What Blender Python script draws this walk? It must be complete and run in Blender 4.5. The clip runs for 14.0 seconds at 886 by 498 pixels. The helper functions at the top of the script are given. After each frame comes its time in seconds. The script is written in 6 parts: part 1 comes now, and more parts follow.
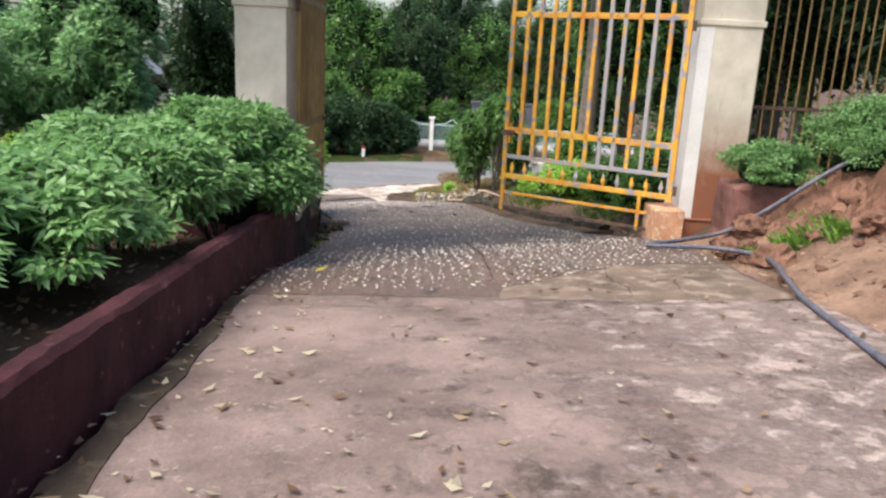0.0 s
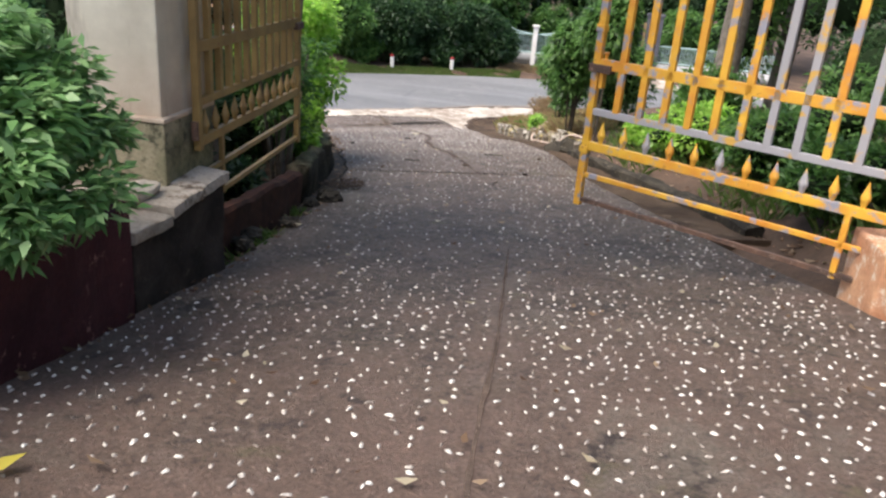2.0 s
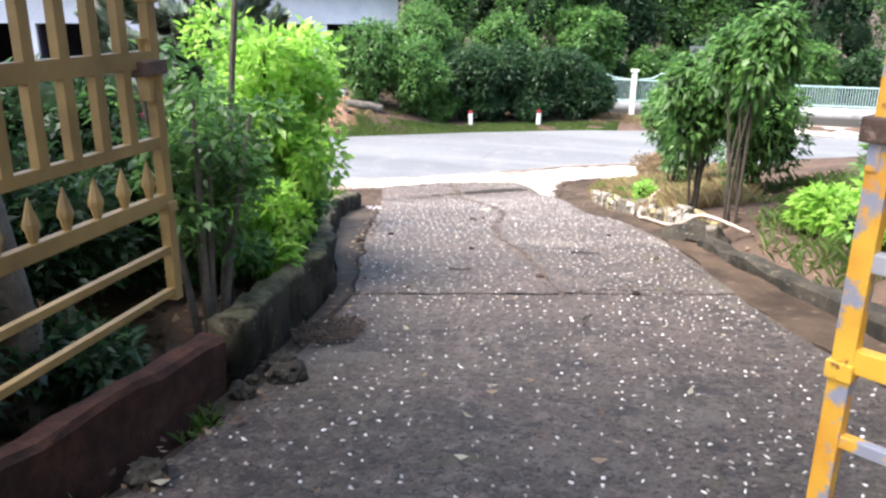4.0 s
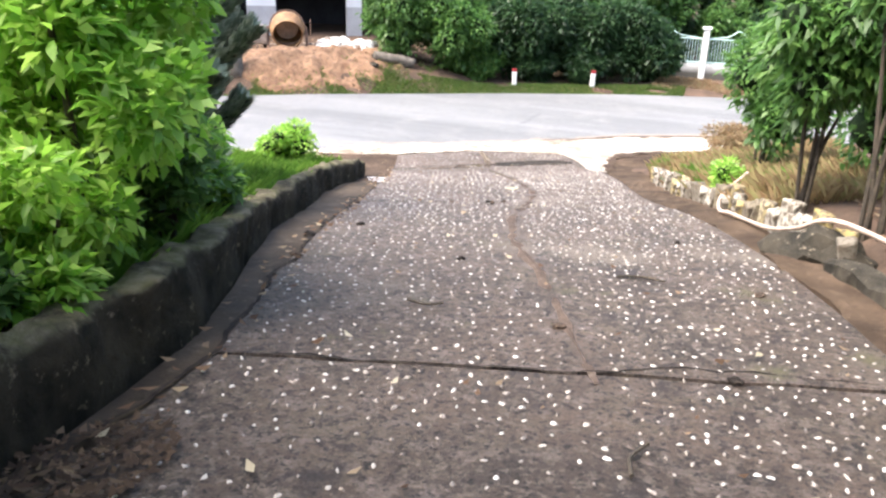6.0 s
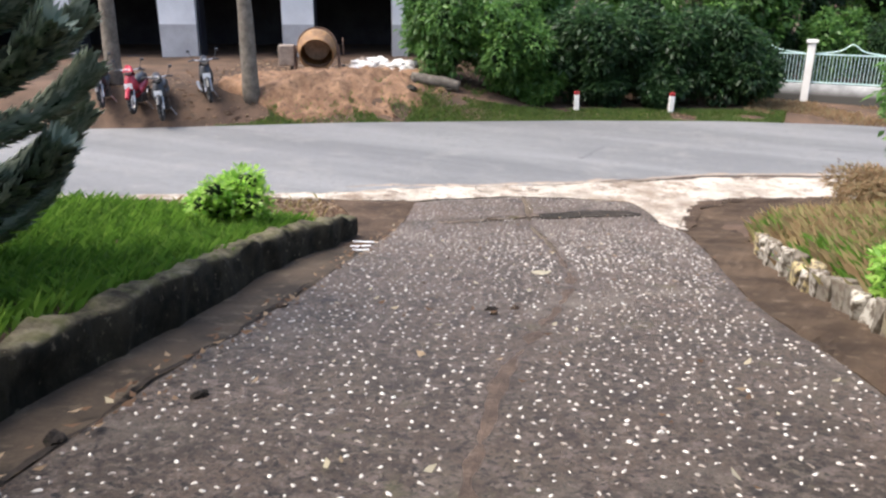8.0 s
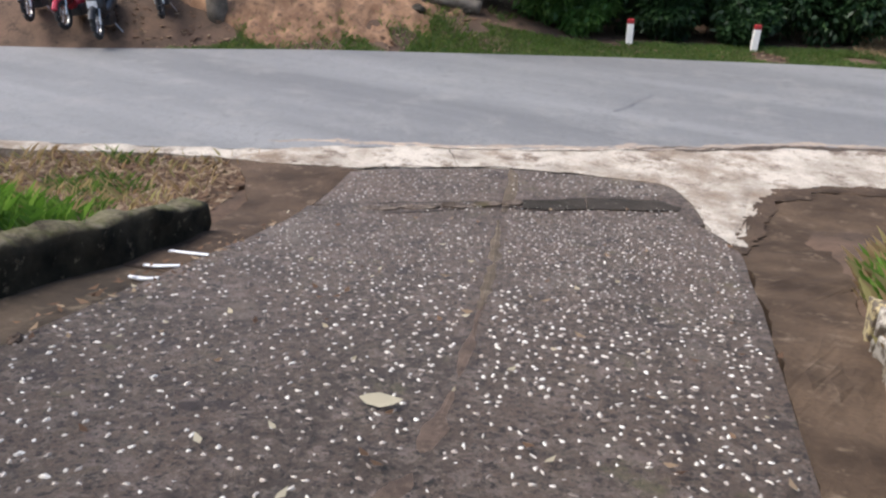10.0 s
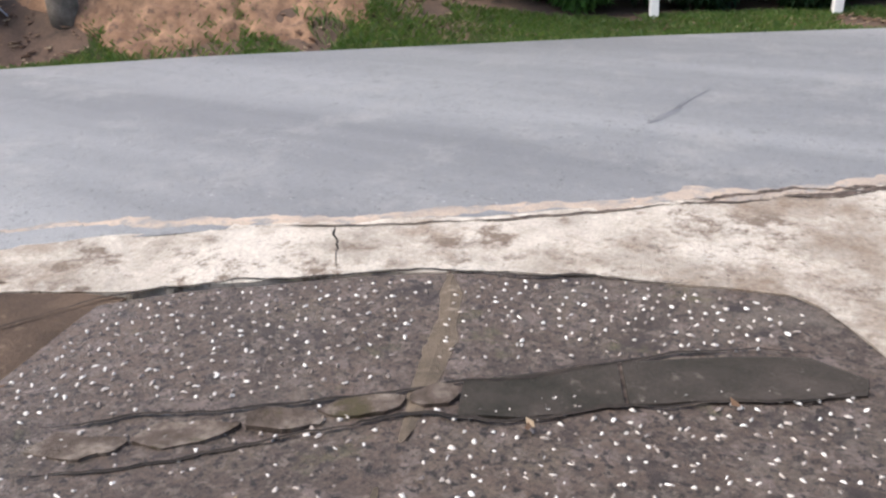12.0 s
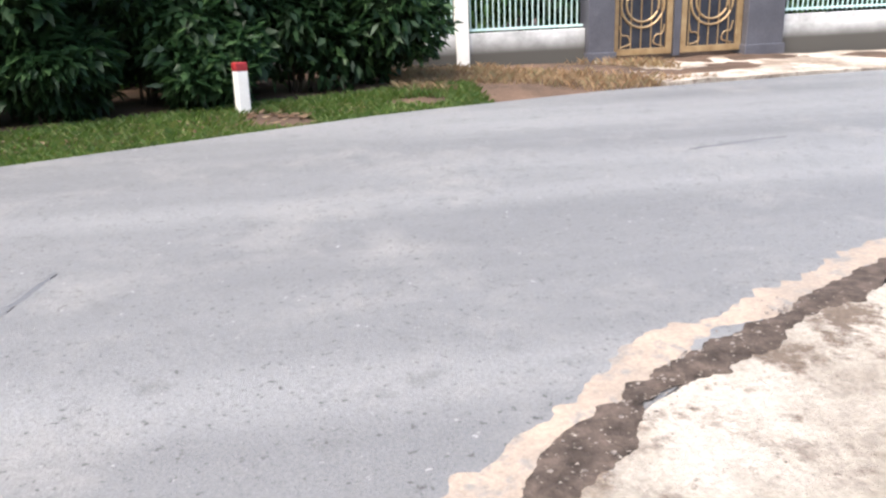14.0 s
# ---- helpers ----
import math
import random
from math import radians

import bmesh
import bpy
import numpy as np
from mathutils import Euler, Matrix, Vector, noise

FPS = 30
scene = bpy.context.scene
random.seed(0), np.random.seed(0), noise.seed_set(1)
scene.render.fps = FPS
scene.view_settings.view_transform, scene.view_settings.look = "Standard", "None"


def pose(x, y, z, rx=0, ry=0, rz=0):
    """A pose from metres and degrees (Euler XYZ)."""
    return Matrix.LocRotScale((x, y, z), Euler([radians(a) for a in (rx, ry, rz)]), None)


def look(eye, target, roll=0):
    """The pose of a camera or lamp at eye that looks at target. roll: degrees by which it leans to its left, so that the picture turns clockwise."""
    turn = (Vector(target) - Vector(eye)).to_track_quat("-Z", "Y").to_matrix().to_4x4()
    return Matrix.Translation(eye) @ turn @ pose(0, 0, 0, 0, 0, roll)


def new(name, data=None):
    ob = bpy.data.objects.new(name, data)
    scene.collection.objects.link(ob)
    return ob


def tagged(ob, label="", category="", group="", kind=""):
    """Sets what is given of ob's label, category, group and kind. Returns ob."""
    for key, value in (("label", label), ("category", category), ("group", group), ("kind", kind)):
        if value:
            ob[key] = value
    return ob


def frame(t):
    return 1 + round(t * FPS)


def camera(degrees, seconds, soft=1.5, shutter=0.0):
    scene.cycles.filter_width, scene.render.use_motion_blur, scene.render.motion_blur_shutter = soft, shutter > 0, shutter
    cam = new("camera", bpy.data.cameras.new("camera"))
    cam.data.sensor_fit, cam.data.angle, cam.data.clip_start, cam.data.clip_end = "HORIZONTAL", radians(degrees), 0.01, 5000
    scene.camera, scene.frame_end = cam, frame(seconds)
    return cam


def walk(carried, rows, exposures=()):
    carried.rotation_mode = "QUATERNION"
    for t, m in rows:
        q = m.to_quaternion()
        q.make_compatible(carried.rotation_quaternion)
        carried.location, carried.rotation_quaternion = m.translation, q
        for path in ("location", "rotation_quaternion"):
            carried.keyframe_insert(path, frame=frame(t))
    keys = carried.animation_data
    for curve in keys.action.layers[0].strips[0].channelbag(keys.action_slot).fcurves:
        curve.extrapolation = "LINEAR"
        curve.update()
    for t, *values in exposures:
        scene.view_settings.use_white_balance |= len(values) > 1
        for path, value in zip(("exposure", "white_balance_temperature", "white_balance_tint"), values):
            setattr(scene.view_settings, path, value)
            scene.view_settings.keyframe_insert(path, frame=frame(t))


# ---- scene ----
cam = camera(60.0, 14.0, soft=2.4)
# seconds, x, y, z, yaw, pitch, roll
ROWS = [
    (0, 0.000, -0.000, 1.281, 0.66, -14.10, -2.83),
    (0.5, 0.195, 1.185, 1.254, 0.37, -15.30, -2.83),
    (1, 0.370, 2.346, 1.230, 1.97, -16.07, -2.88),
    (1.5, 0.486, 3.464, 1.166, 5.94, -18.64, -3.83),
    (2, 0.537, 4.503, 1.076, 9.36, -21.42, -4.38),
    (2.5, 0.574, 5.518, 0.964, 10.72, -24.67, -3.79),
    (3, 0.523, 6.485, 0.839, 12.38, -22.79, -4.10),
    (3.5, 0.383, 7.505, 0.738, 14.98, -17.51, -1.02),
    (6, -0.024, 11.394, 0.003, 20.19, -20.41, -1.60),
    (6.5, -0.169, 12.288, -0.094, 22.12, -19.68, -0.95),
    (7, -0.325, 13.169, -0.210, 24.29, -19.16, -1.04),
    (7.5, -0.465, 14.041, -0.309, 24.84, -18.34, -0.48),
    (10, -0.966, 19.044, -0.975, 31.90, -24.05, -1.38),
    (10.5, -1.395, 20.104, -1.192, 33.19, -22.43, 0.22),
    (11, -1.880, 21.187, -1.407, 34.31, -21.97, 0.58),
    (11.5, -2.293, 22.290, -1.652, 33.34, -23.00, 1.86),
    (12, -2.696, 23.447, -1.934, 31.63, -23.70, 2.61),
    (12.5, -3.036, 24.543, -2.144, 29.69, -22.24, 3.08),
    (13, -3.217, 25.621, -2.304, 22.13, -20.74, 4.81),
    (13.5, -3.226, 26.600, -2.431, 6.44, -20.24, 5.19),
    (14, -3.108, 27.277, -2.440, -9.34, -17.89, 2.37),
]
EXPOSURES = [(t, 1.35 + e, (6150 if 2.8 < t < 5 else 6500) if t < 9 else 6250 if t < 12.8 else 6430, 10) for t, e in ((0.0, 0.0), (1.0, -0.05), (1.5, 0.0), (2.5, 0.25), (3.0, 0.7), (3.7, 0.95), (5.8, 1.0), (7.0, 0.55), (7.5, 0.35), (10.0, -0.25), (12.0, 0.0), (13.0, -0.15), (13.5, 0.1), (14.0, 0.45))]
walk(cam, [(t, pose(x, y, z, 90 + pitch, roll, yaw)) for t, x, y, z, yaw, pitch, roll in ROWS], EXPOSURES)

# ---- light ----
world = bpy.data.worlds.new("sky")
scene.world = world
world.use_nodes = True
wn = world.node_tree
sky = wn.nodes.new("ShaderNodeTexSky")
sky.sky_type = "NISHITA"
sky.sun_disc = False
sky.sun_elevation, sky.sun_rotation = radians(60), radians(232)
sky.dust_density = 4.0
wn.links.new(sky.outputs[0], wn.nodes["Background"].inputs[0])
wn.nodes["Background"].inputs[1].default_value = 0.15
sun = new("sun", bpy.data.lights.new("sun", "SUN"))
sun.data.energy, sun.data.angle, sun.data.color = 1.5, radians(40), (1.0, 0.95, 0.88)
SUN_AZ, SUN_EL = radians(232), radians(60)
sun.matrix_world = look((0, 0, 0), (-math.sin(SUN_AZ) * math.cos(SUN_EL), -math.cos(SUN_AZ) * math.cos(SUN_EL), -math.sin(SUN_EL)))


# ---- materials ----
class Mat:
    """A node material built step by step."""

    def __init__(self, name, rough=0.8, metal=0.0):
        self.m = bpy.data.materials.new(name)
        self.m.use_nodes = True
        self.t = self.m.node_tree
        self.b = self.t.nodes["Principled BSDF"]
        self.b.inputs["Roughness"].default_value = rough
        self.b.inputs["Metallic"].default_value = metal
        self.co = self.node("ShaderNodeTexCoord").outputs["Object"]

    def node(self, kind, **values):
        n = self.t.nodes.new(kind)
        for key, v in values.items():
            n.inputs[key].default_value = v
        return n

    def link(self, a, b):
        self.t.links.new(a, b)

    def noise(self, scale, detail=4.0, rough=0.6, stretch=None):
        n = self.node("ShaderNodeTexNoise", Scale=scale, Detail=detail, Roughness=rough)
        if stretch:
            mp = self.node("ShaderNodeMapping", Scale=stretch)
            self.link(self.co, mp.inputs[0])
            self.link(mp.outputs[0], n.inputs["Vector"])
        else:
            self.link(self.co, n.inputs["Vector"])
        return n.outputs["Fac"]

    def ramp(self, fac, *stops):
        r = self.node("ShaderNodeValToRGB")
        e = r.color_ramp.elements
        while len(e) < len(stops):
            e.new(0.5)
        for k, (p, c) in zip(e, stops):
            k.position, k.color = p, (*c, 1) if len(c) == 3 else c
        self.link(fac, r.inputs[0])
        return r.outputs[0]

    def mask(self, fac, lo, hi):
        return self.ramp(fac, (lo, (0, 0, 0)), (hi, (1, 1, 1)))

    def mix(self, fac, a, b, how="MIX"):
        n = self.t.nodes.new("ShaderNodeMix")
        n.data_type, n.blend_type = "RGBA", how
        for sock, v in ((n.inputs[0], fac), (n.inputs[6], a), (n.inputs[7], b)):
            if isinstance(v, (int, float)):
                sock.default_value = v
            elif isinstance(v, tuple):
                sock.default_value = (*v, 1)
            else:
                self.link(v, sock)
        return n.outputs[2]

    def height(self):
        sep = self.node("ShaderNodeSeparateXYZ")
        self.link(self.co, sep.inputs[0])
        return sep.outputs[2]

    def color(self, c):
        if isinstance(c, tuple):
            self.b.inputs["Base Color"].default_value = (*c, 1)
        else:
            self.link(c, self.b.inputs["Base Color"])
        return self

    def dull(self, level=0.15):
        self.b.inputs["Specular IOR Level"].default_value = level
        return self

    def bump(self, fac, strength=0.4, distance=0.01):
        n = self.node("ShaderNodeBump", Strength=strength, Distance=distance)
        self.link(fac, n.inputs["Height"])
        self.link(n.outputs[0], self.b.inputs["Normal"])
        return self


def mat_rough(name, dark, light, spot, scale=2.0, grain=60.0, rough=0.85, spots=(0.55, 0.7), bump=0.4):
    """Mineral surface: two tones in large patches, a third in spots, fine grain."""
    m = Mat(name, rough)
    base = m.ramp(m.noise(scale, 6), (0.35, dark), (0.65, light))
    base = m.mix(m.mask(m.noise(scale * 3.3, 5, 0.7), *spots), base, spot)
    g = m.noise(grain, 5, 0.7)
    base = m.mix(0.55, base, m.ramp(g, (0.3, (0.35, 0.35, 0.35)), (0.7, (0.75, 0.75, 0.75))), "OVERLAY")
    m.color(base)
    return m.bump(g, bump, 0.012)


def mat_leaf(name, a, b, c, gloss=0.45, through_light=0.5):
    m = Mat(name, gloss)
    geo = m.node("ShaderNodeNewGeometry")
    col = m.ramp(geo.outputs["Random Per Island"], (0.0, a), (0.55, b), (1.0, c))
    patch = m.ramp(m.noise(1.3, 3), (0.3, (0.72, 0.75, 0.7)), (0.7, (1.0, 1.0, 0.95)))
    col = m.mix(1.0, col, patch, "MULTIPLY")
    m.color(col)
    tr = m.node("ShaderNodeBsdfTranslucent")
    m.link(col, tr.inputs[0])
    mixer = m.node("ShaderNodeMixShader")
    mixer.inputs[0].default_value = through_light
    m.link(m.b.outputs[0], mixer.inputs[1])
    m.link(tr.outputs[0], mixer.inputs[2])
    m.link(mixer.outputs[0], m.t.nodes["Material Output"].inputs[0])
    return m


soil = mat_rough("red_brown_soil", (0.06, 0.042, 0.031), (0.12, 0.078, 0.055), (0.04, 0.03, 0.022), 1.2, 25, 0.95).dull()
mud = mat_rough("red_mud", (0.10, 0.052, 0.036), (0.215, 0.12, 0.082), (0.06, 0.034, 0.025), 3.4, 26, 0.95, (0.54, 0.66), 1.0).dull()
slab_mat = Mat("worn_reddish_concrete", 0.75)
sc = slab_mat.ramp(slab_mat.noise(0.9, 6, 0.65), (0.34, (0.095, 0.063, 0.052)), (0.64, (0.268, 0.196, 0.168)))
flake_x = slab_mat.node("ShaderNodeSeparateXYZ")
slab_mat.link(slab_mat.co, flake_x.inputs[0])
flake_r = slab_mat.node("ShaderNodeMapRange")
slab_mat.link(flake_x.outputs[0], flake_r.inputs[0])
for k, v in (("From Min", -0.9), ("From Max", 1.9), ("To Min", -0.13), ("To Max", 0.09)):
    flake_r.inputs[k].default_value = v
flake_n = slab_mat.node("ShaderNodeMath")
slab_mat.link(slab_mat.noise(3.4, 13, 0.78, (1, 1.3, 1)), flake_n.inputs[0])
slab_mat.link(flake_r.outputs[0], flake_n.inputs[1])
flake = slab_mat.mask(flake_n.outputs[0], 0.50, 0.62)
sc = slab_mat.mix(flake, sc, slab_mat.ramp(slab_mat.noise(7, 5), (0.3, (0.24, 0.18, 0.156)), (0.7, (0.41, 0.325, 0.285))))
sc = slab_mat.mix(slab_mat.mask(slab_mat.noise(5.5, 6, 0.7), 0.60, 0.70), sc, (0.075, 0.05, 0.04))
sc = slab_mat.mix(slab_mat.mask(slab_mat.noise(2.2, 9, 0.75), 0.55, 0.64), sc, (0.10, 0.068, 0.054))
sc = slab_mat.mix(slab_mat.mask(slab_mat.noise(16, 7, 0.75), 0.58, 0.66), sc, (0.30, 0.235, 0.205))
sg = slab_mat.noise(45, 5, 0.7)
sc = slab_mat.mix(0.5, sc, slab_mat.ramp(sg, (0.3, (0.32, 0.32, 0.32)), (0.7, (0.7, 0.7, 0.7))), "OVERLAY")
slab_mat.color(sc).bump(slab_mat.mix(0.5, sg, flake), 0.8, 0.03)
ramp_mat = Mat("brown_exposed_concrete", 0.58)
rc = ramp_mat.ramp(ramp_mat.noise(1.3, 7, 0.68), (0.32, (0.060, 0.043, 0.033)), (0.66, (0.146, 0.101, 0.075)))
rc = ramp_mat.mix(ramp_mat.mask(ramp_mat.noise(2.1, 6, 0.7), 0.53, 0.68), rc, (0.145, 0.11, 0.078))
rc = ramp_mat.mix(ramp_mat.mask(ramp_mat.noise(7, 8, 0.72), 0.53, 0.60), rc, (0.19, 0.145, 0.122))
rc = ramp_mat.mix(ramp_mat.mask(ramp_mat.noise(9.5, 8, 0.72), 0.54, 0.61), rc, (0.042, 0.031, 0.027))
rc = ramp_mat.mix(ramp_mat.mask(ramp_mat.noise(19, 6, 0.75), 0.53, 0.58), rc, (0.18, 0.14, 0.112))
rc = ramp_mat.mix(ramp_mat.mask(ramp_mat.noise(27, 6, 0.75), 0.535, 0.585), rc, (0.020, 0.015, 0.012))
wash_y = ramp_mat.node("ShaderNodeSeparateXYZ")
ramp_mat.link(ramp_mat.co, wash_y.inputs[0])
wash_r = ramp_mat.node("ShaderNodeMapRange")
ramp_mat.link(wash_y.outputs[1], wash_r.inputs[0])
for k, v in (("From Min", 5.5), ("From Max", 10.5), ("To Min", 0.3), ("To Max", -0.2)):
    wash_r.inputs[k].default_value = v
wash_n = ramp_mat.node("ShaderNodeMath")
ramp_mat.link(ramp_mat.noise(1.1, 6, 0.65), wash_n.inputs[0])
ramp_mat.link(wash_r.outputs[0], wash_n.inputs[1])
rc = ramp_mat.mix(ramp_mat.mask(wash_n.outputs[0], 0.42, 0.85), rc, (0.185, 0.122, 0.094))
rc = ramp_mat.mix(ramp_mat.mask(ramp_mat.noise(0.8, 9, 0.74), 0.55, 0.66), rc, (0.185, 0.15, 0.118))
rc = ramp_mat.mix(ramp_mat.mask(ramp_mat.noise(3.3, 7, 0.7), 0.58, 0.66), rc, (0.042, 0.030, 0.026))
rc = ramp_mat.mix(ramp_mat.mask(ramp_mat.noise(1.7, 8, 0.74), 0.60, 0.70), rc, (0.125, 0.11, 0.055))
rg = ramp_mat.noise(55, 6, 0.75)
rc = ramp_mat.mix(0.8, rc, ramp_mat.ramp(rg, (0.32, (0.2, 0.2, 0.2)), (0.68, (0.8, 0.8, 0.8))), "OVERLAY")
ramp_mat.color(rc).bump(ramp_mat.mix(0.5, rg, ramp_mat.noise(14, 8, 0.75)), 1.0, 0.06)
mortar = mat_rough("pale_mortar", (0.10, 0.08, 0.065), (0.20, 0.16, 0.125), (0.07, 0.055, 0.045), 4, 60, 0.85)
gutter_mat = mat_rough("damp_and_shaded_concrete", (0.030, 0.023, 0.017), (0.075, 0.055, 0.038), (0.125, 0.098, 0.068), 1.6, 40, 0.75).dull()
groove_mat = mat_rough("dark_worn_concrete", (0.052, 0.038, 0.031), (0.10, 0.072, 0.056), (0.14, 0.107, 0.084), 5.0, 40, 0.85, (0.55, 0.7), 0.9).dull()
apron_mat = Mat("pale_sandy_concrete", 0.85)
pc = apron_mat.ramp(apron_mat.noise(1.1, 7, 0.65), (0.34, (0.27, 0.225, 0.175)), (0.56, (0.56, 0.50, 0.42)))
pc = apron_mat.mix(apron_mat.mask(apron_mat.noise(0.75, 8, 0.72), 0.49, 0.62), pc, (0.225, 0.165, 0.115))
pc = apron_mat.mix(apron_mat.mask(apron_mat.noise(4.5, 7, 0.72), 0.57, 0.68), pc, (0.20, 0.155, 0.12))
pc = apron_mat.mix(apron_mat.mask(apron_mat.noise(2.6, 10, 0.78), 0.535, 0.61), pc, (0.17, 0.125, 0.09))
pc = apron_mat.mix(apron_mat.mask(apron_mat.noise(13, 7, 0.75), 0.60, 0.68), pc, (0.11, 0.08, 0.06))
pg = apron_mat.noise(42, 6, 0.75)
pc = apron_mat.mix(0.6, pc, apron_mat.ramp(pg, (0.3, (0.27, 0.27, 0.27)), (0.7, (0.72, 0.72, 0.72))), "OVERLAY")
apron_mat.color(pc).bump(apron_mat.mix(0.5, pg, apron_mat.noise(9, 8, 0.75)), 1.0, 0.05)
moss_mat = mat_rough("mossy_brown_concrete", (0.058, 0.046, 0.033), (0.11, 0.085, 0.062), (0.19, 0.152, 0.118), 4, 50, 0.85, (0.56, 0.7), 0.9).dull()

asphalt = Mat("grey_asphalt", 0.62)
amap = asphalt.node("ShaderNodeMapping", Rotation=(0, 0, radians(-30)), Scale=(0.10, 1.1, 1.0))
asphalt.link(asphalt.co, amap.inputs[0])
aband = asphalt.node("ShaderNodeTexNoise", Scale=1.0, Detail=4.0, Roughness=0.55)
asphalt.link(amap.outputs[0], aband.inputs["Vector"])
ac = asphalt.ramp(aband.outputs["Fac"], (0.32, (0.115, 0.115, 0.116)), (0.68, (0.185, 0.184, 0.182)))
ac = asphalt.mix(asphalt.mask(asphalt.noise(1.3, 6, 0.7), 0.52, 0.75), ac, (0.205, 0.198, 0.188))
ac = asphalt.mix(asphalt.mask(asphalt.noise(5.5, 9, 0.78), 0.54, 0.68), ac, (0.115, 0.114, 0.113))
ag = asphalt.noise(90, 5, 0.75)
ac = asphalt.mix(0.5, ac, asphalt.ramp(ag, (0.3, (0.25, 0.25, 0.25)), (0.7, (0.78, 0.78, 0.78))), "OVERLAY")
ac = asphalt.mix(asphalt.mask(asphalt.noise(30, 4, 0.65), 0.60, 0.68), ac, (0.06, 0.058, 0.056))
ac = asphalt.mix(asphalt.mask(asphalt.noise(22, 4, 0.65), 0.66, 0.74), ac, (0.36, 0.35, 0.34))
asphalt.color(ac).bump(ag, 0.6, 0.012)
crack_mat = mat_rough("dark_crack", (0.012, 0.010, 0.009), (0.03, 0.024, 0.02), (0.045, 0.036, 0.028), 5, 50, 0.95).dull()
joint_mat = mat_rough("wet_dark_rubble", (0.034, 0.026, 0.021), (0.10, 0.076, 0.062), (0.36, 0.32, 0.27), 11, 40, 0.85, (0.63, 0.69), 1.0).dull()
dark_stain = mat_rough("oil_stained_asphalt", (0.085, 0.085, 0.088), (0.115, 0.115, 0.118), (0.15, 0.15, 0.15), 3, 90, 0.6)
sandy_mat = mat_rough("tan_road_sand", (0.20, 0.165, 0.135), (0.32, 0.25, 0.19), (0.17, 0.158, 0.145), 2.2, 60, 0.85, (0.5, 0.62))
maroon = mat_rough("flaking_maroon_paint", (0.03, 0.010, 0.013), (0.062, 0.021, 0.024), (0.20, 0.105, 0.095), 2.6, 40, 0.75, (0.62, 0.69)).dull()
stone_mat = mat_rough("mossy_grey_stone", (0.022, 0.020, 0.016), (0.062, 0.053, 0.040), (0.21, 0.175, 0.13), 4.0, 30, 0.95, (0.60, 0.70), 1.0).dull()
brick_mat = mat_rough("dull_red_brick", (0.032, 0.017, 0.013), (0.075, 0.034, 0.023), (0.024, 0.015, 0.012), 6, 50, 0.9).dull()
pebble_mat = Mat("white_pebble", 0.55)
pebble_mat.color(pebble_mat.ramp(pebble_mat.node("ShaderNodeNewGeometry").outputs["Random Per Island"], (0.0, (0.14, 0.11, 0.09)), (0.25, (0.32, 0.275, 0.24)), (0.65, (0.48, 0.44, 0.395)), (1.0, (0.66, 0.63, 0.58))))
pebble_one = Mat("white_pebble_single", 0.55)
pebble_one.color(pebble_one.ramp(pebble_one.node("ShaderNodeObjectInfo").outputs["Random"], (0.0, (0.14, 0.11, 0.09)), (0.25, (0.32, 0.275, 0.24)), (0.65, (0.48, 0.44, 0.395)), (1.0, (0.66, 0.63, 0.58))))

def mat_plaster(name, reach, strength):
    """Cream plaster with red-brown mud splashed up to a height."""
    m = Mat(name, 0.8)
    pb = m.ramp(m.noise(1.8, 6), (0.3, (0.48, 0.43, 0.33)), (0.7, (0.76, 0.70, 0.56)))
    pb = m.mix(m.mask(m.noise(3.0, 5, 0.7, (1, 1, 0.25)), 0.55, 0.75), pb, (0.30, 0.25, 0.19))
    splash = m.node("ShaderNodeMapRange")
    m.link(m.height(), splash.inputs[0])
    for k, v in (("From Min", -0.55), ("From Max", reach), ("To Min", strength), ("To Max", 0.0)):
        splash.inputs[k].default_value = v
    sp = m.mix(1.0, splash.outputs[0], m.ramp(m.noise(5, 5, 0.7), (0.25, (0.45, 0.45, 0.45)), (0.75, (1.0, 1.0, 1.0))), "MULTIPLY")
    m.color(m.mix(sp, pb, (0.27, 0.105, 0.055))).bump(m.noise(50, 5), 0.25, 0.01)
    return m


plaster_left, plaster_right = mat_plaster("stained_cream_plaster", 0.4, 1.0), mat_plaster("mud_splashed_cream_plaster", 0.85, 2.2)
white_paint = mat_rough("dusty_white_paint", (0.70, 0.68, 0.62), (0.82, 0.80, 0.75), (0.52, 0.47, 0.40), 2.0, 50, 0.6, (0.66, 0.8), 0.2)

yellow = Mat("worn_yellow_gate_paint", 0.45)
yb = yellow.ramp(yellow.noise(2.6, 5), (0.35, (0.58, 0.235, 0.03)), (0.62, (0.72, 0.42, 0.045)))
yb = yellow.mix(yellow.mask(yellow.noise(7, 5, 0.65), 0.54, 0.60), yb, (0.27, 0.27, 0.31))
yb = yellow.mix(yellow.mask(yellow.noise(15, 4, 0.6), 0.66, 0.72), yb, (0.22, 0.08, 0.035))
yellow.color(yb).bump(yellow.noise(60, 3), 0.15, 0.004)
ochre = Mat("shade_toned_ochre_paint", 0.55)
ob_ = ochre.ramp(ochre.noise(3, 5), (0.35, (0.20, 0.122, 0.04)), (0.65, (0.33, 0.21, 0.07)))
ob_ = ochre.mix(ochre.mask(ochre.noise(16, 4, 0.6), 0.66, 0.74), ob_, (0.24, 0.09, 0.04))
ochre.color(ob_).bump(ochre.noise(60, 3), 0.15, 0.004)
grey_primer = Mat("grey_primer", 0.55)
gb = grey_primer.mix(grey_primer.mask(grey_primer.noise(7, 4), 0.55, 0.62), (0.33, 0.32, 0.33), (0.55, 0.33, 0.07))
grey_primer.color(gb)
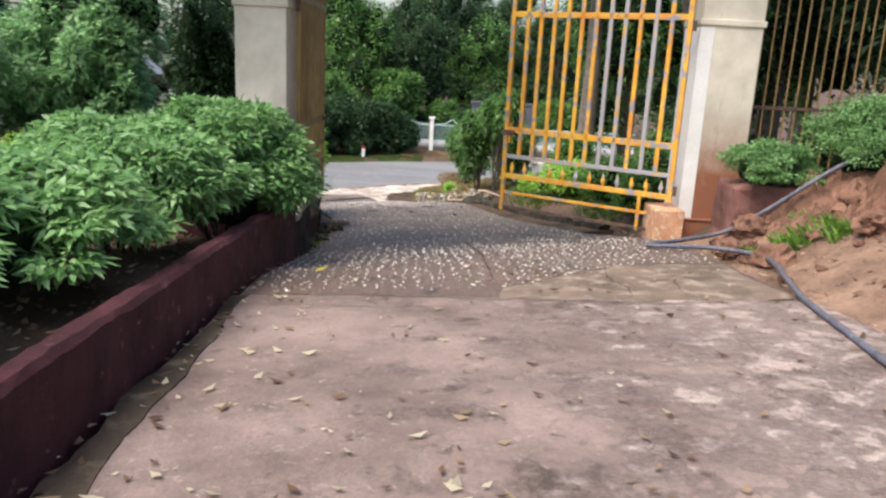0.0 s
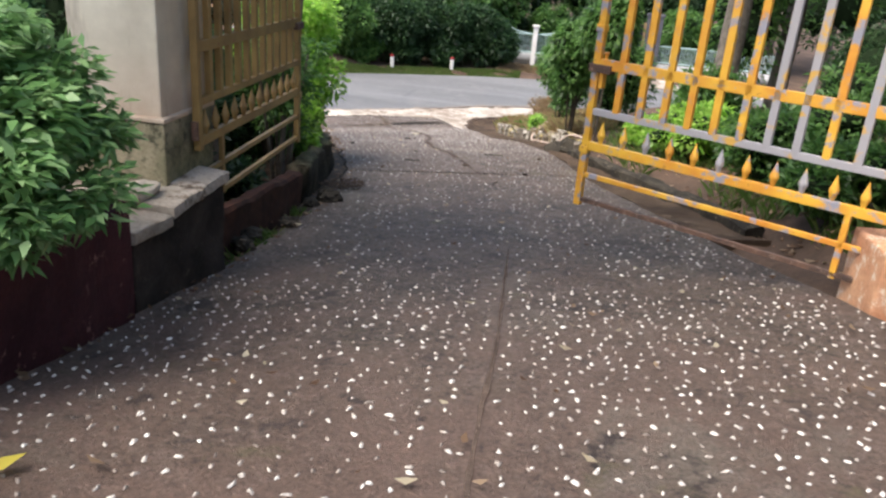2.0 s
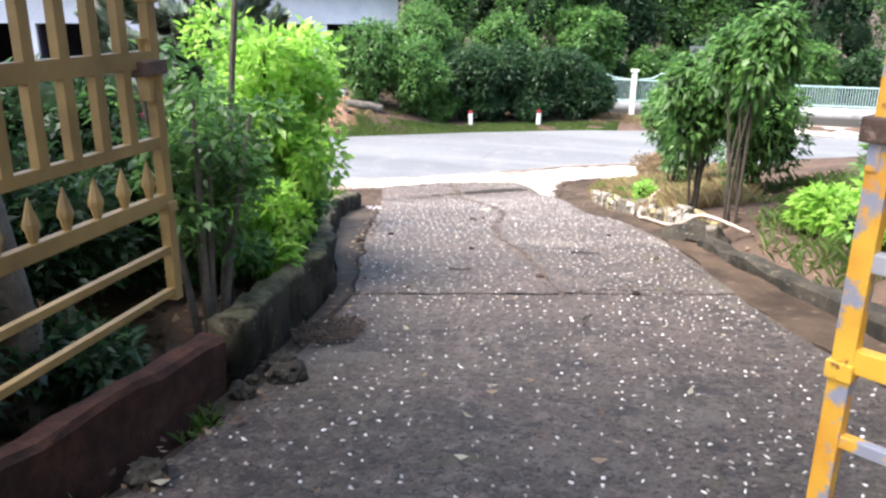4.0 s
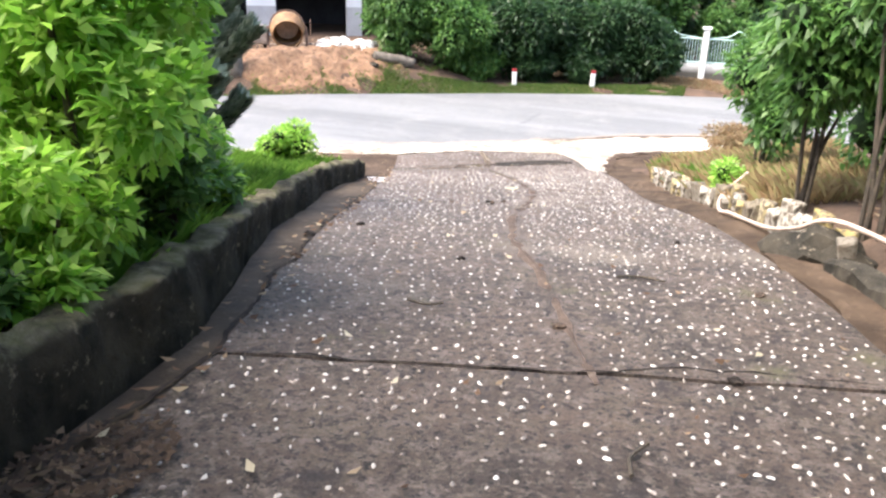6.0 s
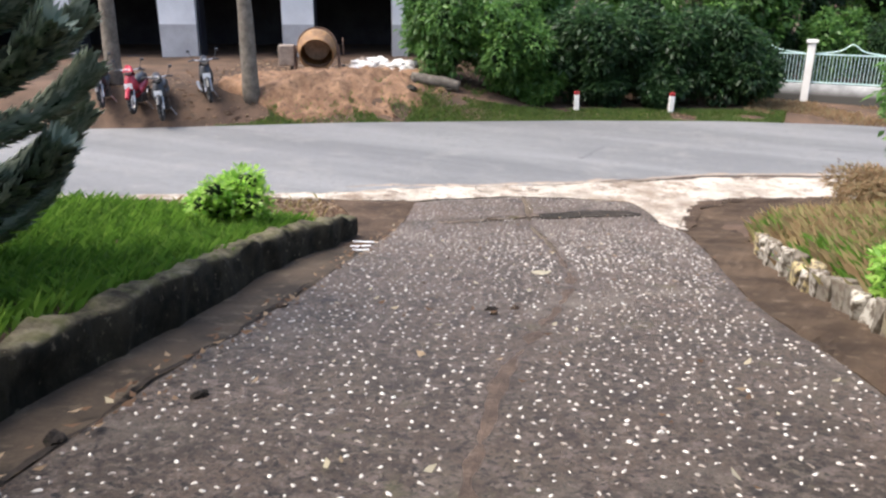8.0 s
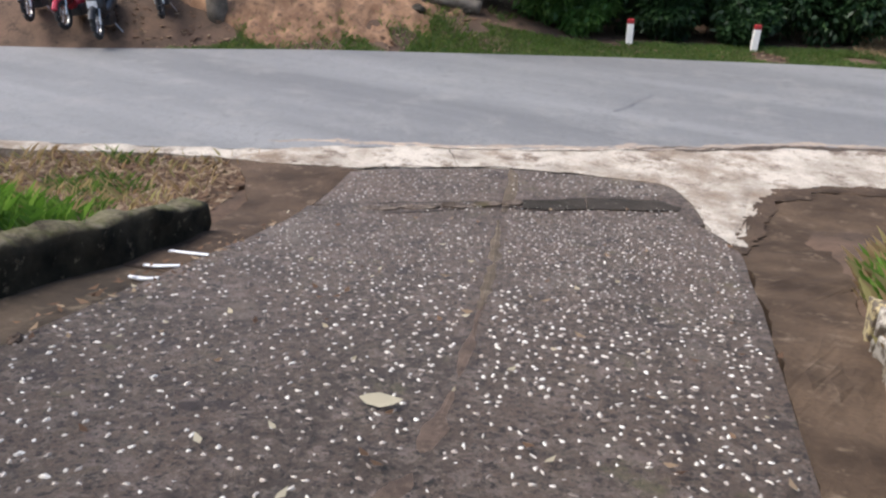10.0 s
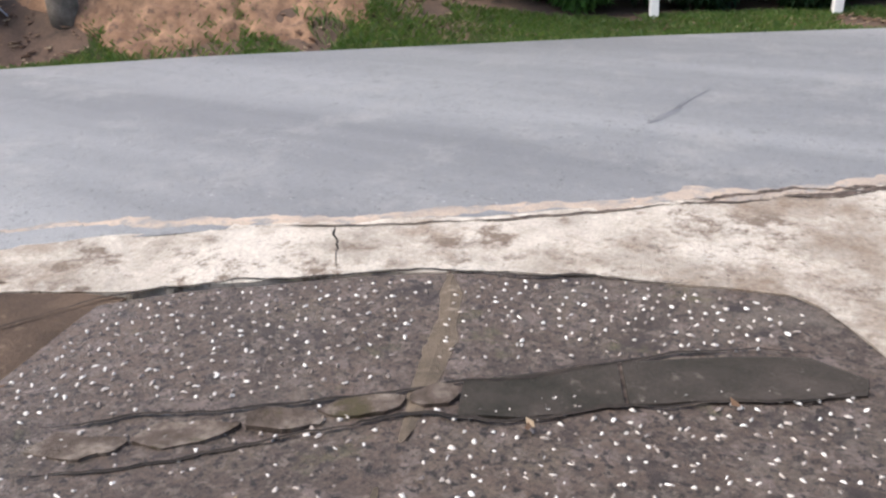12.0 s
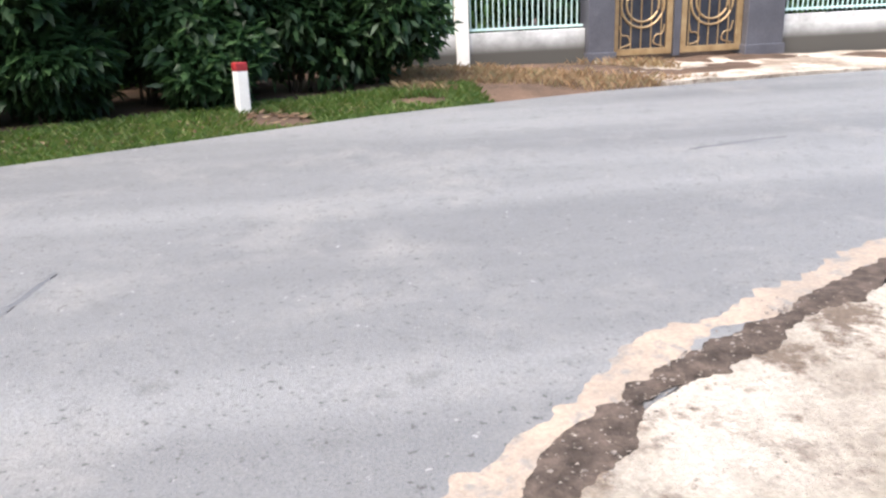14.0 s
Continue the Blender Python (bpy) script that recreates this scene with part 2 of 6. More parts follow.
rust = mat_rough("rusty_iron", (0.05, 0.032, 0.025), (0.13, 0.07, 0.045), (0.22, 0.15, 0.11), 8, 60, 0.8)
hose_mat = mat_rough("grey_black_rubber", (0.05, 0.05, 0.065), (0.11, 0.11, 0.14), (0.2, 0.19, 0.2), 8, 60, 0.55)
hose_pale = mat_rough("pale_dusty_hose", (0.38, 0.28, 0.22), (0.55, 0.43, 0.35), (0.3, 0.2, 0.15), 8, 60, 0.6)
bark = mat_rough("grey_bark", (0.085, 0.07, 0.055), (0.19, 0.16, 0.13), (0.10, 0.11, 0.07), 6, 35, 0.95, bump=0.9)
twig = mat_rough("brown_stem", (0.03, 0.024, 0.017), (0.07, 0.053, 0.036), (0.10, 0.08, 0.06), 9, 50, 0.9)
hull_mat = mat_rough("foliage_inner_shade", (0.006, 0.012, 0.005), (0.016, 0.03, 0.011), (0.03, 0.055, 0.018), 2.2, 14, 0.95).dull()
sand = mat_rough("orange_sand", (0.14, 0.074, 0.04), (0.27, 0.158, 0.09), (0.085, 0.05, 0.032), 2.4, 14, 0.95, (0.53, 0.66), 1.0)
rubble_mat = mat_rough("white_rubble", (0.5, 0.48, 0.45), (0.78, 0.76, 0.73), (0.35, 0.31, 0.28), 5, 30, 0.9)
litter_brown = mat_leaf("dead_leaf", (0.10, 0.055, 0.035), (0.22, 0.13, 0.08), (0.48, 0.36, 0.25), 0.8)
litter_pale = mat_leaf("pale_fallen_leaf", (0.5, 0.42, 0.3), (0.62, 0.55, 0.42), (0.7, 0.62, 0.5), 0.6)
litter_dark = mat_leaf("damp_dead_leaf", (0.04, 0.024, 0.016), (0.09, 0.054, 0.034), (0.19, 0.125, 0.08), 0.8)
yellow_leaf = mat_leaf("yellow_leaf", (0.62, 0.5, 0.06), (0.7, 0.6, 0.1), (0.72, 0.62, 0.15), 0.5)
dry_grass = mat_leaf("dry_grass", (0.30, 0.19, 0.10), (0.42, 0.30, 0.16), (0.36, 0.33, 0.14), 0.8)
straw = mat_leaf("tan_dry_grass", (0.30, 0.18, 0.10), (0.40, 0.27, 0.16), (0.36, 0.30, 0.17), 0.8)
grass_mat = mat_leaf("grass_blades", (0.09, 0.19, 0.025), (0.14, 0.28, 0.035), (0.22, 0.36, 0.06), 0.6)
verge_mat = mat_leaf("verge_grass", (0.07, 0.13, 0.025), (0.11, 0.19, 0.035), (0.20, 0.22, 0.07), 0.6)
leaf_hedge = mat_leaf("hedge_leaf", (0.12, 0.26, 0.085), (0.22, 0.42, 0.155), (0.38, 0.58, 0.28), 0.4, 0.45)
leaf_bright = mat_leaf("bright_leaf", (0.20, 0.44, 0.05), (0.40, 0.68, 0.11), (0.58, 0.80, 0.22), 0.35, 0.6)
leaf_mid = mat_leaf("mid_green_leaf", (0.06, 0.14, 0.035), (0.12, 0.26, 0.065), (0.21, 0.37, 0.10), 0.4)
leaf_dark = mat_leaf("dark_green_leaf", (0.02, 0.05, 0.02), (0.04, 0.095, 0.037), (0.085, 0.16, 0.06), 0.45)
leaf_hazy = mat_leaf("distant_leaf", (0.16, 0.33, 0.15), (0.29, 0.51, 0.25), (0.46, 0.67, 0.37), 0.5, 0.6)
needle = mat_leaf("grey_green_needle", (0.13, 0.18, 0.13), (0.28, 0.34, 0.27), (0.52, 0.57, 0.48), 0.6, 0.12)
house_white = mat_rough("whitewashed_wall", (0.58, 0.59, 0.61), (0.72, 0.73, 0.75), (0.45, 0.45, 0.46), 1.0, 30, 0.8, (0.66, 0.8), 0.15)
house_grey = mat_rough("grey_painted_dado", (0.30, 0.30, 0.31), (0.40, 0.40, 0.42), (0.24, 0.24, 0.25), 1.2, 30, 0.8, (0.62, 0.8), 0.15)
interior = mat_rough("shaded_interior", (0.03, 0.03, 0.04), (0.06, 0.06, 0.07), (0.04, 0.04, 0.045), 1.0, 20, 0.9).dull()
roof_mat = mat_rough("weathered_roof_sheet", (0.16, 0.13, 0.12), (0.25, 0.21, 0.19), (0.3, 0.2, 0.15), 1.5, 20, 0.7)
charcoal = mat_rough("charcoal_painted_pillar", (0.055, 0.055, 0.065), (0.085, 0.085, 0.10), (0.12, 0.12, 0.13), 1.5, 40, 0.5, (0.6, 0.8), 0.15)
gold = Mat("brass_coloured_gate_metal", 0.35, 0.6)
gold.color(gold.ramp(gold.noise(6, 4), (0.3, (0.36, 0.24, 0.12)), (0.7, (0.55, 0.40, 0.22))))
gate_dark = Mat("dark_gate_sheet", 0.35, 0.3)
gate_dark.color(gate_dark.ramp(gate_dark.noise(5, 4), (0.3, (0.02, 0.024, 0.035)), (0.7, (0.045, 0.05, 0.065))))
dirty_wall = Mat("mouldy_white_wall", 0.85)
dw = dirty_wall.ramp(dirty_wall.noise(2.5, 6, 0.7), (0.3, (0.32, 0.32, 0.31)), (0.65, (0.66, 0.66, 0.64)))
dwr = dirty_wall.node("ShaderNodeMapRange")
dirty_wall.link(dirty_wall.height(), dwr.inputs[0])
for k, v in (("From Min", -3.25), ("From Max", -3.02), ("To Min", 1.0), ("To Max", 0.0)):
    dwr.inputs[k].default_value = v
dw = dirty_wall.mix(dwr.outputs[0], dw, (0.075, 0.07, 0.06))
dirty_wall.color(dw)
mint = Mat("pale_mint_paint", 0.5)
mint.color(mint.ramp(mint.noise(5, 4), (0.3, (0.42, 0.62, 0.58)), (0.7, (0.60, 0.76, 0.72))))
red_paint = mat_rough("red_paint", (0.22, 0.014, 0.018), (0.32, 0.025, 0.028), (0.3, 0.05, 0.05), 6, 40, 0.5, (0.66, 0.8), 0.1)
bike_black = Mat("black_plastic", 0.35)
bike_black.color(bike_black.ramp(bike_black.noise(8, 3), (0.3, (0.012, 0.012, 0.014)), (0.7, (0.04, 0.04, 0.045))))
bike_red = Mat("red_gloss_panel", 0.25)
bike_red.color(bike_red.ramp(bike_red.noise(5, 3), (0.3, (0.28, 0.015, 0.03)), (0.7, (0.42, 0.03, 0.05))))
chrome = Mat("dull_chrome", 0.3, 0.9)
chrome.color(chrome.ramp(chrome.noise(12, 3), (0.3, (0.45, 0.45, 0.46)), (0.7, (0.62, 0.62, 0.63))))
tyre_mat = mat_rough("tyre_rubber", (0.014, 0.014, 0.015), (0.03, 0.03, 0.03), (0.08, 0.07, 0.06), 8, 40, 0.85)
plate_mat = mat_rough("white_plate", (0.6, 0.6, 0.6), (0.75, 0.75, 0.75), (0.5, 0.5, 0.5), 8, 40, 0.5)
drum_mat = mat_rough("rusty_orange_drum", (0.16, 0.085, 0.04), (0.32, 0.18, 0.075), (0.14, 0.10, 0.075), 5, 40, 0.7)
cement_mat = mat_rough("cement_crust", (0.20, 0.16, 0.13), (0.34, 0.28, 0.23), (0.14, 0.10, 0.08), 6, 40, 0.95)


litter_clod = mat_rough("crumbled_brown_earth", (0.03, 0.02, 0.014), (0.075, 0.05, 0.035), (0.11, 0.08, 0.055), 20, 60, 0.95)


# ---- mesh helpers ----
def link_mesh(name, verts, faces, mats, parent=None, label="", smooth=False):
    me = bpy.data.meshes.new(name)
    me.from_pydata([tuple(v) for v in verts], [], [tuple(f) for f in faces])
    for m in (mats if isinstance(mats, (list, tuple)) else [mats]):
        me.materials.append(m.m)
    if smooth:
        me.polygons.foreach_set("use_smooth", [True] * len(me.polygons))
    me.update()
    ob = new(name, me)
    if parent:
        ob.parent = parent
    if label:
        tagged(ob, label)
    return ob


def part(name, bm, material, parent=None, label="", smooth=False):
    me = bpy.data.meshes.new(name)
    bm.to_mesh(me)
    bm.free()
    me.materials.append(material.m)
    if smooth:
        me.polygons.foreach_set("use_smooth", [True] * len(me.polygons))
    ob = new(name, me)
    if parent:
        ob.parent = parent
    if label:
        tagged(ob, label)
    return ob


def thing(name, label, category, m=None, group="", kind=""):
    """An Empty that holds the parts of a thing."""
    ob = new(name)
    ob.empty_display_size = 0.1
    if m is not None:
        ob.matrix_basis = m
    return tagged(ob, label, category, group, kind)


def bm_box(bm, x0, y0, z0, x1, y1, z1, bevel=0.0):
    g = bmesh.ops.create_cube(bm, size=1.0)
    vs = g["verts"]
    for v in vs:
        v.co = Vector((x0 + (v.co.x + 0.5) * (x1 - x0), y0 + (v.co.y + 0.5) * (y1 - y0), z0 + (v.co.z + 0.5) * (z1 - z0)))
    if bevel:
        es = {e for v in vs for e in v.link_edges}
        bmesh.ops.bevel(bm, geom=list(es), offset=bevel, segments=2, affect="EDGES", profile=0.6)
    return bm


def box(x0, y0, z0, x1, y1, z1, bevel=0.0):
    return bm_box(bmesh.new(), x0, y0, z0, x1, y1, z1, bevel)


def rough_up(bm, amount, scale=4.0, cuts=0):
    """Uneven, worn faces and edges."""
    if cuts:
        bmesh.ops.subdivide_edges(bm, edges=bm.edges[:], cuts=cuts, use_grid_fill=True)
    for v in bm.verts:
        v.co += noise.noise_vector(v.co * scale) * amount
    return bm


def tube(points, radius, sides=8, closed=True):
    """A bent rod of varying radius along a line of points."""
    bm = bmesh.new()
    pts = [Vector(p) for p in points]
    rad = radius if isinstance(radius, (list, tuple)) else [radius] * len(pts)
    rings = []
    for i, p in enumerate(pts):
        d = (pts[min(i + 1, len(pts) - 1)] - pts[max(i - 1, 0)]).normalized()
        a = d.cross(Vector((0, 0, 1)) if abs(d.z) < 0.9 else Vector((1, 0, 0))).normalized()
        b = d.cross(a).normalized()
        rings.append([bm.verts.new(p + (a * math.cos(k * 2 * math.pi / sides) + b * math.sin(k * 2 * math.pi / sides)) * rad[i]) for k in range(sides)])
    for r, s in zip(rings, rings[1:]):
        for k in range(sides):
            bm.faces.new((r[k], r[(k + 1) % sides], s[(k + 1) % sides], s[k]))
    if closed:
        bm.faces.new(rings[0][::-1])
        bm.faces.new(rings[-1])
    bmesh.ops.recalc_face_normals(bm, faces=bm.faces[:])
    return bm


def spline(points, n=8):
    """Catmull-Rom through the points."""
    p = [Vector(q) for q in points]
    p = [2 * p[0] - p[1]] + p + [2 * p[-1] - p[-2]]
    out = []
    for i in range(1, len(p) - 2):
        for k in range(n):
            t = k / n
            a, b, c, d = p[i - 1], p[i], p[i + 1], p[i + 2]
            out.append(0.5 * (2 * b + (c - a) * t + (2 * a - 5 * b + 4 * c - d) * t * t + (3 * b - a - 3 * c + d) * t ** 3))
    return out + [p[-2]]


# ---- the lie of the land ----
PROFILE_S = [-12, -2, 3, 6, 9, 12, 14.5, 17, 19, 21, 24, 26, 36]
PROFILE_Z = [0.35, 0.0, -0.25, -0.54, -1.19, -1.63, -1.86, -2.29, -2.72, -3.06, -3.66, -3.67, -3.42]
LEFT = [(-6, -1.25), (2.4, -1.33), (5.4, -1.47), (8, -1.62), (11.5, -1.8), (13.0, -1.95), (14.1, -2.12), (15.3, -2.55), (16.5, -2.98), (18.0, -3.5), (20.65, -4.38), (23.07, -5.21), (24.29, -5.68), (25.55, -5.99)]
RIGHT = [(-6, 3.2), (2.4, 2.9), (5.4, 2.62), (8.5, 2.5), (11.5, 2.0), (14.9, 1.0), (18.3, 0.11), (20.9, -0.77), (23.6, -1.45), (25.5, -1.95), (26.34, -2.73), (26.95, -2.95)]
NEAR = [(-60, -6), (-30, 12.3), (-10.2, 23.8), (-7.6, 25.3), (-6.2, 26.45), (-4.95, 27.2), (-4.0, 27.9), (-2.9, 28.7), (-2.4, 29.1), (-1.4, 29.8), (0.55, 30.6), (4, 31.4), (12, 31.9), (60, 33)]
FAR = [(-60, 0), (-30, 18.3), (-14.5, 27.75), (-10.7, 30.55), (-5.86, 33.45), (-2.4, 35.2), (0.3, 36.1), (4.2, 36.75), (15, 37.3), (60, 38.5)]


MID = [(5.0, 0.44), (7.3, 0.4), (9.7, 0.32), (11.0, 0.27), (13.2, 0.05), (14.5, -0.4), (16.2, -1.08), (17.1, -1.46), (18.5, -1.82), (19.7, -1.98), (20.8, -2.14), (21.3, -2.3), (21.85, -2.52), (22.6, -2.86), (23.6, -3.3), (24.35, -3.66), (25.45, -4.2), (26.4, -4.6)]
KERB = [(12.0, -2.2), (13.1, -2.32), (14.15, -2.5), (15.0, -2.84), (16.05, -3.36), (16.95, -3.78), (18.2, -4.26), (20.2, -5.05), (21.9, -5.45), (22.6, -5.65), (25, -7.4)]


def lerp(table, v):
    return np.interp(v, [a for a, _ in table], [b for _, b in table])


def profile(s):
    return sum(np.interp(s + d, PROFILE_S, PROFILE_Z) for d in (-0.5, -0.25, 0, 0.25, 0.5)) / 5


def base_z(x, y):
    return profile(0.883 * np.asarray(y) - 0.469 * np.asarray(x))


def smooth01(v):
    v = np.clip(v, 0, 1)
    return v * v * (3 - 2 * v)


def ground_z(x, y):
    """Height of the open ground: beds beside the drive, banks beyond the road."""
    x, y = np.asarray(x, float), np.asarray(y, float)
    z = base_z(x, y) - 0.07
    s = 0.883 * y - 0.469 * x
    hold = 1 - smooth01((s - 21.5) / 3.5)
    dl = np.where(y < 12.2, lerp(LEFT, y) - 0.22, lerp(KERB, y)) - x
    dr = x - lerp(RIGHT, y) - np.where(y < 9, 0.35, 0.55)
    low = 1 - smooth01((y - 8.6) / 1.2) * (1 - smooth01((y - 11.6) / 1.5)) * 0.9
    z = z + hold * smooth01(dl / 0.12) * np.where(y < 9, 0.34, 0.30) * low + hold * smooth01(dl / 5) * 0.5
    z = z + hold * smooth01(dr / np.where(y < 9, 1.1, 0.5)) * np.where(y < 9, 0.38, 0.26) + hold * smooth01(dr / 6) * 0.5
    beyond = y - lerp(FAR, x)
    z = z + smooth01(beyond / 2.2) * 0.70 * smooth01((-6.5 - x) / 4) + smooth01((beyond - 0.2) / 1.0) * 0.09
    return z


def gz(x, y):
    return float(ground_z(x, y))


# ---- ground sheet, road, drive ----
def axis(lo, hi, step):
    fine = list(np.arange(lo, hi + 1e-6, step))
    out, d = [], step
    while d < 1500:
        d *= 1.5
        out.append(d)
    a, b = [], []
    acc = 0
    for d in out:
        acc += d
        a.append(lo - acc)
        b.append(hi + acc)
    return np.array(a[::-1] + fine + b)


gx, gy = axis(-24, 10, 0.16), axis(-7, 46, 0.16)
GX, GY = np.meshgrid(gx, gy)
GZ = ground_z(np.clip(GX, -60, 60), np.clip(GY, -20, 60))
rough = np.array([noise.noise(Vector((a * 0.9, b * 0.9, 0))) * 0.05 + noise.noise(Vector((a * 4, b * 4, 3))) * 0.02 for a, b in zip(GX.ravel(), GY.ravel())]).reshape(GX.shape)
on_drive = (GX > lerp(LEFT, GY) - 0.7) & (GX < lerp(RIGHT, GY) + 0.3) & (GY < 29)
on_road = (GY > lerp(NEAR, GX) - 1.3) & (GY < lerp(FAR, GX) + 0.2)
GZ = GZ + np.where(on_drive | on_road, -0.05, rough)
nx, ny = len(gx), len(gy)
quads = [(j * nx + i, j * nx + i + 1, (j + 1) * nx + i + 1, (j + 1) * nx + i) for j in range(ny - 1) for i in range(nx - 1)]
ground = tagged(link_mesh("ground", np.stack([GX.ravel(), GY.ravel(), GZ.ravel()], 1), quads, soil, smooth=True), "red-brown soil with leaf litter around the drive", "ground", kind="structure")


tan_earth = mat_rough("orange_tan_earth", (0.11, 0.063, 0.041), (0.235, 0.148, 0.10), (0.07, 0.042, 0.03), 2.2, 24, 0.95, (0.56, 0.68), 1.0)
ground.data.materials.append(tan_earth.m)
fx, fy = (GX[:-1, :-1] + GX[1:, 1:]) / 2, (GY[:-1, :-1] + GY[1:, 1:]) / 2
earthy = (fx > lerp(RIGHT, fy) - 0.3) & (fx < 7.2 + 0.7 * np.sin(fy * 1.7) + 0.3 * np.sin(fy * 5)) & (fy < 8.8 + 0.3 * np.sin(fx * 3)) & (fy > -7)
ground.data.polygons.foreach_set("material_index", earthy.ravel().astype(np.int32))


def strip(name, a, b, n_across, material, lift, thick, label, category, step=0.25, wobble=0.0, kind="structure", bumpy=0.0):
    """A slab between two lines of plan points, draped on the land, with thickness."""
    def dense(line, n):
        line = np.array(line, float)
        d = np.concatenate([[0], np.cumsum(np.hypot(*np.diff(line, axis=0).T))])
        t = np.linspace(0, d[-1], n)
        return np.stack([np.interp(t, d, line[:, 0]), np.interp(t, d, line[:, 1])], 1)
    length = max(np.hypot(*np.diff(np.array(k, float), axis=0).T).sum() for k in (a, b))
    n = max(2, int(length / step))
    A, B = dense(a, n), dense(b, n)
    if wobble:
        for L, sd in ((A, 0), (B, 50)):
            for k in range(n):
                v = noise.noise_vector(Vector((L[k, 0] * 2.3, L[k, 1] * 2.3, sd))) + noise.noise_vector(Vector((L[k, 0] * 7, L[k, 1] * 7, sd))) * 0.4
                L[k] += np.array([v.x, v.y]) * wobble
    verts, faces = [], []
    for i in range(n):
        for j in range(n_across + 1):
            p = A[i] + (B[i] - A[i]) * j / n_across
            h = noise.noise(Vector((p[0] * 3, p[1] * 3, 7))) * bumpy
            verts.append((p[0], p[1], float(base_z(p[0], p[1])) + lift + h))
    w = n_across + 1
    for i in range(n - 1):
        for j in range(n_across):
            faces.append((i * w + j, i * w + j + 1, (i + 1) * w + j + 1, (i + 1) * w + j))
    edge = [j for j in range(w)] + [i * w + w - 1 for i in range(1, n)] + [(n - 1) * w + j for j in range(w - 2, -1, -1)] + [i * w for i in range(n - 2, 0, -1)]
    top = len(verts)
    for e in edge:
        x, y, z = verts[e]
        verts.append((x, y, z - thick))
    for k in range(len(edge)):
        k2 = (k + 1) % len(edge)
        faces.append((edge[k2], edge[k], top + k, top + k2))
    ob = link_mesh(name, verts, faces, material)
    bm = bmesh.new()
    bm.from_mesh(ob.data)
    bmesh.ops.recalc_face_normals(bm, faces=bm.faces[:])
    if bm.faces[0].normal.z < 0:
        bmesh.ops.reverse_faces(bm, faces=bm.faces[:])
    bm.to_mesh(ob.data)
    bm.free()
    return tagged(ob, label, category, kind=kind)


road = strip("road", [(x, y) for x, y in NEAR], [(x, y) for x, y in FAR], 14, asphalt, 0.0, 0.2, "grey worn asphalt road, bending away", "road", 0.5)


def side(table, y0, y1, n=24):
    return [(float(lerp(table, y)), y) for y in np.linspace(y0, y1, n)]


def across(p, q, n=12, sag=0.0):
    return [(p[0] + (q[0] - p[0]) * k / n, p[1] + (q[1] - p[1]) * k / n + sag * math.sin(math.pi * k / n)) for k in range(n + 1)]


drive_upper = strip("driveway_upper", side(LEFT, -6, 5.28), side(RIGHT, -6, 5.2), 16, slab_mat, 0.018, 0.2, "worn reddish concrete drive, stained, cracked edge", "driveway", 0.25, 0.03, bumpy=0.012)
ramp_upper = strip("ramp_upper", side(LEFT, 5.3, 14.08), side(RIGHT, 5.22, 14.85), 16, ramp_mat, 0.0, 0.2, "brown concrete ramp set with white pebbles", "driveway", 0.25, 0.015, bumpy=0.012)
ramp_lower = strip("ramp_lower", side(LEFT, 14.1, 24.27), side(RIGHT, 14.88, 26.1), 16, ramp_mat, 0.004, 0.2, "brown concrete ramp set with white pebbles", "driveway", 0.25, 0.015, bumpy=0.012)
ramp_end = strip("ramp_end", [(-5.66, 24.35), (-4.9, 24.62), (-4.15, 25.05), (-3.4, 25.5), (-2.2, 26.12)], [(-6.05, 25.42), (-5.62, 25.85), (-5.1, 26.25), (-4.4, 26.64), (-3.95, 26.85), (-2.8, 27.14)], 8, ramp_mat, -0.004, 0.2, "brown pebbled concrete at the foot of the ramp", "driveway", 0.2, 0.02, bumpy=0.012)
patch_mat = mat_rough("tan_patch_concrete", (0.085, 0.060, 0.042), (0.175, 0.125, 0.09), (0.30, 0.235, 0.19), 1.6, 45, 0.85, (0.5, 0.7), 0.9)
broken_slab = strip("broken_slab", [(0.42, 5.24), (0.75, 5.15), (1.5, 5.12), (2.2, 5.2), (2.55, 5.3)], [(0.5, 5.6), (0.95, 6.0), (1.5, 6.5), (2.05, 6.66), (2.5, 6.6)], 6, patch_mat, 0.016, 0.1, "cracked tan concrete patch beside the ramp", "concrete patch", 0.15, 0.03, bumpy=0.02)
apron = strip("apron", [(-6.02, 25.58), (-5.12, 26.28), (-4.42, 26.65), (-3.97, 26.82), (-2.98, 27.03), (-2.55, 26.5), (-1.95, 25.3), (-1.86, 25.3), (-1.97, 26.2), (-1.95, 27.1), (-1.62, 28.0), (1.5, 29.5)],
              [(-6.2, 26.48), (-5.4, 26.97), (-4.95, 27.22), (-4.5, 27.58), (-4.0, 27.92), (-3.4, 28.36), (-2.9, 28.72), (-2.6, 28.94), (-2.0, 29.36), (-1.5, 29.7), (-0.6, 30.1), (1.2, 30.8)], 10, apron_mat, 0.005, 0.2, "pale sandy concrete apron, cracked, meeting the road", "apron", 0.15, 0.05, bumpy=0.014)
left_gutter = strip("gutter", [(-1.98, 11.6), (-2.14, 13.1), (-2.33, 14.15), (-2.66, 15.0), (-3.18, 16.05), (-3.6, 16.95), (-4.08, 18.2), (-4.88, 20.2), (-5.3, 21.9)], [(-1.8, 11.6), (-1.94, 13.0), (-2.12, 14.05), (-2.5, 15.2), (-2.92, 16.4), (-3.52, 18.02), (-4.4, 20.66), (-4.85, 21.95)], 4, gutter_mat, -0.012, 0.15, "damp brown concrete gutter along the kerb", "gutter", 0.2, 0.02, bumpy=0.015)
